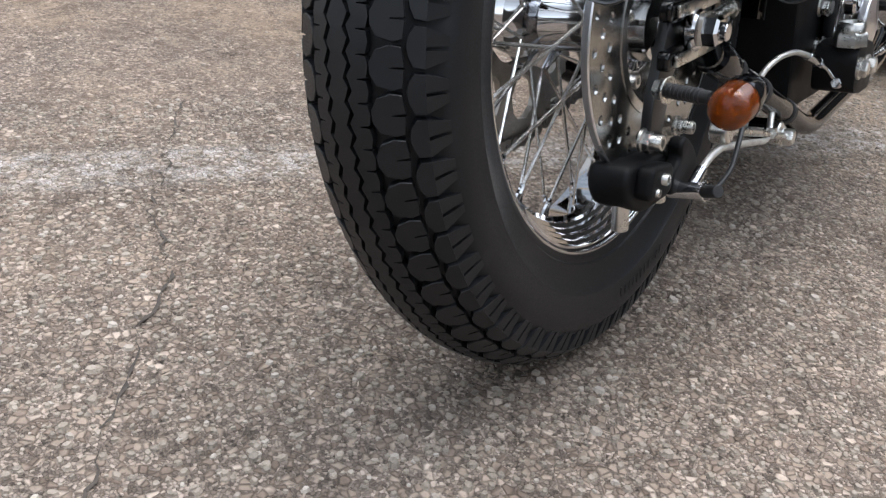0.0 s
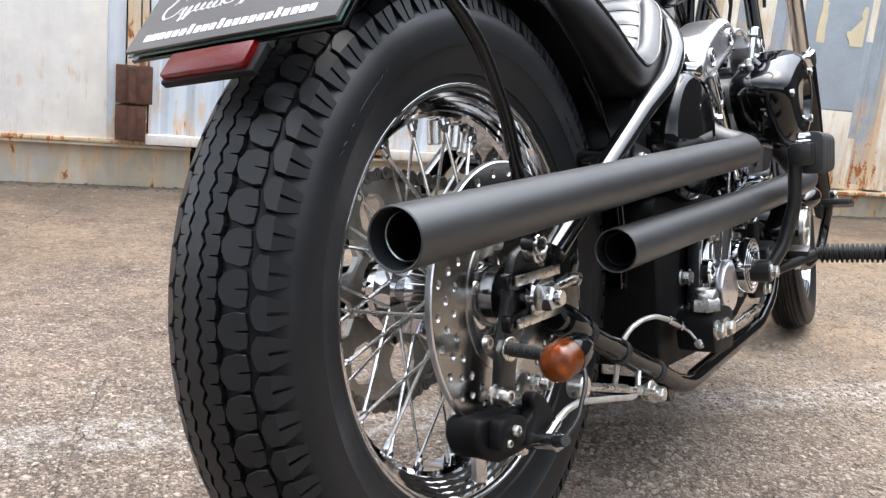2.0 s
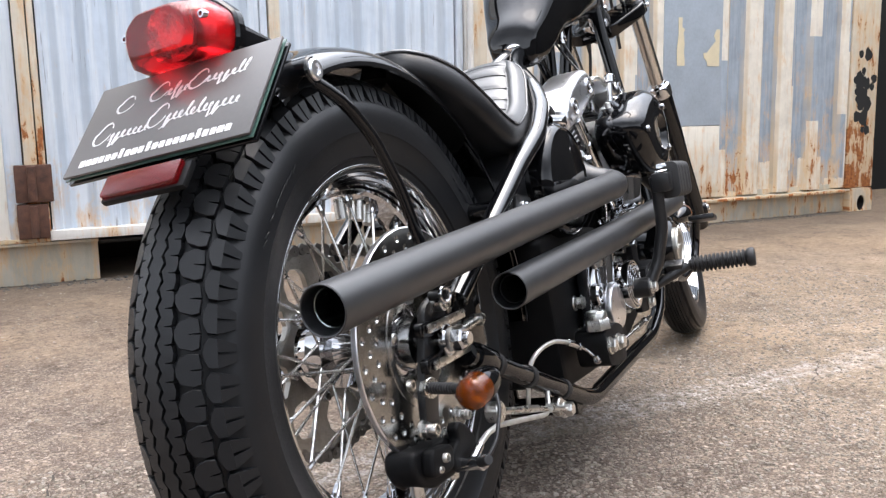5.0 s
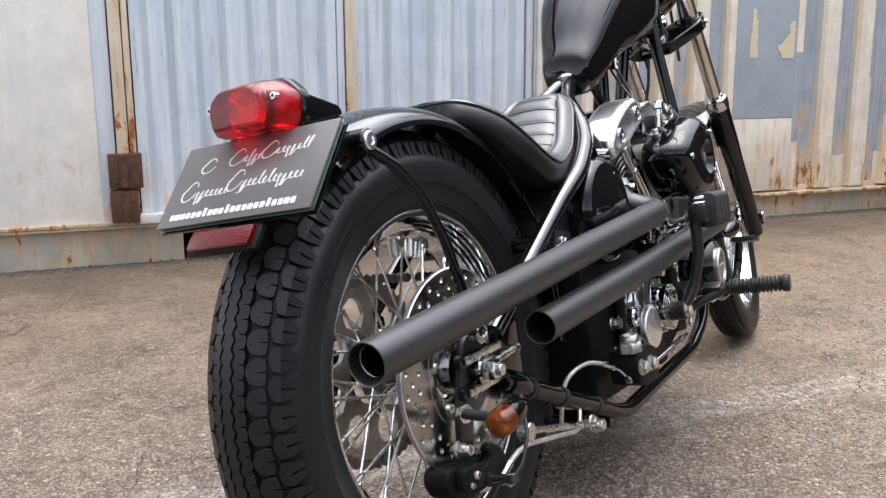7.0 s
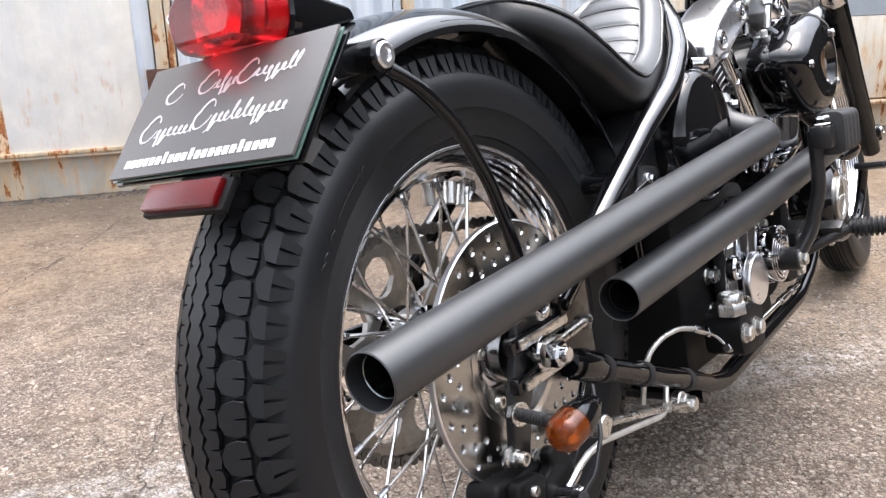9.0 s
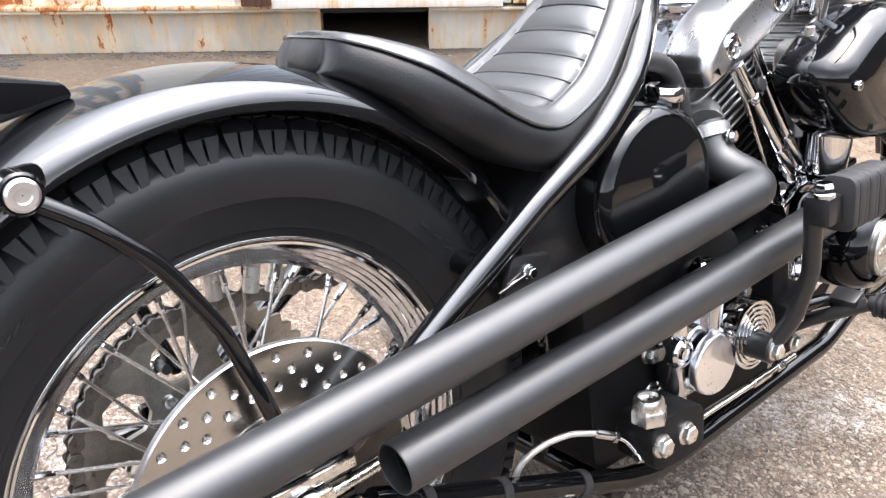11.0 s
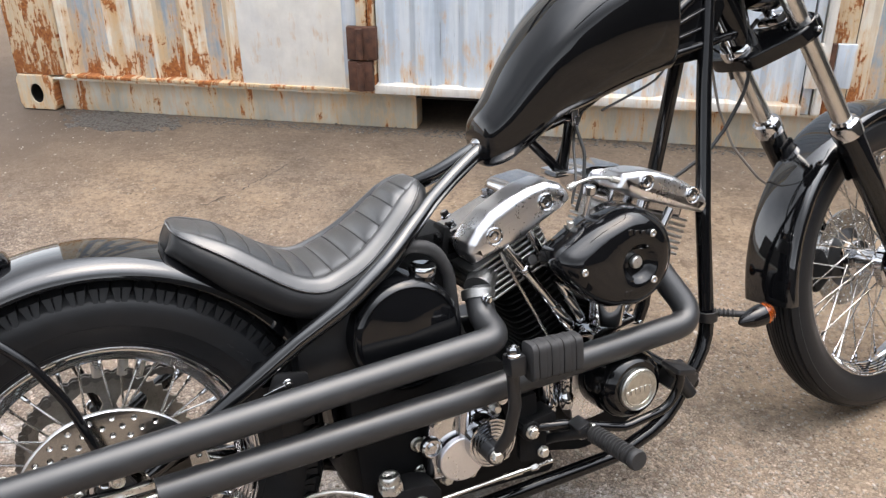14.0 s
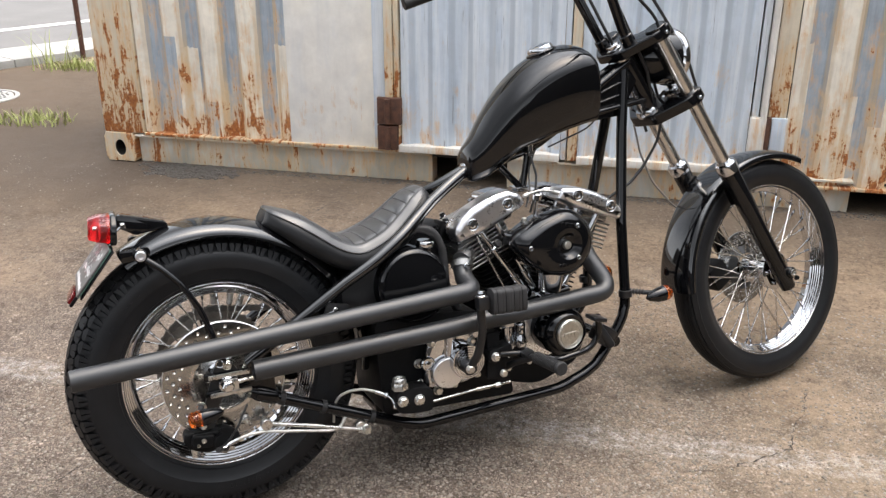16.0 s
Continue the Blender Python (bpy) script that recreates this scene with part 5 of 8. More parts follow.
    b.part("bracket_bolt", CHROME, br)
    # side stand on the left
    b = Build()
    b.tube([(0.74, 0.13, 0.16), (0.72, 0.22, 0.06), (0.70, 0.272, 0.052)], 0.011, 0.03)
    b.part("side_stand", BLACK, f)


bike_frame()

# ---- rear fender, its strut, tail lamp and plate


def fender(name, m, r, half, dome, a0, a1, lip, parent, label, n=72):
    """A domed mudguard strip: radius r at the edges, dome higher in the middle, with a rolled lip."""
    across = []
    for k in range(-8, 9):
        u = k / 8
        across.append((r + dome * (1 - abs(u) ** 2.1), half * math.sin(u * math.pi / 2 * 0.98)))
    outer = [(q, y) for q, y in across]
    inner = [(q - 0.0022, y * 0.975) for q, y in across]
    prof = [(r - lip * 0.8, -half)] + outer + [(r - lip * 0.8, half), (r - lip, half * 0.985), (r - lip * 0.7, half * 0.965)] + inner[::-1] + [(r - lip * 0.7, -half * 0.965), (r - lip, -half * 0.985)]
    b = Build()
    return b.lathe(prof, m, n, a0, a1, closed=True).part(name, SHEEN_BLACK, parent, label, sharp=40)


def rear_end():
    # angles run from straight ahead, upward
    m = Matrix(((1, 0, 0, RX), (0, 0, 1, 0), (0, 1, 0, RZ), (0, 0, 0, 1)))
    fd = fender("rear_fender", m, 0.3250, 0.0830, 0.0290, radians(-8), radians(121), 0.005, moto, "gloss black bobbed rear fender")
    for s in (-1, 1):
        b = Build()
        b.tube([(-0.024, s * 0.093, 0.634), (0.014, s * 0.108, 0.606), (0.050, s * 0.114, 0.566), (0.082, s * 0.117, 0.505), (0.100, s * 0.118, 0.445), (0.118, s * 0.119, 0.375)], 0.0068, 0.12, 14)
        st = b.part("fender_strut", BLACK, moto, "curved gloss black fender strut")
        b = Build()
        b.cyl((-0.021, s * 0.080, 0.635), (-0.021, s * 0.106, 0.635), 0.0145, n=24)
        b.part("strut_boss", BLACK, st)
        b = Build()
        b.lathe([(0.0112, 0.0), (0.0112, 0.003), (0.0092, 0.0046), (0.0058, 0.0046), (0.0050, 0.0026), (0.0004, 0.0026)], ax((-0.021, s * 0.105, 0.635), (0, s, 0)), 28, caps=(False, False))
        b.part("strut_bolt", POLISHED, st)
        ring = [(0.0078 + 0.0024 * math.cos(k * 0.7854), 0.0024 * math.sin(k * 0.7854)) for k in range(8)]
        Build().lathe(ring, ax((0.106, s * 0.134, 0.382), (-0.3, s, 0)), 24, closed=True).part("strut_eye", CHROME, st)
        Build().cyl((0.107, s * 0.114, 0.382), (0.106, s * 0.134, 0.382), 0.0058, n=14).part("eye_bolt", SATIN, st)
    b = Build()
    b.prism(arc_outline([(-0.03, -0.014), (0.03, -0.006), (0.03, 0.016), (-0.03, 0.014)], 0.01), 0.003, pose(-0.030, -0.0825, 0.634, 90, 0, 0), 0.001)
    b.part("fender_gusset", BLACK, fd)
    # tail lamp bracket
    b = Build()
    b.prism(arc_outline([(-0.060, 0.690), (-0.056, 0.712), (-0.046, 0.714), (0.045, 0.688), (0.050, 0.676), (-0.02, 0.666)], 0.006), 0.040, pose(0, 0.020, 0, 90), 0.003)
    br = b.part("lamp_bracket", BLACK, moto, "gloss black tail lamp bracket")
    for s in (-1, 1):
        k = Build()
        k.bolt((-0.045, s * 0.0205, 0.690), (0, s, 0), 0.0055, 0.007)
        k.tube([(-0.050, s * 0.030, 0.690), (-0.068, s * 0.034, 0.676), (-0.078, s * 0.040, 0.650)], 0.0030, 0.01, 8)
        k.part("plate_stay", CHROME, br)
    # tail lamp: black base, red lens tapering to a flat face
    lamp = group("tail_lamp", "red lensed tail lamp with a black base")
    face = Vector((-0.94, 0, 0.12)).normalized()
    lm = ax((-0.064, 0, 0.688), face)

    def section(w, h, d, low=1.0):
        pts = [(-w, -h * 0.30), (-w * 0.97, h * 0.35), (-w * 0.62, h * 0.96), (-w * 0.3, h), (w * 0.3, h), (w * 0.62, h * 0.96), (w * 0.97, h * 0.35), (w, -h * 0.30), (w * 0.9, -h * low), (-w * 0.9, -h * low)]
        pts = arc_outline(pts, 0.007, 3)
        return [lm @ Vector((x, y, d)) for x, y in pts]

    Build().rings([section(0.062, 0.030, -0.006), section(0.0645, 0.0322, -0.004), section(0.0645, 0.0322, 0.004), section(0.062, 0.030, 0.007)]).part("lamp_base", BLACK, lamp)
    Build().rings([section(0.0615, 0.0280, 0.0072), section(0.0620, 0.0280, 0.012), section(0.0590, 0.0265, 0.030), section(0.0420, 0.0205, 0.048, 1.15), section(0.038, 0.0180, 0.0505, 1.15)]).part("lens", RED_LENS, lamp, "deep red ribbed lens", sharp=28)
    Build().lathe([(0.0005, 0.010), (0.017, 0.012), (0.024, 0.022), (0.0255, 0.024)], lm, 28, caps=(False, False)).part("reflector_bowl", POLISHED, lamp)
    for s in (-1, 1):
        b = Build()
        b.socket(lm @ Vector((s * 0.050, 0.004, 0.034)), face, 0.0042, 0.007)
        b.part("lens_screw", CHROME, lamp)
    # plate under an acrylic sheet
    u = Vector((-0.088, 0, -0.104)).normalized()      # down the plate
    nrm = Vector((-u.z, 0, u.x))
    nrm = nrm if nrm.x < 0 else -nrm
    c = Vector((-0.117, -0.002, 0.6165))
    pm = Matrix(((0, -u.x, nrm.x, c.x), (-1, 0, 0, c.y), (0, -u.z, nrm.z, c.z), (0, 0, 0, 1)))
    pl = group("number_plate", "dark grey show plate with white lettering, under clear acrylic")
    Build().box((0.236, 0.114, 0.003), pm, 0.001).part("plate", PLATE, pl)
    Build().box((0.2375, 0.1155, 0.0016), pm @ pose(0, 0, -0.0040), 0.0006).part("backing_sheet", GLASS_EDGE, pl, "acrylic sheet with a green edge")
    Build().box((0.238, 0.116, 0.004), pm @ pose(0, 0, -0.0095), 0.0015).part("plate_frame", BLACK, pl)
    # lettering is kept as plain strokes: two flowing lines and one row of upright bars
    rng = random.Random(4)
    b = Build()

    def stroke(x0, y0, x1, y1, w):
        d = Vector((x1 - x0, y1 - y0))
        b.box((d.length + w * 0.6, w, 0.0006), pm @ pose((x0 + x1) / 2, (y0 + y1) / 2, 0.0017, 0, 0, math.degrees(math.atan2(d.y, d.x))), 0)

    def script(x0, x1, y, h):
        """A slanted running line of loops, thick on the way down and thin on the way up."""
        x, pts = x0, []
        while x < x1:
            w = rng.uniform(0.0062, 0.0090)
            top = h * rng.choice((0.42, 0.45, 0.48, 0.50, 1.0))
            low = -h * (0.5 if rng.random() < 0.12 else 0.0)
            for k in range(12):
                t = 2 * math.pi * k / 12
                v = (top + low) / 2 - (top - low) / 2 * math.cos(t)
                pts.append((x + w * k / 12 + 0.0030 * math.sin(t) + 0.32 * v, y + v, 0.0019 if k >= 6 else 0.0008))
            x += w
        for p, q in zip(pts, pts[1:]):
            stroke(p[0], p[1], q[0], q[1], p[2])

    def capital(x, y, h):
        last = None
        for k in range(22):
            t = 0.5 + 5.6 * k / 21
            v = y + h * 0.5 + h * 0.62 * math.sin(t)
            p = (x + 0.0085 * math.cos(t) * (1.3 if math.sin(t) < 0 else 1.0) + 0.32 * (v - y), v)
            if last:
                stroke(*last, *p, 0.0022 if math.cos(t) < 0 else 0.0011)
            last = p

    for k in range(22):
        w, h = ((0.0070, 0.0078), (0.0062, 0.0078), (0.0046, 0.0110))[0 if k in (0, 1, 2, 8, 20) else 2 if k in (6, 10, 17) else 1]
        b.box((w, h, 0.0006), pm @ pose(-0.096 + k * 0.0089, -0.0445 + (h - 0.0078) / 2, 0.0017), 0)
        if k % 3:
            b.box((w * 0.3, 0.0014, 0.0007), pm @ pose(-0.096 + k * 0.0089 + w * 0.62, -0.0445, 0.0017), 0)
    capital(-0.086, -0.021, 0.021)
    script(-0.073, -0.026, -0.020, 0.017)
    capital(-0.014, -0.016, 0.022)
    script(0.000, 0.088, -0.015, 0.017)
    capital(-0.026, 0.020, 0.018)
    script(-0.014, 0.012, 0.021, 0.015)
    capital(0.024, 0.022, 0.018)
    script(0.034, 0.082, 0.024, 0.015)
    capital(-0.070, 0.016, 0.016)
    tagged(b.part("lettering", LETTER, pl, "white strokes standing for lettering", smooth=False), kind="stuff")
    # reflector under the plate
    rc = Vector((-0.1660, 0.001, 0.5545))
    rm = Matrix(((0, -u.x, nrm.x, rc.x), (-1, 0, 0, rc.y), (0, -u.z, nrm.z, rc.z), (0, 0, 0, 1)))
    rf = group("rear_reflector", "red oblong reflector in a black holder")
    Build().box((0.104, 0.029, 0.007), rm @ pose(0.002, 0, -0.006), 0.002).part("holder", CAST_BLACK, rf)
    Build().box((0.094, 0.024, 0.007), rm, 0.002).part("reflector_lens", RED_LENS, rf)
    Build().box((0.05, 0.04, 0.003), rm @ pose(0, 0.03, -0.010), 0.001).part("reflector_bracket", SATIN, rf)


rear_end()

# ---- seat


def seat():
    s = group("seat", "black leather solo seat with rolled pleats and pale piping")
    # the cushion's lower rim from tail to nose: x, z, half width
    line = [(0.262, 0.685, 0.022), (0.264, 0.684, 0.040), (0.271, 0.680, 0.058), (0.291, 0.669, 0.079), (0.323, 0.649, 0.097), (0.366, 0.617, 0.108), (0.394, 0.596, 0.112), (0.420, 0.581, 0.114), (0.449, 0.573, 0.113), (0.476, 0.576, 0.110), (0.520, 0.593, 0.104), (0.560, 0.618, 0.092), (0.600, 0.650, 0.079), (0.622, 0.669, 0.067), (0.637, 0.682, 0.050), (0.646, 0.689, 0.030)]
    pts = []
    for i in range(len(line) - 1):
        p0, p1, p2, p3 = line[max(i - 1, 0)], line[i], line[i + 1], line[min(i + 2, len(line) - 1)]
        for k in range(14):
            f = k / 14
            pts.append(tuple(0.5 * (2 * b + (c - a) * f + (2 * a - 5 * b + 4 * c - d) * f * f + (3 * b - a - 3 * c + d) * f ** 3) for a, b, c, d in zip(p0, p1, p2, p3)))
    pts.append(line[-1])
    run = [0.0]
    for p, q in zip(pts, pts[1:]):
        run.append(run[-1] + math.hypot(q[0] - p[0], q[1] - p[1]))
    total = run[-1]
    rows, edge, seam = [], [], []
    for i, (x, z, w) in enumerate(pts):
        p, q = pts[max(i - 1, 0)], pts[min(i + 1, len(pts) - 1)]
        d = Vector((q[0] - p[0], 0, q[1] - p[1])).normalized()
        up = Vector((-d.z, 0, d.x))
        at, left = run[i], total - run[i]
        ends = min(1.0, math.sqrt(0.03 + at / 0.085), math.sqrt(0.03 + left / 0.045))
        # pleats run across the nose half only; the tail is one smooth pad
        s0 = left - 0.026
        roll = abs(math.sin(s0 / 0.0355 * math.pi)) ** 0.26 if 0 < s0 < total - 0.062 else 0.8
        thick = 0.042 * min(1.0, 0.72 + 3 * at, 0.45 + 7 * left)
        c = Vector((x, 0, z))
        iw = max(0.004, w - 0.027 * min(1.0, 0.25 + left / 0.05, 0.3 + at / 0.05))
        row = []
        for k in range(-14, 15):
            u = k / 14
            if abs(u) <= 0.643:
                v = abs(u) / 0.643
                y = u / 0.643 * iw
                h = ends * (0.0105 + 0.0066 * roll * (1 - v ** 8) + 0.006 * (1 - v * v))
            else:
                t = (abs(u) - 0.643) / 0.357
                y = math.copysign(iw + (w - iw) * t, u)
                h = ends * (0.0105 * (1 - t * t) + 0.0075 * math.sin(math.pi * t) ** 0.7)
            row.append(c + Vector((0, y, 0)) + up * h)
        edge.append((c + Vector((0, w + 0.001, 0)) - up * 0.001, c + Vector((0, -w - 0.001, 0)) - up * 0.001))
        seam.append((c + Vector((0, iw, 0)) + up * ends * 0.0108, c + Vector((0, -iw, 0)) + up * ends * 0.0108))
        side = []
        for t, o in ((0.0, -0.001), (0.12, 0.003), (0.35, 0.006), (0.65, 0.006), (0.88, 0.002), (1.0, -0.006)):
            side.append((c + Vector((0, w + o, 0)) - up * (0.002 + thick * t), c + Vector((0, -w - o, 0)) - up * (0.002 + thick * t)))
        rows.append((row, side))
    b = Build()
    n = 29
    b.add([v for r, _ in rows for v in r], [(i * n + k, i * n + k + 1, (i + 1) * n + k + 1, (i + 1) * n + k) for i in range(len(rows) - 1) for k in range(n - 1)])
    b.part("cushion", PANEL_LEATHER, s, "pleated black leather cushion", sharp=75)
    b = Build()
    ring = [[q[0] for q in sd] + [q[1] for q in sd[::-1]] for _, sd in rows]
    m = 12
    last = len(ring) - 1
    b.add([v for r in ring for v in r], [(i * m + k, i * m + k + 1, (i + 1) * m + k + 1, (i + 1) * m + k) for i in range(last) for k in range(m - 1)] + [tuple(range(m)), tuple(last * m + k for k in range(m))])
    # close the small steps between cushion and band at both ends
    for r, sd in (rows[0], rows[-1]):
        b.add([sd[0][1]] + r + [sd[0][0]], [tuple(range(n + 2))])
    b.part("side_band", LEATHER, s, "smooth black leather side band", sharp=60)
    loop = [e[0] for e in edge] + [e[1] for e in edge[::-1]]
    Build().sweep(loop + [loop[0]], 0.0019, 8).part("piping", surface("glossy_piping", (0.016, 0.016, 0.017), 0.20, spec=0.7), s, "glossy piping round the rim")
    start = next(i for i, a in enumerate(run) if a > 0.03)
    loop = [e[0] for e in seam[start:-3]] + [e[1] for e in seam[-4:start - 1:-1]]
    Build().sweep(loop, 0.0014, 6).part("seam", surface("grey_thread", (0.16, 0.16, 0.16), 0.5), s)
    # stitched valleys between the pleats
    thread = surface("dark_stitching", (0.004, 0.004, 0.0045), 0.8)
    k = 1
    while 0.026 + 0.0355 * k < total - 0.040:
        i = min(range(len(run)), key=lambda q: abs(total - run[q] - 0.026 - 0.0355 * k))
        Build().sweep([v + Vector((0, 0, 0.0002)) for v in rows[i][0][5:24]], 0.0011, 6).part("pleat_seam", thread, s)
        k += 1
    # pan under the cushion
    b = Build()
    b.tube([(0.262, 0, 0.650), (0.33, 0, 0.590), (0.40, 0, 0.540), (0.45, 0, 0.522), (0.52, 0, 0.545)], 0.022, 0.1)
    b.part("seat_pan", SATIN, s)


def tank():
    t = group("fuel_tank", "gloss black peanut fuel tank with a chrome cap")
    # sections from the low tail to the tall front: centre x, z of ridge and belly, half width, shoulder
    prof = [(0.766, 0.745, 0.698, 0.038), (0.775, 0.770, 0.688, 0.049), (0.805, 0.806, 0.692, 0.060), (0.845, 0.863, 0.714, 0.075), (0.895, 0.920, 0.750, 0.091), (0.950, 0.965, 0.768, 0.103), (1.005, 0.992, 0.785, 0.108), (1.055, 1.003, 0.797, 0.107), (1.086, 1.001, 0.803, 0.103), (1.102, 0.994, 0.805, 0.097), (1.108, 0.986, 0.810, 0.088)]
    fine = []
    for i in range(len(prof) - 1):
        p0, p1, p2, p3 = prof[max(i - 1, 0)], prof[i], prof[i + 1], prof[min(i + 2, len(prof) - 1)]
        for k in range(5):
            f = k / 5
            fine.append(tuple(0.5 * (2 * b + (c - a) * f + (2 * a - 5 * b + 4 * c - d) * f * f + (3 * b - a - 3 * c + d) * f ** 3) for a, b, c, d in zip(p0, p1, p2, p3)))
    fine.append(prof[-1])
    rings = []
    for x, top, low, w in fine:
        h = top - low
        rake = 0.020 * ((x - 0.766) / 0.342) ** 2
        ring = []
        # half section: flat belly, full flank, a crease at the shoulder, crowned top
        half = [(0.0, 0.0), (0.42, 0.0), (0.62, 0.022), (0.76, 0.09), (0.87, 0.24), (0.95, 0.43), (0.992, 0.60), (1.0, 0.685), (0.968, 0.775), (0.885, 0.840), (0.72, 0.905), (0.46, 0.962), (0.22, 0.991), (0.0, 1.0)]
        for u, v in half:
            ring.append((x + 0.012 * v * (1 - v) + rake * (1 - v), u * w, low + h * v))
        for u, v in half[-2:0:-1]:
            ring.append((x + 0.012 * v * (1 - v) + rake * (1 - v), -u * w, low + h * v))
        rings.append(ring)
    Build().rings(rings).part("tank_shell", BLACK, t, sharp=50)
    cm = ax((1.006, 0.004, 0.986), (-0.30, 0.06, 1.0))
    Build().lathe([(0.040, -0.012), (0.040, 0.004), (0.036, 0.007), (0.033, 0.007)], cm, 36).part("cap_bung", BLACK, t)
    Build().lathe([(0.034, 0.006), (0.034, 0.013), (0.031, 0.018), (0.020, 0.022), (0.0005, 0.023)], cm, 36, caps=(False, False)).part("fuel_cap", CHROME, t, "round chrome fuel cap")
    for s in (-1, 1):
        b = Build()
        b.prism(arc_outline([(-0.02, -0.012), (0.03, -0.008), (0.03, 0.012), (-0.015, 0.02)], 0.006), 0.004, pose(1.075, s * 0.03 + 0.002, 0.822, 90), 0.001)
        b.part("tank_mount", BLACK, t)
    b = Build()
    b.box((0.05, 0.05, 0.012), pose(0.798, 0, 0.722, 0, -15, 0), 0.003)
    b.bolt((0.80, -0.018, 0.729), (0, 0, 1), 0.005, 0.007)
    b.part("tank_foot", BLACK, t)
    # petcock and fuel line
    b = Build()
    b.cyl((0.935, -0.04, 0.770), (0.935, -0.04, 0.735), 0.008)
    b.cyl((0.935, -0.05, 0.745), (0.935, -0.02, 0.745), 0.006)
    b.part("petcock", CHROME, t)
    Build().tube([(0.935, -0.04, 0.738), (0.94, -0.06, 0.69), (0.925, -0.075, 0.64), (0.905, -0.08, 0.60)], 0.0030, 0.04, 10).part("fuel_line", CABLE, t)


seat()
tank()

# ---- engine
CX, CZ = 0.920, 0.250           # crankshaft


def along(front, s, u, y):
    """A point of a cylinder: s up its axis, u across it (forward), y to the left."""
    k = 1 if front else -1
    a, c = math.sin(radians(22.5)), math.cos(radians(22.5))
    return Vector((CX + k * a * s + c * u, y, CZ + c * s - k * a * u))


def cyl_pose(front, s, u=0.0, y=0.0):
    p, q, r = along(front, s, u, y), along(front, s + 1, u, y), along(front, s, u + 1, y)
    z, x = (q - p).normalized(), (r - p).normalized()
    yv = z.cross(x)
    return Matrix(((x.x, yv.x, z.x, p.x), (x.y, yv.y, z.y, p.y), (x.z, yv.z, z.z, p.z), (0, 0, 0, 1)))


def rounded_square(w, d, c, k=4):
    return arc_outline([(-w, -d), (w, -d), (w, d), (-w, d)], c, k)


def cylinder(front):
    c = group("front_cylinder" if front else "rear_cylinder", "finned engine cylinder with polished rocker cover")
    b = Build()
    b.lathe([(0.054, 0.10), (0.054, 0.280)], cyl_pose(front, 0), 40)
    b.part("barrel", CAST_BLACK, c, "black finned barrel", sharp=30)
    fin = Build().prism(rounded_square(0.060, 0.062, 0.028), 0.0036, Matrix.Identity(4), 0.0008, 1).mesh("barrel_fin", CAST_BLACK, sharp=30)
    for i in range(12):
        piece("barrel_fin", fin, c, cyl_pose(front, 0.124 + i * 0.0128))
    b = Build()
    k = 1 if front else -1
    b.prism(rounded_square(0.058, 0.064, 0.016), 0.067, cyl_pose(front, 0.280, k * 0.010), 0.002)
    head = b.part("cylinder_head", HEAD_ALLOY, c, "silver finned head", sharp=30)
    fin = Build().prism(rounded_square(0.073, 0.086, 0.018), 0.0042, Matrix.Identity(4), 0.0010, 1).mesh("head_fin", HEAD_ALLOY, sharp=30)
    for i in range(7):
        piece("head_fin", fin, c, cyl_pose(front, 0.282 + i * 0.0105, k * 0.020))
    # rocker box: a low alloy plate, a polished tower towards the middle, and a deep arched cover over the right side
    def mirror(x):
        return 2 * CX + 0.004 - x if front else x

    def block_box(x0, x1, y0, y1, z0, z1, slope, bevel):
        """A block whose top rises by slope towards the middle of the engine."""
        c = Build()
        return c.box((x1 - x0, y1 - y0, z1 - z0), pose(mirror((x0 + x1) / 2), (y0 + y1) / 2, (z0 + z1) / 2, 0, slope if front else -slope, 0), bevel, 4)

    b = block_box(0.700, 0.862, -0.066, 0.078, 0.566, 0.606, 20, 0.006)
    for x, y in ((0.716, 0.012), (0.728, 0.060), (0.752, -0.020)):
        b.bolt((mirror(x), y, 0.586 + (x - 0.716) * 0.36 + 0.004), (0.36 if front else -0.36, 0, 1), 0.0068, 0.012)
    b.part("rocker_plate", DULL_ROCKER, c, "silver rocker plate with bolts")
    b = block_box(0.804, 0.888, -0.045, 0.070, 0.602, 0.655, 6, 0.025)
    for x, y in ((0.812, 0.042), (0.816, 0.000), (0.860, 0.076)):
        b.bolt((mirror(x - 0.012), y, 0.622), (0.2 if front else -0.2, 0, 1), 0.0068, 0.013)
    b.part("rocker_box", DULL_ROCKER, c, "dulled polished rocker box")
    if front:
        out = [(0.971, 0.629), (1.000, 0.612), (1.030, 0.598), (1.046, 0.592), (1.093, 0.574), (1.152, 0.552), (1.161, 0.576), (1.150, 0.591), (1.119, 0.614), (1.090, 0.631), (1.057, 0.645), (1.025, 0.653), (0.984, 0.655)]
        plugs = ((1.027, 0.632), (1.123, 0.592))
    else:
        out = [(0.881, 0.630), (0.864, 0.617), (0.844, 0.609), (0.813, 0.594), (0.774, 0.576), (0.735, 0.566), (0.698, 0.555), (0.688, 0.576), (0.690, 0.592), (0.708, 0.613), (0.734, 0.633), (0.777, 0.653), (0.806, 0.663), (0.836, 0.668), (0.863, 0.659), (0.876, 0.644)]
        plugs = ((0.734, 0.597), (0.830, 0.635))
    b = Build()
    b.prism(arc_outline(out, 0.004, 3), 0.072, pose(0, -0.038, 0, 90), 0.019, 8)
    cover = b.part("rocker_cover", POLISHED, c, "polished arched rocker cover with two recessed plugs", sharp=40)
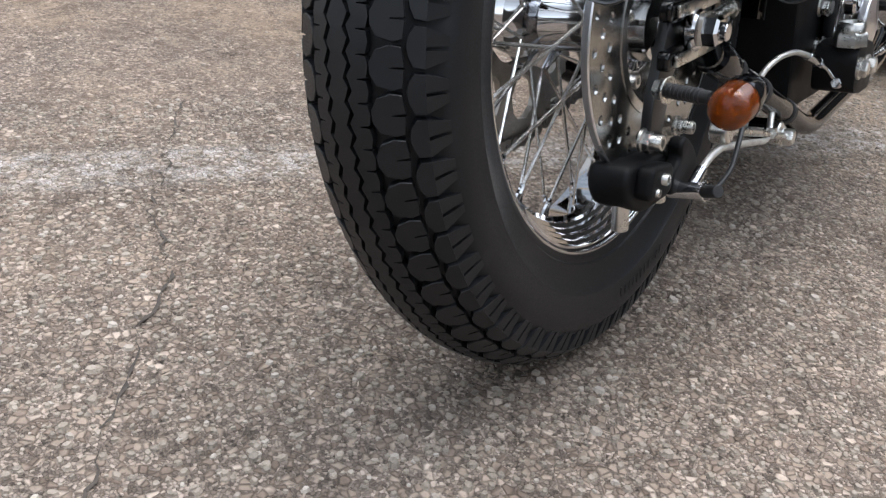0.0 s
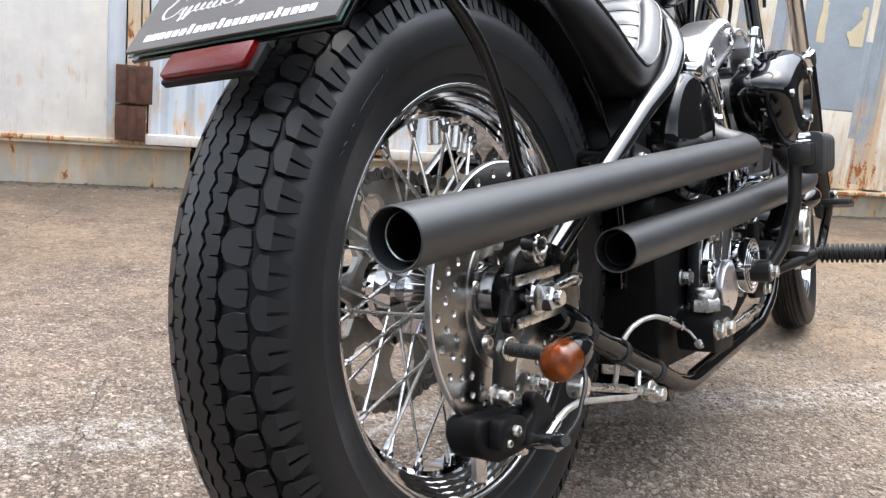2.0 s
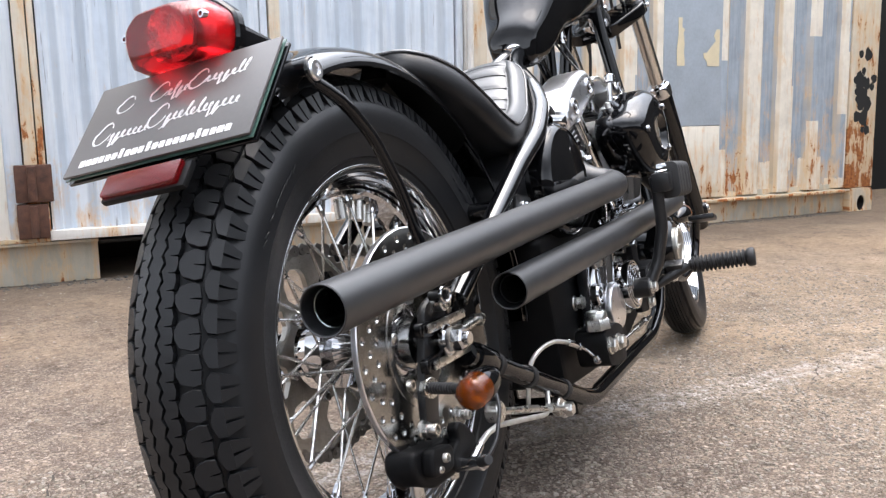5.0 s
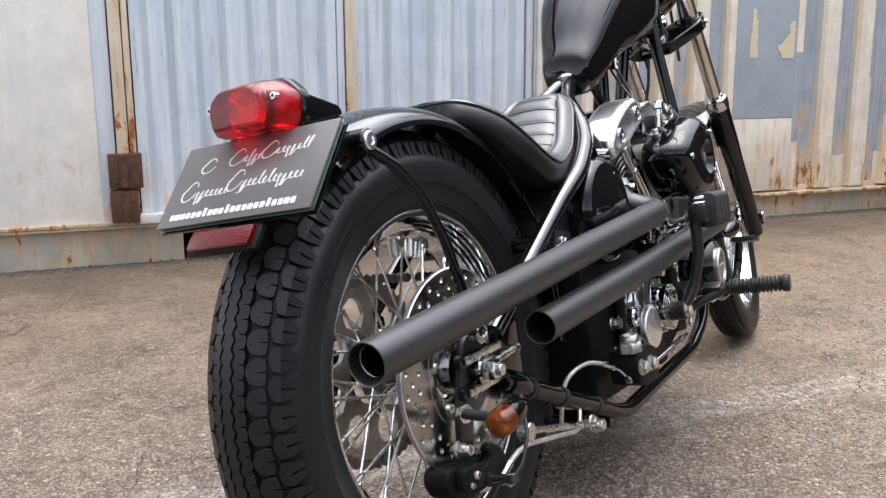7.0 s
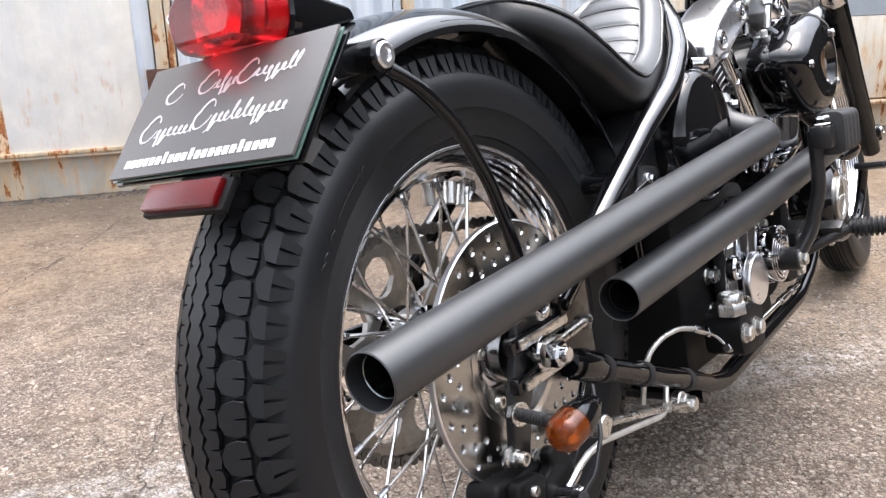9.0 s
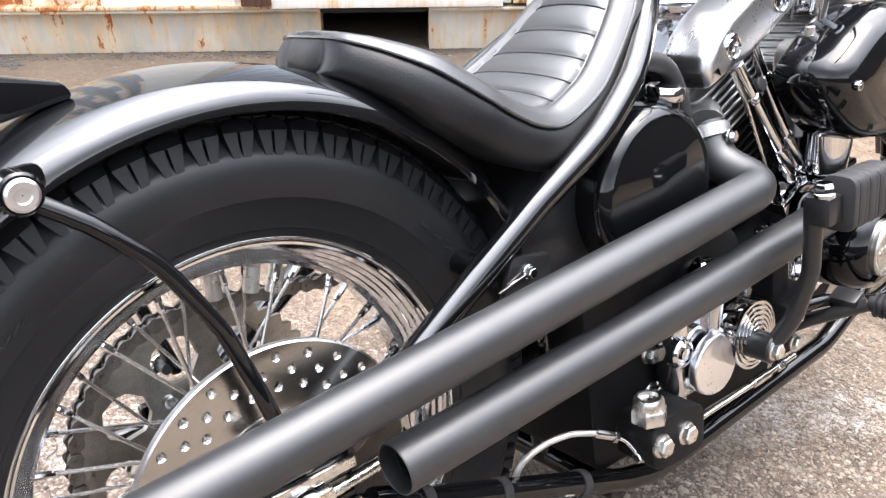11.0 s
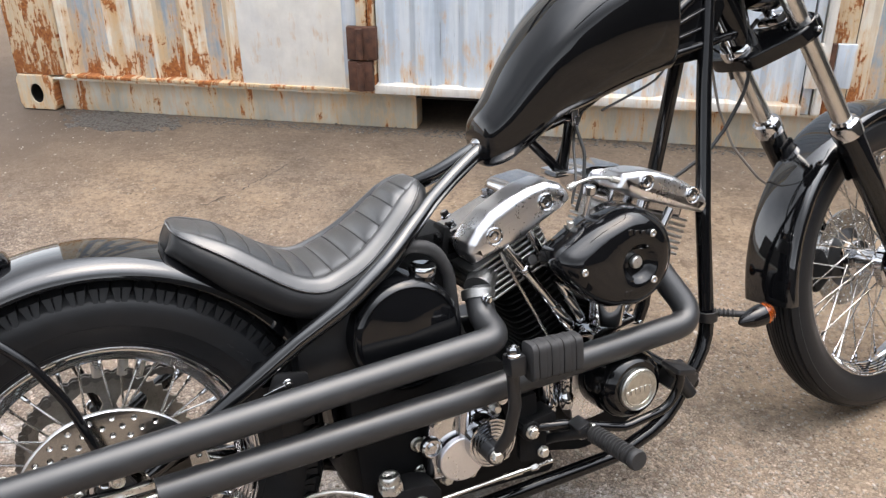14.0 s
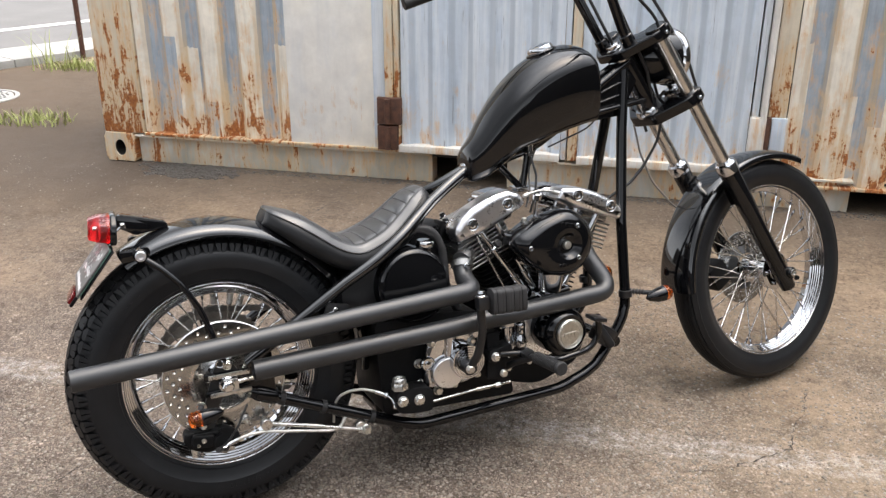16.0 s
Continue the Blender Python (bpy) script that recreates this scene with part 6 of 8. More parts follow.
    for x, z in plugs:
        h = Build()
        h.lathe([(0.0150, -0.001), (0.0150, 0.0022), (0.0135, 0.0030), (0.0120, 0.0022), (0.0115, 0.0006), (0.0085, 0.0006), (0.0085, 0.0026), (0.0055, 0.0030), (0.005, 0.0006), (0.0004, 0.0006)], ax((x, -0.110, z), (0, -1, 0)), 28, caps=(False, False))
        h.part("shaft_plug", CHROME, cover)
    if not front:
        # exhaust port of the head, and the black coil bracket behind it
        h = Build()
        h.tube([(0.742, -0.056, 0.520), (0.722, -0.076, 0.518), (0.7070, -0.091, 0.510)], 0.0238, 0.03, 24)
        h.part("exhaust_port", HEAD_ALLOY, head, "cast alloy exhaust port")
        h = Build()
        h.box((0.012, 0.046, 0.062), pose(0.692, 0.012, 0.566, 0, 12, 0), 0.003)
        h.box((0.036, 0.046, 0.012), pose(0.706, 0.012, 0.545), 0.003)
        h.bolt((0.686, 0.000, 0.580), (-1, -0.4, 0.2), 0.0062, 0.009)
        h.part("coil_bracket", CAST_BLACK, head, "black bracket behind the head")
    # spark plug and lead
    b = Build()
    s0 = along(front, 0.305, 0.0, -0.075)
    b.cyl(s0, s0 + Vector((0, -0.030, 0.01)), 0.0085)
    b.part("plug_cap", RUBBER, head)


def engine():
    for f in (False, True):
        cylinder(f)
    cs = group("crankcase", "polished and black engine cases")
    b = Build()
    b.prism(arc_outline([(0.795, 0.180), (0.90, 0.150), (1.02, 0.190), (1.050, 0.260), (1.000, 0.345), (0.955, 0.372), (0.885, 0.372), (0.820, 0.335), (0.780, 0.260)], 0.03), 0.17, pose(0, 0.085, 0, 90), 0.006)
    b.part("case", CAST_BLACK, cs, "black engine crankcase")
    b = Build()
    b.prism(arc_outline([(0.852, 0.232), (0.90, 0.230), (0.985, 0.250), (1.005, 0.300), (0.960, 0.365), (0.88, 0.372), (0.850, 0.350)], 0.02), 0.034, pose(0, -0.085, 0, 90), 0.007, 3)
    b.part("cam_cover", POLISHED, cs, "polished cam cover")
    # unseen case on the left, added to darken the ground under the machine
    b = Build()
    b.prism(arc_outline([(0.49, 0.185), (0.60, 0.172), (0.93, 0.160), (1.02, 0.190), (1.050, 0.270), (1.010, 0.350), (0.90, 0.372), (0.58, 0.395), (0.49, 0.36), (0.455, 0.27)], 0.05), 0.070, pose(0, 0.178, 0, 90), 0.010, 3)
    b.part("unseen_primary", SATIN, cs, "unseen black primary drive case, added to darken the ground below")
    # ignition housing: black drum with a cast badge
    g = ax((0.930, -0.112, 0.311), (0.06, -1, -0.02))
    Build().lathe([(0.058, 0.0), (0.062, 0.004), (0.061, 0.060), (0.056, 0.076), (0.047, 0.084), (0.037, 0.084)], g, 48).part("ignition_housing", BLACK, cs, "gloss black ignition housing")
    bd = Build().lathe([(0.0370, 0.0835), (0.0370, 0.0895), (0.0353, 0.0915), (0.0336, 0.0900), (0.0292, 0.0895), (0.0288, 0.0910), (0.0270, 0.0910), (0.0266, 0.0895), (0.0004, 0.0895)], g, 48, caps=(False, False)).part("badge", BADGE, cs, "round cast silver badge")
    for k in range(16):
        a = 0.45 + k * 0.15
        for sgn in (1, -1):
            b = Build()
            b.box((0.0028, 0.0026, 0.0012), g @ pose(0.0314 * math.cos(a), sgn * 0.0314 * math.sin(a), 0.0905, 0, 0, math.degrees(sgn * a)), 0.0003, 1)
            b.part("raised_mark", BADGE, bd)
    for k in range(4):
        b = Build()
        b.box((0.0074, 0.0104, 0.0016), g @ pose(-0.0144 + k * 0.0096, 0.0, 0.0903), 0.0005, 1)
        b.part("raised_mark", BADGE, bd)
    for s in (-1, 1):
        Build().socket(g @ Vector((s * 0.0240, 0, 0.0893)), (0.1, -1, -0.02), 0.0030, 0.002).part("badge_screw", ZINC, bd)
    # tappet blocks and pushrod tubes
    for front in (False, True):
        for lo, hi in (((0.868, -0.106, 0.406), (0.756, -0.100, 0.574)), ((0.892, -0.100, 0.412), (0.804, -0.086, 0.594))):
            lo, hi = Vector(lo), Vector(hi)
            if front:
                lo.x, hi.x = 2 * CX - lo.x, 2 * CX - hi.x
            t = Build().cyl(lo, hi, 0.0084, n=18, bevel=0.05).part("pushrod_tube", CHROME, cs, "chrome pushrod tube")
            d = hi - lo
            Build().lathe([(0.0098, 0.0), (0.0108, 0.004), (0.0108, 0.05), (0.0098, 0.054)], ax(lo + d * 0.02, d), 18).part("tube_cup", CHROME, t)
            b = Build()
            b.lathe([(0.0092, 0.0), (0.0112, 0.003), (0.0112, 0.007), (0.0092, 0.010)], ax(lo + d * 0.70, d), 18)
            b.part("tube_collar", CHROME, t)
        b = Build()
        b.box((0.062, 0.040, 0.034), cyl_pose(front, 0.138, 0.0, -0.098), 0.004)
        for u in (-0.026, 0.026):
            for y in (-0.113, -0.083):
                b.socket(along(front, 0.154, u, y), along(front, 1, 0, 0) - along(front, 0, 0, 0), 0.0045, 0.006)
        b.part("tappet_block", CHROME, cs, "chrome tappet block")
    # thin oil line up the rear cylinder
    Build().tube([(0.832, -0.100, 0.385), (0.812, -0.110, 0.420), (0.760, -0.110, 0.530), (0.746, -0.102, 0.566)], 0.0030, 0.05, 10).part("oil_line", STEEL, cs)
    # carburettor and chrome fittings below the air cleaner
    b = Build()
    b.cyl((0.925, -0.06, 0.545), (0.925, -0.125, 0.545), 0.030, n=28)
    b.cyl((0.925, -0.085, 0.515), (0.925, -0.085, 0.450), 0.026, n=28)
    b.part("carburettor", ALLOY, cs)
    b = Build()
    b.cyl((0.938, -0.112, 0.462), (0.932, -0.112, 0.400), 0.036, 0.031, n=28)
    b.cyl((0.958, -0.124, 0.47), (0.953, -0.124, 0.44), 0.011, n=18)
    b.cyl((0.985, -0.126, 0.47), (0.982, -0.126, 0.44), 0.011, n=18)
    b.box((0.085, 0.052, 0.014), pose(0.934, -0.112, 0.398, 0, -10, 0), 0.003)
    b.part("lifter_housing", CHROME, cs, "chrome lifter housing")
    b = Build()
    b.tube([(0.878, -0.100, 0.646), (0.896, -0.100, 0.652), (0.925, -0.100, 0.656), (0.950, -0.100, 0.652), (0.978, -0.100, 0.642)], 0.0030, 0.03, 10)
    b.cyl((0.880, -0.100, 0.647), (0.893, -0.100, 0.651), 0.0058, n=12)
    b.cyl((0.962, -0.100, 0.648), (0.978, -0.100, 0.642), 0.0058, n=12)
    b.part("vent_hose", BRAID, cs)
    b = Build()
    b.cyl((0.892, -0.125, 0.590), (0.899, -0.130, 0.638), 0.0052, n=14)
    b.cyl((0.899, -0.130, 0.638), (0.901, -0.131, 0.653), 0.0105, n=20)
    b.part("choke_knob", CHROME, cs, "chrome choke knob")
    b = Build()
    b.box((0.030, 0.022, 0.028), pose(0.868, -0.125, 0.575, 0, 20, 0), 0.003)
    b.cyl((0.862, -0.13, 0.60), (0.862, -0.13, 0.56), 0.006, n=12)
    b.cyl((0.85, -0.128, 0.535), (0.85, -0.128, 0.50), 0.009, n=16)
    b.part("throttle_linkage", ZINC, cs)
    # two upright lifter cans and their clamp plate beside the ignition housing
    plate = Build().box((0.072, 0.006, 0.070), pose(0.815, -0.121, 0.312), 0.004).part("lifter_plate", CHROME, cs)
    for x in (0.795, 0.829):
        Build().lathe([(0.013, 0.0), (0.0145, 0.003), (0.0145, 0.022), (0.0118, 0.026), (0.0118, 0.046), (0.0130, 0.048), (0.0130, 0.058), (0.0110, 0.062)], ax((x, -0.137, 0.282), (0.05, 0, 1)), 24).part("lifter_can", CHROME, plate)
        Build().bolt((x + 0.019, -0.124, 0.288), (0, -1, 0), 0.0055, 0.008).part("plate_bolt", ZINC, plate)
    # generator-like drum and bolts low at the front
    for x, z in ((0.800, 0.332), (0.828, 0.300), (0.972, 0.360), (0.985, 0.255), (0.80, 0.226)):
        Build().bolt((x, -0.119, z), (0, -1, 0), 0.0068, 0.009).part("case_bolt", ZINC, cs)


def air_cleaner():
    a = group("air_cleaner", "gloss black teardrop air cleaner")
    # outline seen from the right: round at the front, drawn out to a blunt tail
    pts = []
    for k in range(40):
        t = radians(-110 + 218 * k / 39)
        pts.append((0.9430 + 0.0800 * math.cos(t), 0.5335 + 0.0830 * math.sin(t)))
    pts += [(0.897, 0.6060), (0.877, 0.5990), (0.857, 0.5890), (0.838, 0.5785), (0.822, 0.5700), (0.811, 0.5610), (0.807, 0.5500), (0.808, 0.5390), (0.816, 0.5240), (0.831, 0.5050), (0.850, 0.4860), (0.870, 0.4705), (0.892, 0.4590)]
    cx, cz = 0.918, 0.533
    rings = []
    for d, y in ((0.006, -0.112), (0.0, -0.118), (0.0, -0.164), (0.0012, -0.173), (0.0045, -0.182), (0.0100, -0.190), (0.0170, -0.1965), (0.0235, -0.2000), (0.0255, -0.2010), (0.0290, -0.2016)):
        rings.append([(cx + (x - cx) * (1 - d / 0.098), y, cz + (z - cz) * (1 - d / 0.098)) for x, z in pts])
    # the flat face runs to a dish round the middle bolt
    hub = [math.atan2(z - 0.5300, x - 0.9430) for x, z in pts]
    for r, y in ((0.0350, -0.2040), (0.0325, -0.2030), (0.0270, -0.1930), (0.0180, -0.1880), (0.0005, -0.1870)):
        rings.append([(0.943 + r * math.cos(t), y, 0.530 + r * math.sin(t)) for t in hub])
    Build().rings(rings, caps=(True, False)).part("cover", BLACK, a, "gloss black teardrop cover with a dished middle", sharp=60)
    Build().lathe([(0.0004, 0.0075), (0.0085, 0.0072), (0.0100, 0.0058), (0.0110, 0.003), (0.0110, 0.0)], ax((0.943, -0.1885, 0.530), (0, -1, 0)), 28, caps=(False, False)).part("center_bolt", ALLOY, a, "dull alloy boss in the middle")
    for x, z, y in ((0.838, 0.538, -0.2015), (0.966, 0.499, -0.2030), (0.966, 0.577, -0.2030)):
        Build().socket((x, y, z), (0, -1, 0), 0.0062, 0.005).part("cover_bolt", CHROME, a)
    for k in range(3):
        b = Build()
        b.box((0.0080, 0.0014, 0.0100), pose(0.926 + k * 0.012, -0.2028, 0.585 - 0.003 * k), 0.0005, 1)
        b.part("raised_mark", BLACK, a)
    for k in range(5):
        b = Build()
        b.box((0.0075, 0.0014, 0.0085), pose(0.916 + k * 0.0100, -0.2026, 0.4845 + 0.0004 * k * k), 0.0005, 1)
        b.part("raised_mark", BLACK, a)


def oil_tank():
    o = group("oil_tank", "gloss black round oil tank with a chrome cap")
    g = ax((0.566, 0.135, 0.478), (0, -1, 0))
    Build().lathe([(0.070, 0.0), (0.088, 0.012), (0.090, 0.03), (0.090, 0.258), (0.0865, 0.270), (0.080, 0.2745), (0.0775, 0.2725), (0.072, 0.2735), (0.0005, 0.2765)], g, 64, caps=(True, False)).part("oil_can", BLACK, o, sharp=45)
    Build().cyl((0.602, -0.113, 0.552), (0.606, -0.113, 0.566), 0.019, n=28).part("filler_neck", BLACK, o)
    b = Build()
    b.lathe([(0.0205, 0), (0.0215, 0.002), (0.0215, 0.012), (0.0195, 0.0145), (0.0004, 0.0150)], ax((0.606, -0.113, 0.565), (0.1, -0.1, 1)), 12, caps=(True, False))
    b.part("oil_cap", CHROME, o, "fluted chrome oil cap")
    Build().tube([(0.560, -0.085, 0.575), (0.585, -0.092, 0.608), (0.635, -0.096, 0.598), (0.655, -0.098, 0.55), (0.658, -0.098, 0.46), (0.69, -0.09, 0.38)], 0.0105, 0.05, 14).part("breather_hose", RUBBER, o, "thick black breather hose")
    # dark panel between tank and tyre
    b = Build()
    b.prism(arc_outline([(0.395, 0.40), (0.50, 0.40), (0.49, 0.555), (0.44, 0.535), (0.40, 0.49)], 0.015), 0.20, pose(0, 0.10, 0, 90), 0.004)
    b.part("battery_box", SATIN, o)
    # black block added to fill the dark gap between tank and cylinder
    Build().box((0.120, 0.110, 0.150), pose(0.652, 0.055, 0.515), 0.010).part("gap_block", CAST_BLACK, o)


def gearbox():
    g = group("gearbox", "black gearbox with polished kick-starter cover")
    b = Build()
    b.prism(arc_outline([(0.470, 0.168), (0.82, 0.150), (0.80, 0.25), (0.735, 0.385), (0.60, 0.40), (0.466, 0.40)], 0.02), 0.21, pose(0, 0.10, 0, 90), 0.005)
    b.part("gear_case", CAST_BLACK, g)
    b = Build()
    b.prism(arc_outline([(0.565, 0.225), (0.690, 0.220), (0.720, 0.285), (0.700, 0.355), (0.640, 0.385), (0.580, 0.340)], 0.025), 0.036, pose(0, -0.112, 0, 90), 0.016, 6)
    kc = b.part("kick_cover", CHROME, g, "chrome kick-starter cover")
    b = Build()
    b.cyl((0.632, -0.148, 0.286), (0.638, -0.152, 0.352), 0.0115, n=20)
    b.cyl((0.620, -0.15, 0.355), (0.690, -0.15, 0.370), 0.008, n=16)
    b.cyl((0.700, -0.148, 0.345), (0.700, -0.165, 0.345), 0.010, n=18)
    b.part("cover_boss", CHROME, kc)
    b = Build()
    b.prism([(0.044 * math.cos(k * 0.1745) * (1.0 if math.cos(k * 0.1745) < 0 else 0.8) , 0.038 * math.sin(k * 0.1745)) for k in range(36)], 0.012, pose(0.626, -0.152, 0.262, 90), 0.004, 3)
    b.part("oval_cap", POLISHED, kc, "polished oval end cap")
    ring = [(0.041, 0.0), (0.041, 0.030)]
    for k in range(7):
        r = 0.041 - k * 0.0054
        ring += [(r - 0.0006, 0.0325 + 0.0012 * k), (r - 0.0034, 0.0325 + 0.0012 * k), (r - 0.0040, 0.0300 + 0.0012 * k), (r - 0.0054, 0.0300 + 0.0012 * k)]
    Build().lathe(ring, ax((0.668, -0.150, 0.286), (0, -1, 0)), 44).part("ringed_cap", CHROME, kc, "chrome cap with turned rings", sharp=25)
    Build().lathe([(0.0175, 0), (0.0180, 0.010), (0.0150, 0.013), (0.0125, 0.013), (0.0115, 0.009), (0.0070, 0.009), (0.0070, 0.014), (0.0004, 0.0148)], ax((0.578, -0.140, 0.289), (0, -1, 0)), 30, caps=(False, False)).part("filler_plug", CHROME, kc, "round chrome filler plug")
    for x, z in ((0.590, 0.338), (0.592, 0.246), (0.640, 0.226), (0.693, 0.325), (0.702, 0.240)):
        Build().bolt((x, -0.146, z), (0, -1, 0), 0.0070, 0.012).part("cover_bolt", ZINC, kc)
    # chromed switch and fittings behind the pipes
    b = Build()
    b.lathe([(0.0165, 0.0), (0.0165, 0.004), (0.012, 0.005), (0.0088, 0.006), (0.0088, 0.016), (0.014, 0.017), (0.014, 0.026), (0.0092, 0.028), (0.0092, 0.040), (0.0125, 0.042), (0.0125, 0.060), (0.007, 0.064), (0.007, 0.090)], ax((0.491, -0.075, 0.277), (1.0, 0.02, -0.03)), 24)
    b.bolt((0.511, -0.075, 0.277), (0.1, -1, 0.3), 0.0085, 0.022, False)
    b.box((0.026, 0.018, 0.020), pose(0.547, -0.081, 0.283, 20, 30, 0), 0.004)
    b.cyl((0.534, -0.079, 0.279), (0.567, -0.097, 0.291), 0.0042, n=10)
    b.ball((0.569, -0.099, 0.292), 0.0075)
    b.part("ignition_switch", CHROME, g, "chrome switch")
    for x, z in ((0.568, 0.281), (0.570, 0.230), (0.612, 0.204)):
        b = Build()
        b.bolt((x, -0.108, z), (0, -1, 0), 0.0092, 0.014)
        b.part("case_bolt", ZINC, g)
    # rear master cylinder block with hex cap
    b = Build()
    b.prism(arc_outline([(0.486, 0.196), (0.520, 0.188), (0.572, 0.186), (0.575, 0.238), (0.545, 0.250), (0.490, 0.250), (0.482, 0.236)], 0.012), 0.050, pose(0, -0.130, 0, 90), 0.003)
    mc = b.part("master_cylinder", CAST_BLACK, g, "black master cylinder block")
    b = Build()
    b.lathe([(0.0195, 0.0), (0.0195, 0.014), (0.0170, 0.017)], ax((0.497, -0.166, 0.250), (0, 0, 1)), 6)
    b.lathe([(0.0165, 0.016), (0.0165, 0.024), (0.0140, 0.028), (0.011, 0.028), (0.010, 0.024), (0.0004, 0.024)], ax((0.497, -0.166, 0.250), (0, 0, 1)), 20)
    b.part("reservoir_cap", ZINC, mc, "hexagonal silver reservoir cap")
    for x, z in ((0.497, 0.224), (0.538, 0.220)):
        b = Build()
        b.bolt((x, -0.180, z), (0, -1, 0), 0.0098, 0.011)
        b.part("block_bolt", ZINC, mc)
    # kick-start lever
    b = Build()
    b.tube([(0.660, -0.205, 0.280), (0.676, -0.224, 0.316), (0.684, -0.238, 0.372), (0.682, -0.240, 0.420), (0.680, -0.240, 0.455)], 0.0098, 0.06, 14)
    b.cyl((0.660, -0.182, 0.280), (0.660, -0.212, 0.280), 0.0165, n=24)
    b.box((0.028, 0.030, 0.032), pose(0.682, -0.250, 0.445, 0, 0, 0), 0.006)
    kl = b.part("kick_lever", SATIN, g, "black kick-start lever")
    Build().bolt((0.658, -0.211, 0.280), (0, -1, 0), 0.0085, 0.010).part("lever_bolt", ZINC, kl)
    Build().bolt((0.680, -0.252, 0.460), (0, 0, 1), 0.0088, 0.014).part("pivot_bolt", CHROME, kl)
    for i in range(8):
        b = Build()
        b.prism(arc_outline([(-0.0185, -0.030), (0.0185, -0.030), (0.0185, 0.030), (-0.0185, 0.030)], 0.013), 0.0098 if i % 2 == 0 else 0.0130, ax((0.700 + i * 0.0104, -0.256, 0.446 - 0.0005 * i), (1, 0, -0.03), (0, 0, 1)) @ Matrix.Diagonal((1.0, 1.0 if i % 2 == 0 else 0.97, 1, 1)), 0.0025)
        b.part("pedal_rubber", RUBBER, kl)
    # upright post beside the ringed cap
    b = Build()
    b.lathe([(0.0125, 0.0), (0.0125, 0.012), (0.0105, 0.015), (0.0105, 0.050), (0.0120, 0.052), (0.0120, 0.060), (0.008, 0.064)], ax((0.702, -0.132, 0.285), (0.02, 0, 1)), 22)
    b.part("cover_post", CHROME, kc)
    # front mount and the plate behind the lever
    b = Build()
    b.box((0.034, 0.040, 0.075), pose(0.742, -0.150, 0.305), 0.004)
    b.box((0.060, 0.046, 0.018), pose(0.752, -0.165, 0.298, 0, -8, 0), 0.003)
    b.part("pedal_bracket", CAST_BLACK, g)
    b = Build()
    b.cyl((0.775, -0.118, 0.362), (0.775, -0.155, 0.358), 0.014, n=20)
    b.box((0.04, 0.03, 0.022), pose(0.790, -0.135, 0.350), 0.003)
    b.cyl((0.79, -0.14, 0.340), (0.79, -0.14, 0.302), 0.011, n=18)
    b.part("oil_fitting", CHROME, g)


engine()
air_cleaner()
oil_tank()
gearbox()

# ---- exhaust


def exhaust(name, pts, r, bend, flange, lining):
    e = group(name, "matt black straight exhaust pipe")
    path = rounded(pts, bend)
    b = Build()
    b.sweep(path, r, 28, caps=(False, True))
    d = (path[1] - path[0]).normalized()
    b.lathe([(r, 0.0), (r - 0.0008, -0.0008), (r - 0.0018, 0.0), (r - 0.0020, 0.16)], ax(path[0], d), 28, caps=(False, False))
    b.part("pipe", PIPE, e)
    Build().lathe([(r - 0.0050, 0.16), (r - 0.0050, 0.0130), (r - 0.0055, 0.0123), (r - 0.0062, 0.0130), (r - 0.0066, 0.020), (r - 0.0066, 0.16), (0.0005, 0.16)], ax(path[0], d), 28, caps=(False, False)).part("baffle", lining, e, "baffle inside the pipe")
    c, k = Vector(flange[0]), Vector(flange[1])
    b = Build()
    b.lathe([(r + 0.001, -0.009), (r + 0.0045, -0.008), (r + 0.0052, 0.006), (r + 0.001, 0.008)], ax(c, k), 28)
    cl = b.part("port_clamp", HEAD_ALLOY, e, "dull alloy port clamp")
    Build().bolt(c + Vector((0.0, -r - 0.005, 0.0)), (0.1, -1, 0), 0.0062, 0.010).part("clamp_bolt", CHROME, cl)


exhaust("upper_exhaust", [(-0.188, -0.185, 0.4200), (0.698, -0.173, 0.4540), (0.698, -0.115, 0.4720), (0.706, -0.092, 0.512)], 0.0225, 0.050, ((0.7045, -0.096, 0.503), (0.2, 0.5, 1)), LINER)
exhaust("lower_exhaust", [(0.168, -0.184, 0.3690), (0.60, -0.182, 0.3765), (1.074, -0.178, 0.3925), (1.044, -0.120, 0.4700), (1.035, -0.085, 0.530)], 0.0225, 0.060, ((1.040, -0.092, 0.512), (-0.2, 0.4, 1)), CAST_BLACK)


# ---- brakes, controls and small fittings


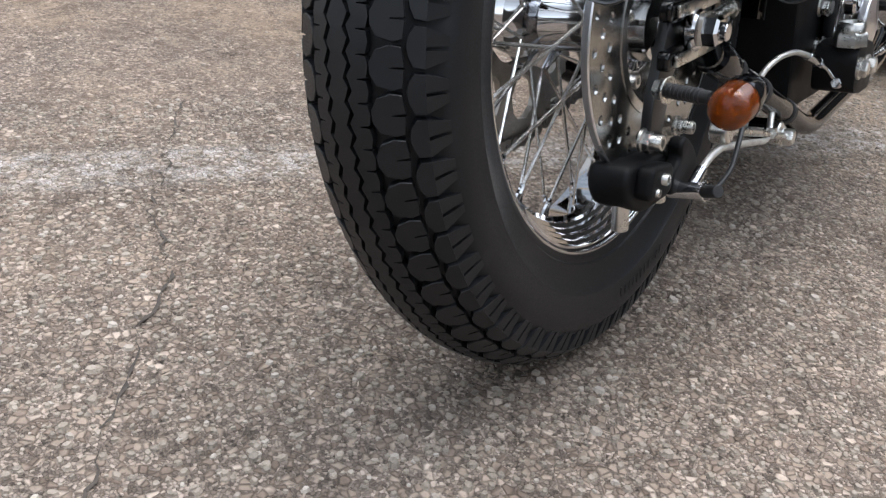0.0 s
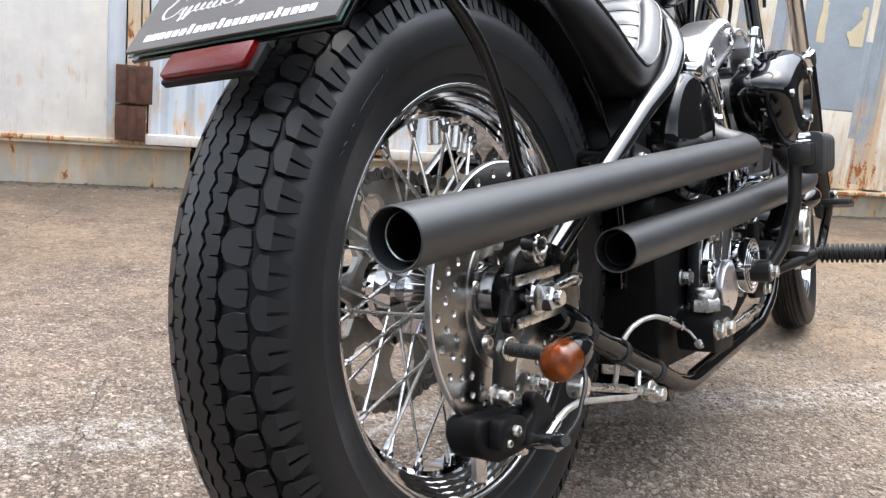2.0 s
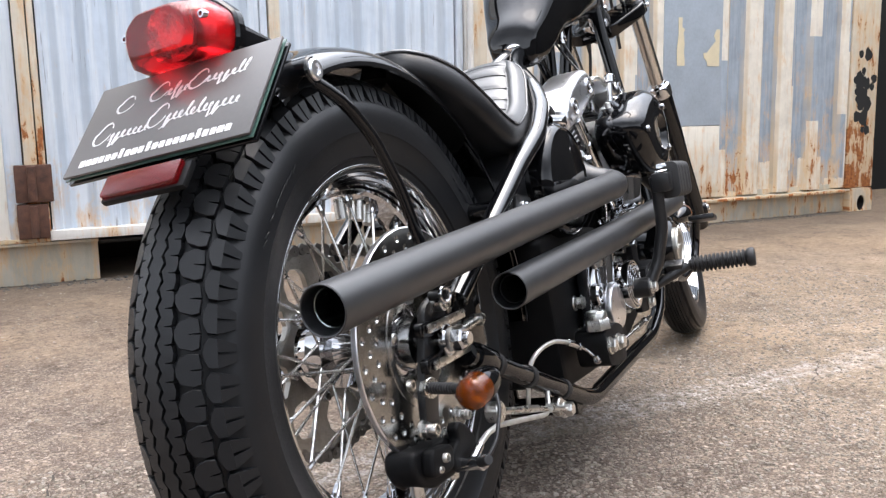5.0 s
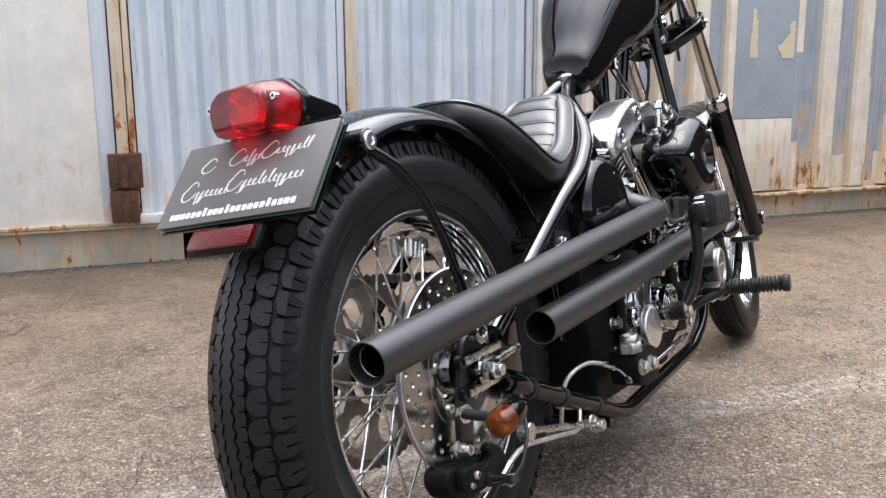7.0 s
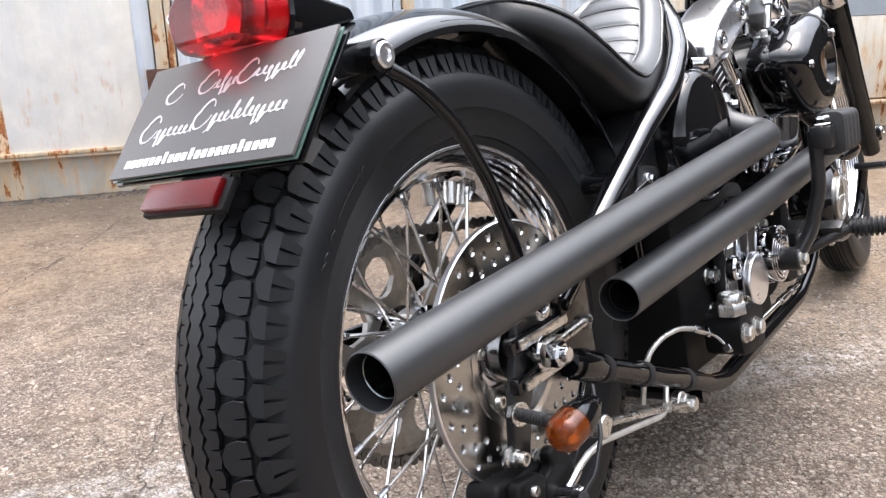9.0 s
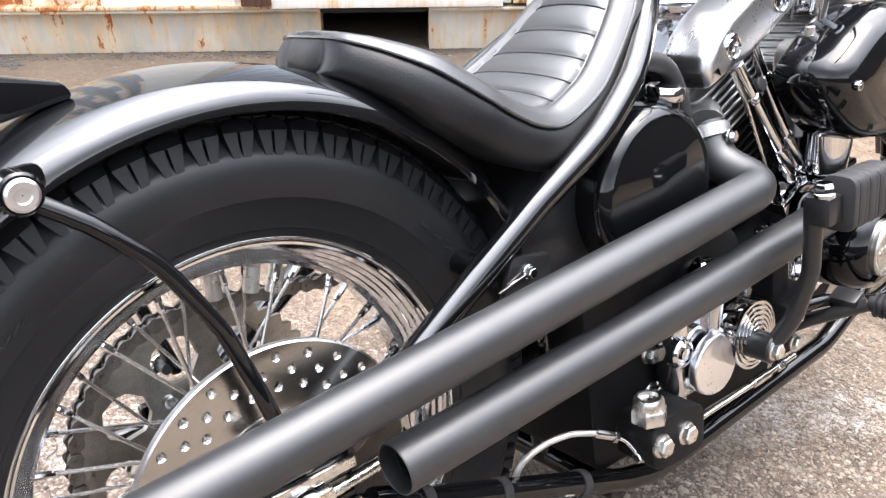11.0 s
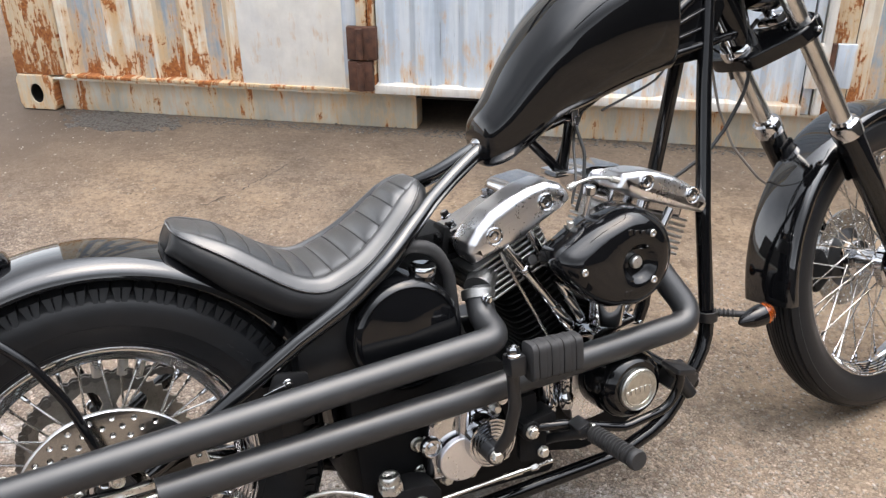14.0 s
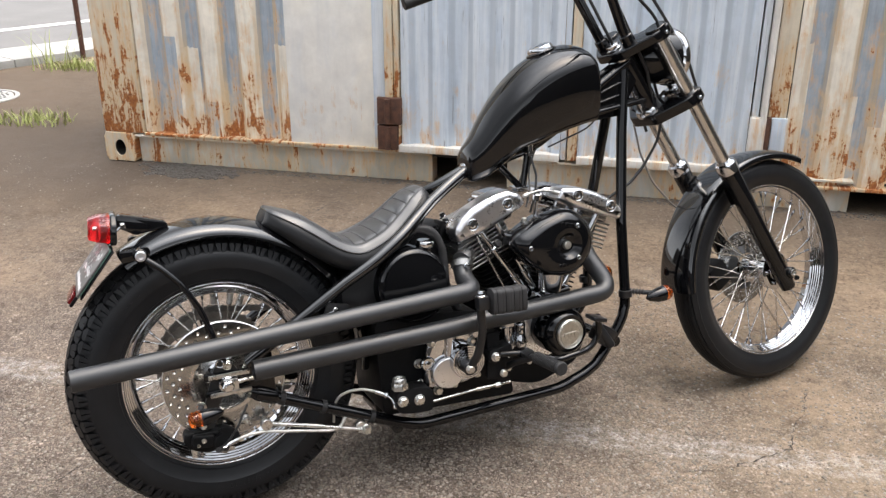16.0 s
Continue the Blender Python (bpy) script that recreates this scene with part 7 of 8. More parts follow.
def controls():
    # rear caliper below the disc's axle
    c = group("rear_caliper", "black brake caliper with zinc bolts")
    b = Build()
    b.prism(arc_outline([(0.010, 0.214), (0.020, 0.194), (0.050, 0.180), (0.106, 0.178), (0.120, 0.204), (0.104, 0.222), (0.060, 0.226), (0.016, 0.232)], 0.010), 0.038, pose(0, -0.074, 0, 90), 0.006, 3)
    b.prism(arc_outline([(0.024, 0.200), (0.072, 0.194), (0.078, 0.222), (0.030, 0.230)], 0.010), 0.016, pose(0, -0.111, 0, 90), 0.005, 3)
    b.prism(arc_outline([(0.070, 0.192), (0.124, 0.184), (0.132, 0.210), (0.116, 0.230), (0.098, 0.240), (0.088, 0.234), (0.092, 0.220), (0.074, 0.214)], 0.008), 0.014, pose(0, -0.113, 0, 90), 0.004, 3)
    b.part("caliper_body", CAST_BLACK, c)
    b = Build()
    b.prism(arc_outline([(0.056, 0.230), (0.080, 0.230), (0.100, 0.290), (0.150, 0.345), (0.130, 0.382), (0.098, 0.372), (0.080, 0.325), (0.062, 0.275)], 0.012), 0.010, pose(0, -0.100, 0, 90), 0.0015)
    b.part("caliper_bracket", SATIN, c)
    for x, y, z, r in ((0.056, -0.116, 0.244, 0.0085), (0.052, -0.128, 0.214, 0.0062), (0.150, -0.108, 0.232, 0.0075), (0.098, -0.118, 0.226, 0.0060), (0.040, -0.128, 0.205, 0.0045), (0.104, -0.116, 0.200, 0.0062)):
        b = Build()
        b.bolt((x, y + 0.012, z), (0, -1, 0), r * 0.95, r * 1.1)
        b.socket((x, y + 0.004, z), (0, -1, 0), r * 0.85, r * 1.3)
        b.part("caliper_bolt", ZINC, c)
    for x in (0.032, 0.112):
        b = Build()
        b.cyl((x, -0.098, 0.196), (x, -0.098, 0.168), 0.0075, n=16)
        b.part("slide_pin", ZINC, c)
    b = Build()
    b.cyl((0.122, -0.108, 0.372), (0.122, -0.124, 0.372), 0.0105, n=20)
    b.socket((0.122, -0.122, 0.372), (0, -1, 0), 0.0080, 0.006)
    b.part("bracket_bolt", ZINC, c)
    # brake linkage: rod and silver hose under the axle
    l = group("brake_linkage", "silver brake rod and braided hose")
    b = Build()
    b.cyl((0.192, -0.122, 0.220), (0.320, -0.126, 0.185), 0.0052, n=14)
    b.cyl((0.190, -0.118, 0.221), (0.190, -0.136, 0.221), 0.0130, n=22)
    b.cyl((0.300, -0.125, 0.190), (0.410, -0.128, 0.156), 0.0042, n=12)
    b.bolt((0.350, -0.127, 0.176), (0.95, 0, -0.28), 0.0065, 0.012, False)
    b.part("brake_rod", ZINC, l)
    b = Build()
    b.bolt((0.420, -0.120, 0.153), (0, -1, 0), 0.0095, 0.016)
    b.cyl((0.408, -0.112, 0.160), (0.408, -0.124, 0.160), 0.014, n=20)
    b.part("rod_pivot", ZINC, l)
    Build().tube([(0.098, -0.136, 0.196), (0.128, -0.134, 0.2045), (0.150, -0.133, 0.2080), (0.183, -0.131, 0.2065), (0.224, -0.130, 0.1970), (0.270, -0.129, 0.1865), (0.330, -0.127, 0.1720), (0.356, -0.125, 0.170), (0.374, -0.120, 0.194)], 0.0036, 0.03, 12).part("brake_hose", BRAID, l, "braided silver brake hose")
    b = Build()
    b.cyl((0.092, -0.116, 0.190), (0.092, -0.150, 0.194), 0.0078, n=18)
    b.cyl((0.096, -0.136, 0.195), (0.122, -0.1345, 0.203), 0.0055, n=14)
    b.bolt((0.092, -0.149, 0.194), (0, -1, 0.1), 0.0070, 0.007)
    b.part("hose_banjo", CHROME, l)
    Build().cyl((0.084, -0.152, 0.197), (0.074, -0.168, 0.203), 0.0058, n=14).part("bleed_cap", RUBBER, l)
    Build().tube([(0.078, -0.164, 0.203), (0.096, -0.170, 0.216), (0.122, -0.168, 0.245), (0.150, -0.150, 0.285)], 0.0024, 0.04, 10).part("lever_link", SATIN, l)
    # hose from the frame to the master cylinder
    h = group("upper_brake_hose", "braided silver hose with a chrome end")
    Build().tube([(0.350, -0.098, 0.178), (0.354, -0.104, 0.220), (0.3645, -0.109, 0.242), (0.390, -0.118, 0.2535), (0.420, -0.126, 0.2540), (0.450, -0.1345, 0.2435)], 0.0034, 0.05, 14).part("hose", BRAID, h)
    b = Build()
    b.cyl((0.446, -0.1335, 0.2450), (0.468, -0.1405, 0.2340), 0.0056, n=16)
    b.bolt((0.466, -0.140, 0.2350), (0.85, -0.25, -0.45), 0.0066, 0.008, False)
    b.tube([(0.470, -0.141, 0.2330), (0.480, -0.148, 0.2250), (0.485, -0.158, 0.2100)], 0.0030, 0.02, 10)
    b.bolt((0.488, -0.160, 0.2080), (-1, 0, 0), 0.0062, 0.008)
    b.part("hose_end", CHROME, h)
    # rear indicator
    for s in (-1, 1):
        d = group("rear_indicator", "amber rear indicator with a black body on a black stalk")
        fwd = Vector((1.0, 0.0, 0.10)).normalized()
        g = ax((0.024, s * 0.185, 0.287), fwd)
        Build().lathe([(0.0004, -0.003), (0.012, -0.0015), (0.0165, 0.003), (0.0175, 0.008), (0.0175, 0.026)], g, 32, caps=(False, False)).part("lens", AMBER_LENS, d, "ribbed amber lens")
        Build().lathe([(0.0150, 0.0085), (0.0125, 0.0165), (0.0080, 0.0205), (0.0042, 0.0212), (0.0042, 0.0120), (0.0030, 0.0098), (0.0004, 0.0092)], g, 28, caps=(False, False)).part("reflector_bowl", DULL_ROCKER, d)
        Build().lathe([(0.0180, 0.025), (0.0180, 0.032), (0.015, 0.050), (0.008, 0.066), (0.002, 0.072)], g, 32).part("body", BLACK, d)
        b = Build()
        b.cyl((0.048, s * 0.164, 0.290), (0.058, s * 0.112, 0.290), 0.0056, n=16)
        for k in range(9):
            b.lathe([(0.0056, 0), (0.0066, 0.0008), (0.0066, 0.0018), (0.0056, 0.0026)], ax((0.0495 + 0.0007 * k, s * (0.156 - 0.0036 * k), 0.290), (0.2, -s, 0)), 14)
        b.part("stalk", RUBBER, d)
        b = Build()
        b.lathe([(0.005, 0), (0.0112, 0.0004), (0.0118, 0.0012), (0.0112, 0.0026), (0.005, 0.003)], ax((0.0558, s * 0.126, 0.290), (0.2, -s, 0)), 26)
        b.bolt((0.0565, s * 0.122, 0.290), (0.2, -s, 0), 0.0085, 0.009, False)
        b.part("stalk_nut", ZINC, d)
    # front indicators
    for s in (-1, 1):
        d = group("front_indicator", "black bullet indicator with an amber lens")
        fwd = Vector((1.0, 0.0, 0.08)).normalized()
        g = ax((1.210, s * 0.142, 0.342), fwd)
        Build().lathe([(0.003, -0.008), (0.010, 0.0), (0.018, 0.022), (0.0205, 0.040), (0.0205, 0.046)], g, 28).part("body", BLACK, d)
        Build().lathe([(0.0200, 0.046), (0.0200, 0.056), (0.0160, 0.064), (0.0004, 0.067)], g, 28, caps=(False, False)).part("lens", AMBER_LENS, d, "amber lens")
        b = Build()
        b.tube([(1.176, s * 0.098, 0.356), (1.205, s * 0.118, 0.352), (1.232, s * 0.136, 0.350)], 0.0062, 0.02, 12)
        for k in range(5):
            p = Vector((1.176, s * 0.098, 0.356)).lerp(Vector((1.212, s * 0.122, 0.352)), 0.15 + 0.18 * k)
            b.lathe([(0.006, -0.002), (0.0085, -0.001), (0.0085, 0.001), (0.006, 0.002)], ax(p, (0.036, s * 0.024, -0.004)), 14)
        b.part("stalk", RUBBER, d)
        b = Build()
        b.lathe([(0.0158, -0.010), (0.0182, -0.009), (0.0182, 0.009), (0.0158, 0.010)], ax((1.166, s * 0.0985, 0.352), (0, 0, 1)), 24, caps=(False, False))
        b.part("clamp", SATIN, d)
    # rider's pegs
    for s in (-1, 1):
        p = group("foot_peg", "black rubber foot peg with ridges")
        b = Build()
        a0, a1 = Vector((0.8135, s * 0.241, 0.2872)), Vector((0.823, s * 0.352, 0.288))
        ring = []
        L = (a1 - a0).length
        n = 13
        for k in range(n):
            t = 0.006 + k * (L - 0.020) / n
            ring += [(0.0100, t), (0.0146, t + 0.0012), (0.0150, t + 0.0040), (0.0102, t + 0.0054)]
        ring += [(0.0150, L - 0.012), (0.0164, L - 0.008), (0.0160, L - 0.002), (0.0142, L), (0.0004, L + 0.0005)]
        b.lathe([(0.009, 0)] + ring, ax(a0, a1 - a0), 26, caps=(True, False))
        b.part("peg_rubber", RUBBER, p)
        b = Build()
        b.tube([(0.770, s * 0.128, 0.228), (0.786, s * 0.185, 0.262), (0.811, s * 0.240, 0.2868)], 0.0085, 0.03, 14)
        b.box((0.024, 0.034, 0.022), pose(0.809, s * 0.216, 0.286, 0, -20, 0), 0.004)
        b.part("peg_arm", SATIN, p)
        b = Build()
        b.bolt((0.812, s * 0.212, 0.270), (0.2, s * -0.1, -1), 0.0058, 0.008)
        b.socket((0.826, s * 0.222, 0.284), (1, 0, 0), 0.0050, 0.006)
        b.part("peg_bolt", ZINC, p)
    # brake pedal: arm along the frame, pad turned up
    p = group("brake_pedal", "black brake pedal with a flat pad")
    b = Build()
    b.tube([(0.735, -0.178, 0.290), (0.790, -0.196, 0.288), (0.900, -0.206, 0.252), (0.985, -0.212, 0.266), (1.010, -0.216, 0.306), (0.998, -0.226, 0.352)], 0.0078, 0.05, 14)
    b.part("arm", BLACK, p)
    b = Build()
    b.prism(arc_outline([(-0.020, -0.026), (0.018, -0.026), (0.020, 0.022), (-0.018, 0.024)], 0.006), 0.010, pose(0.984, -0.240, 0.347, 0, 14, 0), 0.003)
    b.part("pad", SATIN, p, "flat black pedal pad")
    b = Build()
    b.cyl((0.735, -0.150, 0.288), (0.735, -0.190, 0.288), 0.017, n=20)
    b.prism(arc_outline([(-0.028, -0.034), (0.022, -0.040), (0.03, 0.02), (-0.02, 0.03)], 0.01), 0.012, pose(0.745, -0.160, 0.262, 90), 0.003)
    b.part("pivot", CAST_BLACK, p)
    Build().bolt((0.735, -0.190, 0.288), (0, -1, 0), 0.0085, 0.010).part("pivot_bolt", ZINC, p)
    Build().bolt((0.760, -0.176, 0.238), (0, -1, 0), 0.0075, 0.009).part("clamp_bolt", ZINC, p)
    b = Build()
    b.cyl((0.782, -0.165, 0.2078), (0.6814, -0.165, 0.2072), 0.0040, n=12)
    b.cyl((0.6814, -0.165, 0.2072), (0.570, -0.152, 0.196), 0.0036, n=12)
    b.bolt((0.758, -0.165, 0.2077), (-1, 0, 0), 0.0064, 0.018, False)
    b.cyl((0.724, -0.165, 0.2075), (0.690, -0.165, 0.2073), 0.0060, n=14)
    b.part("push_rod", STEEL, p, "steel push rod with an adjuster")
    # horn-like black lug on the front frame tube
    b = Build()
    b.box((0.055, 0.046, 0.05), pose(1.075, -0.125, 0.262, 0, 35, 0), 0.010)
    b.cyl((1.05, -0.135, 0.300), (1.085, -0.150, 0.235), 0.012, n=14)
    b.part("forward_mount", SATIN, moto, "black bracket clamped to the frame")
    # loose cables below the tank
    w = group("control_cable_run", "black control cables")
    for pts, r, mt in (([(1.360, 0.03, 0.90), (1.402, 0.045, 0.80), (1.388, 0.05, 0.725), (1.337, 0.05, 0.657), (1.290, 0.05, 0.614), (1.200, 0.05, 0.575), (1.10, 0.05, 0.56)], 0.0040, CABLE),
                       ([(1.310, 0.06, 0.90), (1.328, 0.085, 0.80), (1.356, 0.09, 0.690), (1.394, 0.09, 0.604), (1.460, 0.09, 0.53), (1.54, 0.085, 0.47)], 0.0028, GREY_CABLE),
                       ([(1.150, 0.02, 0.845), (0.985, 0.0, 0.765), (0.930, -0.04, 0.715), (0.905, -0.085, 0.655), (0.885, -0.10, 0.62)], 0.0024, CABLE),
                       ([(1.205, 0.03, 0.83), (1.10, -0.05, 0.79), (0.98, -0.055, 0.755)], 0.0022, CABLE)):
        Build().tube(pts, r, 0.10, 10).part("cable", mt, w)


controls()

# ---- front end: steered a little to the left; F has its origin at the axle, x forward, y left, z up the fork
RAKE, STEER = radians(30.5), radians(9.0)
up_fork = Vector((-math.sin(RAKE), 0, math.cos(RAKE)))
turned = Matrix.Rotation(STEER, 3, up_fork)
fx, fy = turned @ Vector((math.cos(RAKE), 0, math.sin(RAKE))), turned @ Vector((0, 1, 0))
FC = Vector((1.720, 0.016, 0.308))
F = Matrix(((fx.x, fy.x, up_fork.x, FC.x), (fx.y, fy.y, up_fork.y, FC.y), (fx.z, fy.z, up_fork.z, FC.z), (0, 0, 0, 1)))
R_FRONT = 0.328


def fp(x, y, z):
    return F @ Vector((x, y, z))


def front_wheel():
    w = group("front_wheel", "spoked chrome front wheel with a slim ribbed tyre")
    m = ax(FC, fy)
    half = [(0.2480, 0.032), (0.2560, 0.0365), (0.2600, 0.0372), (0.2700, 0.0425), (0.2830, 0.0458), (0.2960, 0.0452), (0.3060, 0.0425), (0.3075, 0.0432), (0.3110, 0.0415), (0.3150, 0.0385)]
    tread = [(0.0350, 0), (0.0290, 1), (0.0280, 1), (0.0270, 0), (0.0205, 0), (0.0200, 1), (0.0182, 1), (0.0177, 0), (0.0125, 0), (0.0120, 1), (0.0102, 1), (0.0097, 0), (0.0045, 0), (0.0040, 1), (0.0022, 1), (0.0017, 0)]
    tread = [(R_FRONT - 6.8 * y * y - 0.004 * g, y) for y, g in tread]
    half = half + tread
    Build().lathe(half + [(r, -y) for r, y in half[::-1]], m, 128, caps=(False, False)).part("tyre", TYRE, w, "black ribbed front tyre", sharp=30)
    wheel_rim(w, m, 0.2545, 0.0350, 0.020)
    spokes(w, m, 40, 0.034, 0.032, 0.2300, 0.005, 0.75)
    b = Build()
    b.lathe([(0.010, -0.066), (0.026, -0.064), (0.030, -0.044), (0.041, -0.040), (0.041, -0.028), (0.026, -0.022), (0.023, 0.0), (0.026, 0.022), (0.041, 0.028), (0.041, 0.040), (0.030, 0.046), (0.010, 0.050)], m, 40)
    b.part("hub", CHROME, w)
    b = Build()
    b.lathe([(0.052, -0.060), (0.055, -0.058), (0.055, -0.042), (0.050, -0.038), (0.020, -0.038), (0.020, -0.062)], m, 40)
    for k in range(5):
        a = k * 1.2566
        b.socket(m @ Vector((0.038 * math.cos(a), 0.038 * math.sin(a), -0.060)), -fy, 0.006, 0.005)
    b.part("hub_cap", CHROME, w)
    side = ax(FC + fy * 0.060, fy)
    drilled_disc(side, 0.066, 0.110, ((0.075, 0.0028, 0.0), (0.088, 0.0028, 0.5), (0.101, 0.0028, 0.0)), 0.005, 24).part("brake_disc", DISC, w, "drilled front brake disc", smooth=False, weld=0.0001)
    Build().lathe([(0.067, 0.0), (0.067, 0.004), (0.045, -0.010), (0.045, -0.014)], side, 48, closed=True).part("disc_carrier", SATIN, w)
    b = Build()
    c = fp(-0.10, 0.070, 0.055)
    b.box((0.070, 0.055, 0.075), Matrix.Translation(c) @ F.to_3x3().to_4x4(), 0.010)
    b.part("caliper", CAST_BLACK, w)


def fork():
    k = group("front_fork", "telescopic fork with black legs and chrome tubes")
    for s in (-1, 1):
        y = s * 0.090
        b = Build()
        b.lathe([(0.012, -0.052), (0.021, -0.046), (0.0225, -0.02), (0.0230, 0.05), (0.0240, 0.20), (0.0262, 0.26), (0.0270, 0.372), (0.0255, 0.378)], ax(fp(-0.014, y, 0), up_fork), 32)
        leg = b.part("fork_leg", BLACK, k, "black fork leg")
        b = Build()
        b.cyl(fp(-0.002, y - s * 0.014, 0.0), fp(-0.002, y + s * 0.030, 0.0), 0.0165, n=24)
        b.bolt(fp(0.010, y + s * 0.020, -0.030), fy * s, 0.0055, 0.008)
        b.part("axle_clamp", BLACK, leg)
        b = Build()
        b.socket(fp(-0.002, y + s * 0.029, 0), fy * s, 0.0115, 0.006)
        b.part("axle_end", STEEL, leg)
        b = Build()
        b.lathe([(0.0255, 0.374), (0.0295, 0.376), (0.0300, 0.398), (0.0270, 0.405), (0.0215, 0.408), (0.0190, 0.414)], ax(fp(-0.014, y, 0), up_fork), 32)
        b.part("dust_cap", CHROME, leg, "chrome dust cap")
        b = Build()
        b.cyl(fp(-0.014, y, 0.40), fp(-0.014, y, 0.838), 0.0178, n=28, bevel=0.03)
        b.part("fork_tube", STEEL, k, "chrome fork tube")
    for z, h, name in ((0.622, 0.030, "lower_yoke"), (0.822, 0.024, "upper_yoke")):
        b = Build()
        b.prism(arc_outline([(-0.118, -0.045), (-0.045, -0.115), (0.012, -0.118), (0.018, -0.070), (-0.020, -0.030), (-0.020, 0.030), (0.018, 0.070), (0.012, 0.118), (-0.045, 0.115), (-0.118, 0.045)], 0.014), h, F @ pose(0, 0, z - h / 2), 0.005, 3)
        for s in (-1, 1):
            b.lathe([(0.0262, -0.018), (0.0285, -0.016), (0.0285, 0.016), (0.0262, 0.018)], ax(fp(-0.014, s * 0.090, z), up_fork), 30)
        yk = b.part(name, BLACK, k, "gloss black fork yoke")
        for s in (-1, 1):
            Build().bolt(fp(0.016, s * 0.090, z), fx, 0.0060, 0.008).part("pinch_bolt", CHROME, yk)
            Build().socket(fp(-0.014, s * 0.119, z - 0.004), fy * s, 0.0055, 0.006).part("side_bolt", CHROME, yk)
    b = Build()
    b.cyl(fp(-0.088, 0, 0.595), fp(-0.088, 0, 0.845), 0.0145, n=24)
    b.lathe([(0.0295, 0.628), (0.0315, 0.632), (0.0315, 0.642), (0.0285, 0.648)], ax(fp(-0.088, 0, 0), up_fork), 32)
    b.lathe([(0.0285, 0.792), (0.0315, 0.796), (0.0315, 0.808), (0.026, 0.812)], ax(fp(-0.088, 0, 0), up_fork), 32)
    b.bolt(fp(-0.088, 0, 0.834), up_fork, 0.016, 0.014)
    b.part("steering_stem", CHROME, k, "chrome bearing cups and stem")
    # front fender
    m = Matrix(((fx.x, up_fork.x, fy.x, FC.x), (fx.y, up_fork.y, fy.y, FC.y), (fx.z, up_fork.z, fy.z, FC.z), (0, 0, 0, 1)))
    # angles from the fork's own forward axis, which is raised by the rake
    a_top, a_low = radians(66) - RAKE, radians(181) - RAKE
    fd = fender("front_fender", m, 0.3390, 0.060, 0.0150, a_top, a_low, 0.012, moto, "gloss black front fender")
    for s in (-1, 1):
        b = Build()
        b.prism(arc_outline([(-0.04, 0.270), (0.012, 0.270), (0.006, 0.352), (-0.034, 0.352)], 0.012), 0.004, m @ pose(0, 0, s * 0.0645 - 0.002), 0.001)
        for z in (0.288, 0.332):
            b.bolt(m @ Vector((-0.014, z, s * 0.067)), fy * s, 0.0055, 0.007)
        b.part("fender_bracket", BLACK, fd)


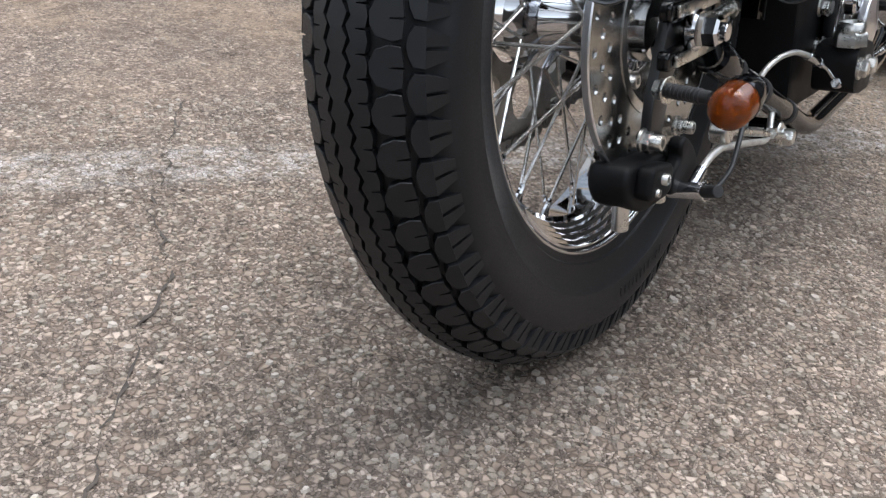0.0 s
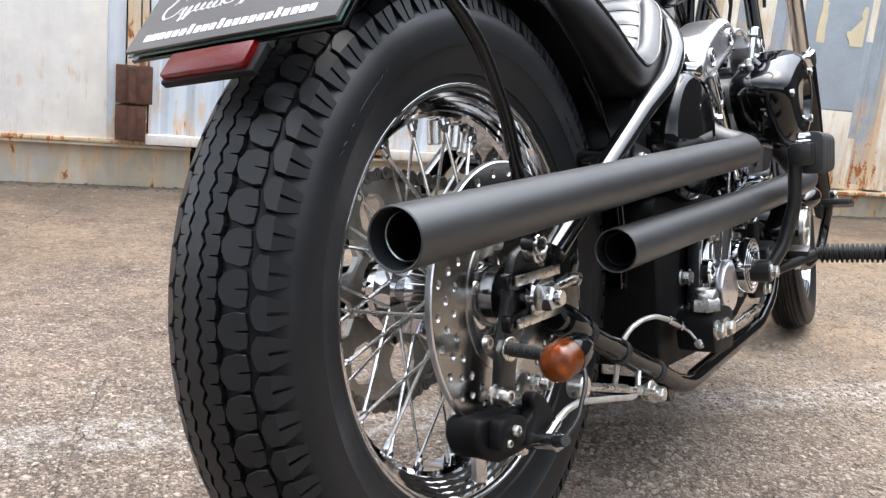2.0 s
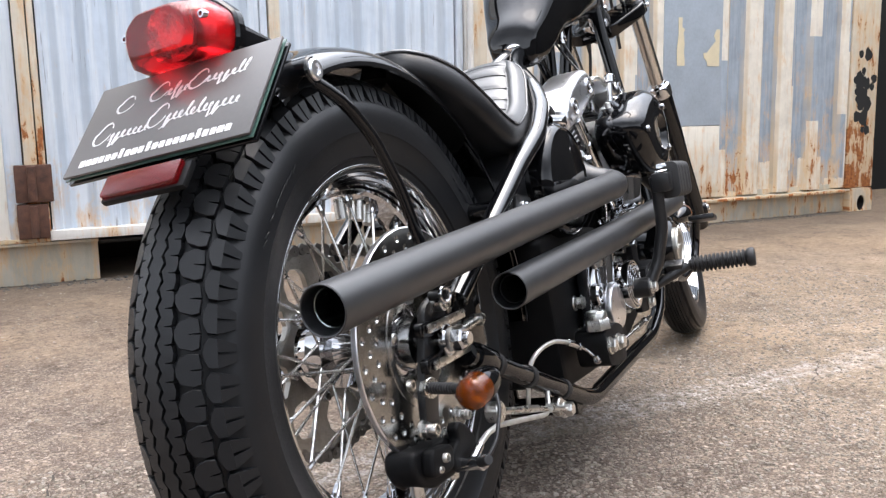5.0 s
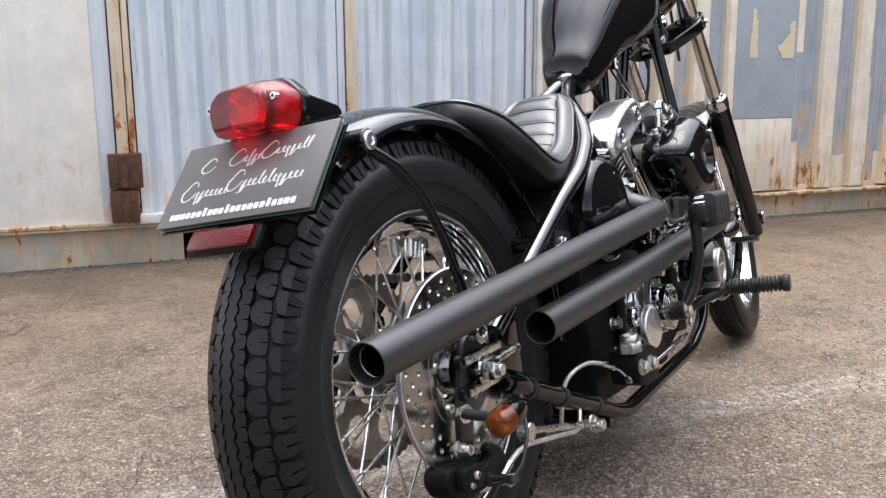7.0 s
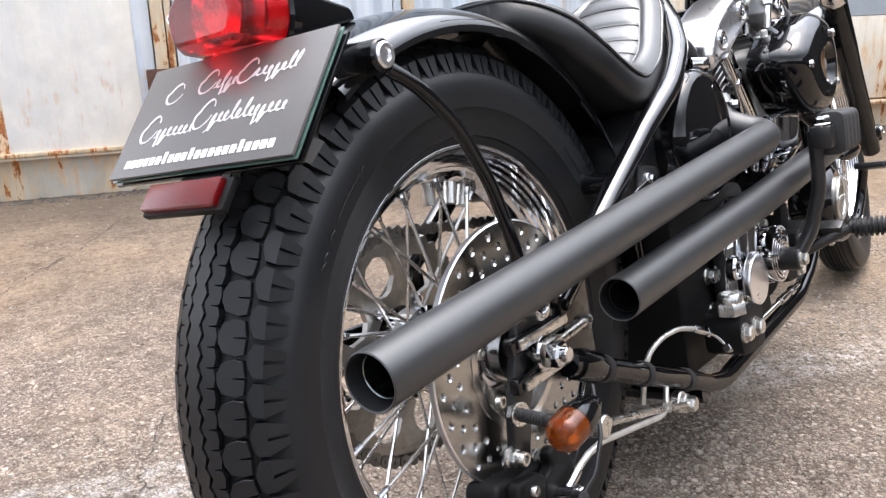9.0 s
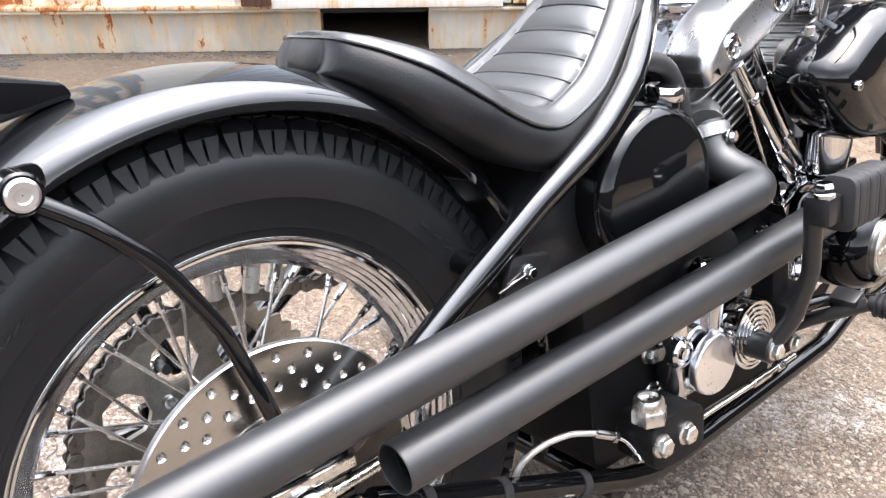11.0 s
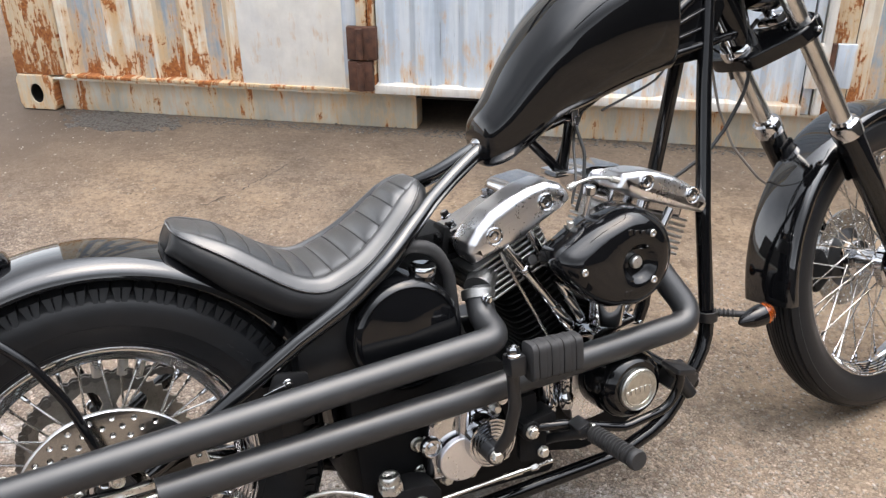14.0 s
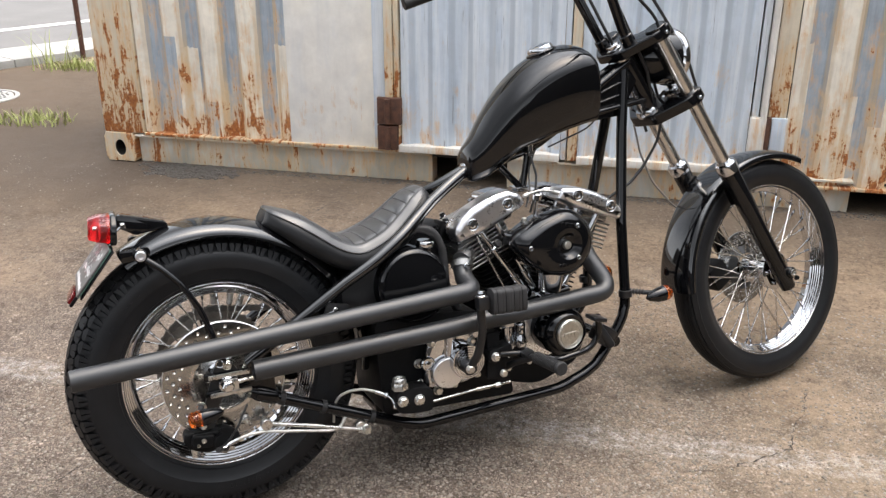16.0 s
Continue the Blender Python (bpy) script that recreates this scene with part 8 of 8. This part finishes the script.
def headlamp():
    h = group("headlamp", "gloss black headlamp with a chrome rim")
    c = fp(0.022, 0, 0.735)
    d = (fx * 0.86 - up_fork * 0.50).normalized()
    d = Vector((d.x, d.y, d.z - 0.02)).normalized()
    g = ax(c, d)
    Build().lathe([(0.006, -0.088), (0.030, -0.082), (0.052, -0.064), (0.066, -0.036), (0.0715, 0.0), (0.0725, 0.034)], g, 48).part("bucket", BLACK, h)
    Build().lathe([(0.0725, 0.030), (0.0775, 0.034), (0.0790, 0.042), (0.0760, 0.052), (0.0700, 0.056), (0.0680, 0.052)], g, 48, caps=(False, False)).part("rim", CHROME, h, "chrome headlamp rim")
    Build().lathe([(0.0690, 0.050), (0.060, 0.058), (0.030, 0.066), (0.0005, 0.068)], g, 48, caps=(False, False)).part("glass", surface("clear_lamp_glass", (0.75, 0.78, 0.80), 0.08, vary=0.05, spec=0.7), h)
    b = Build()
    b.cyl(c - up_fork * 0.066, c - up_fork * 0.110, 0.010, n=16)
    b.box((0.03, 0.05, 0.018), Matrix.Translation(c - up_fork * 0.108) @ F.to_3x3().to_4x4(), 0.003)
    b.part("lamp_stalk", CHROME, h)
    b = Build()
    b.tube([c - d * 0.07, c - d * 0.09 - up_fork * 0.05, fp(-0.07, -0.03, 0.64), fp(-0.10, -0.03, 0.60)], 0.007, 0.03, 10)
    b.tube([c - d * 0.06 + fy * 0.02, c - d * 0.10 - up_fork * 0.06, fp(-0.05, 0.02, 0.63), fp(0.01, 0.02, 0.635)], 0.0045, 0.03, 10)
    b.part("wiring", CABLE, h)


def handlebar():
    k = group("handlebar", "tall gloss black handlebar with rubber grips")
    for s in (-1, 1):
        pts = [fp(-0.075, s * 0.048, 0.815), fp(-0.075, s * 0.049, 0.88), fp(-0.060, s * 0.065, 1.02), (1.08, s * 0.28, 1.205), (0.93, s * 0.325, 1.190), (0.805, s * 0.335, 1.150)]
        Build().tube(pts, 0.0128, 0.05, 18).part("bar", BLACK, k)
        g = [Vector(pts[-2]).lerp(Vector(pts[-1]), 0.0), Vector(pts[-1]) + Vector((-0.035, s * 0.003, -0.006))]
        Build().cyl(g[0], g[1], 0.0175, n=24).part("grip", RUBBER, k, "black rubber grip")
        b = Build()
        b.cyl(fp(-0.075, s * 0.048, 0.826), fp(-0.075, s * 0.0485, 0.862), 0.0185, n=24)
        b.part("riser", BLACK, k, "black riser clamp")
    for pts in ([fp(0.005, -0.06, 0.60), fp(0.03, -0.07, 0.72), fp(0.03, -0.055, 0.86), fp(-0.02, -0.06, 1.0), fp(-0.05, -0.10, 1.1)],
                [fp(-0.10, -0.02, 0.60), fp(-0.055, -0.035, 0.74), fp(-0.050, -0.040, 0.86), fp(-0.045, -0.05, 1.02)],
                [fp(0.06, -0.02, 0.50), fp(0.085, -0.04, 0.70), fp(0.075, -0.03, 0.90), fp(0.03, -0.02, 1.05), fp(-0.03, -0.10, 1.12)],
                [fp(-0.10, 0.03, 0.58), fp(-0.062, 0.028, 0.76), fp(-0.060, 0.030, 0.88), fp(-0.040, 0.05, 1.02)]):
        Build().tube(pts, 0.0042, 0.08, 10).part("control_cable", CABLE, k)


front_wheel()
fork()
headlamp()
handlebar()
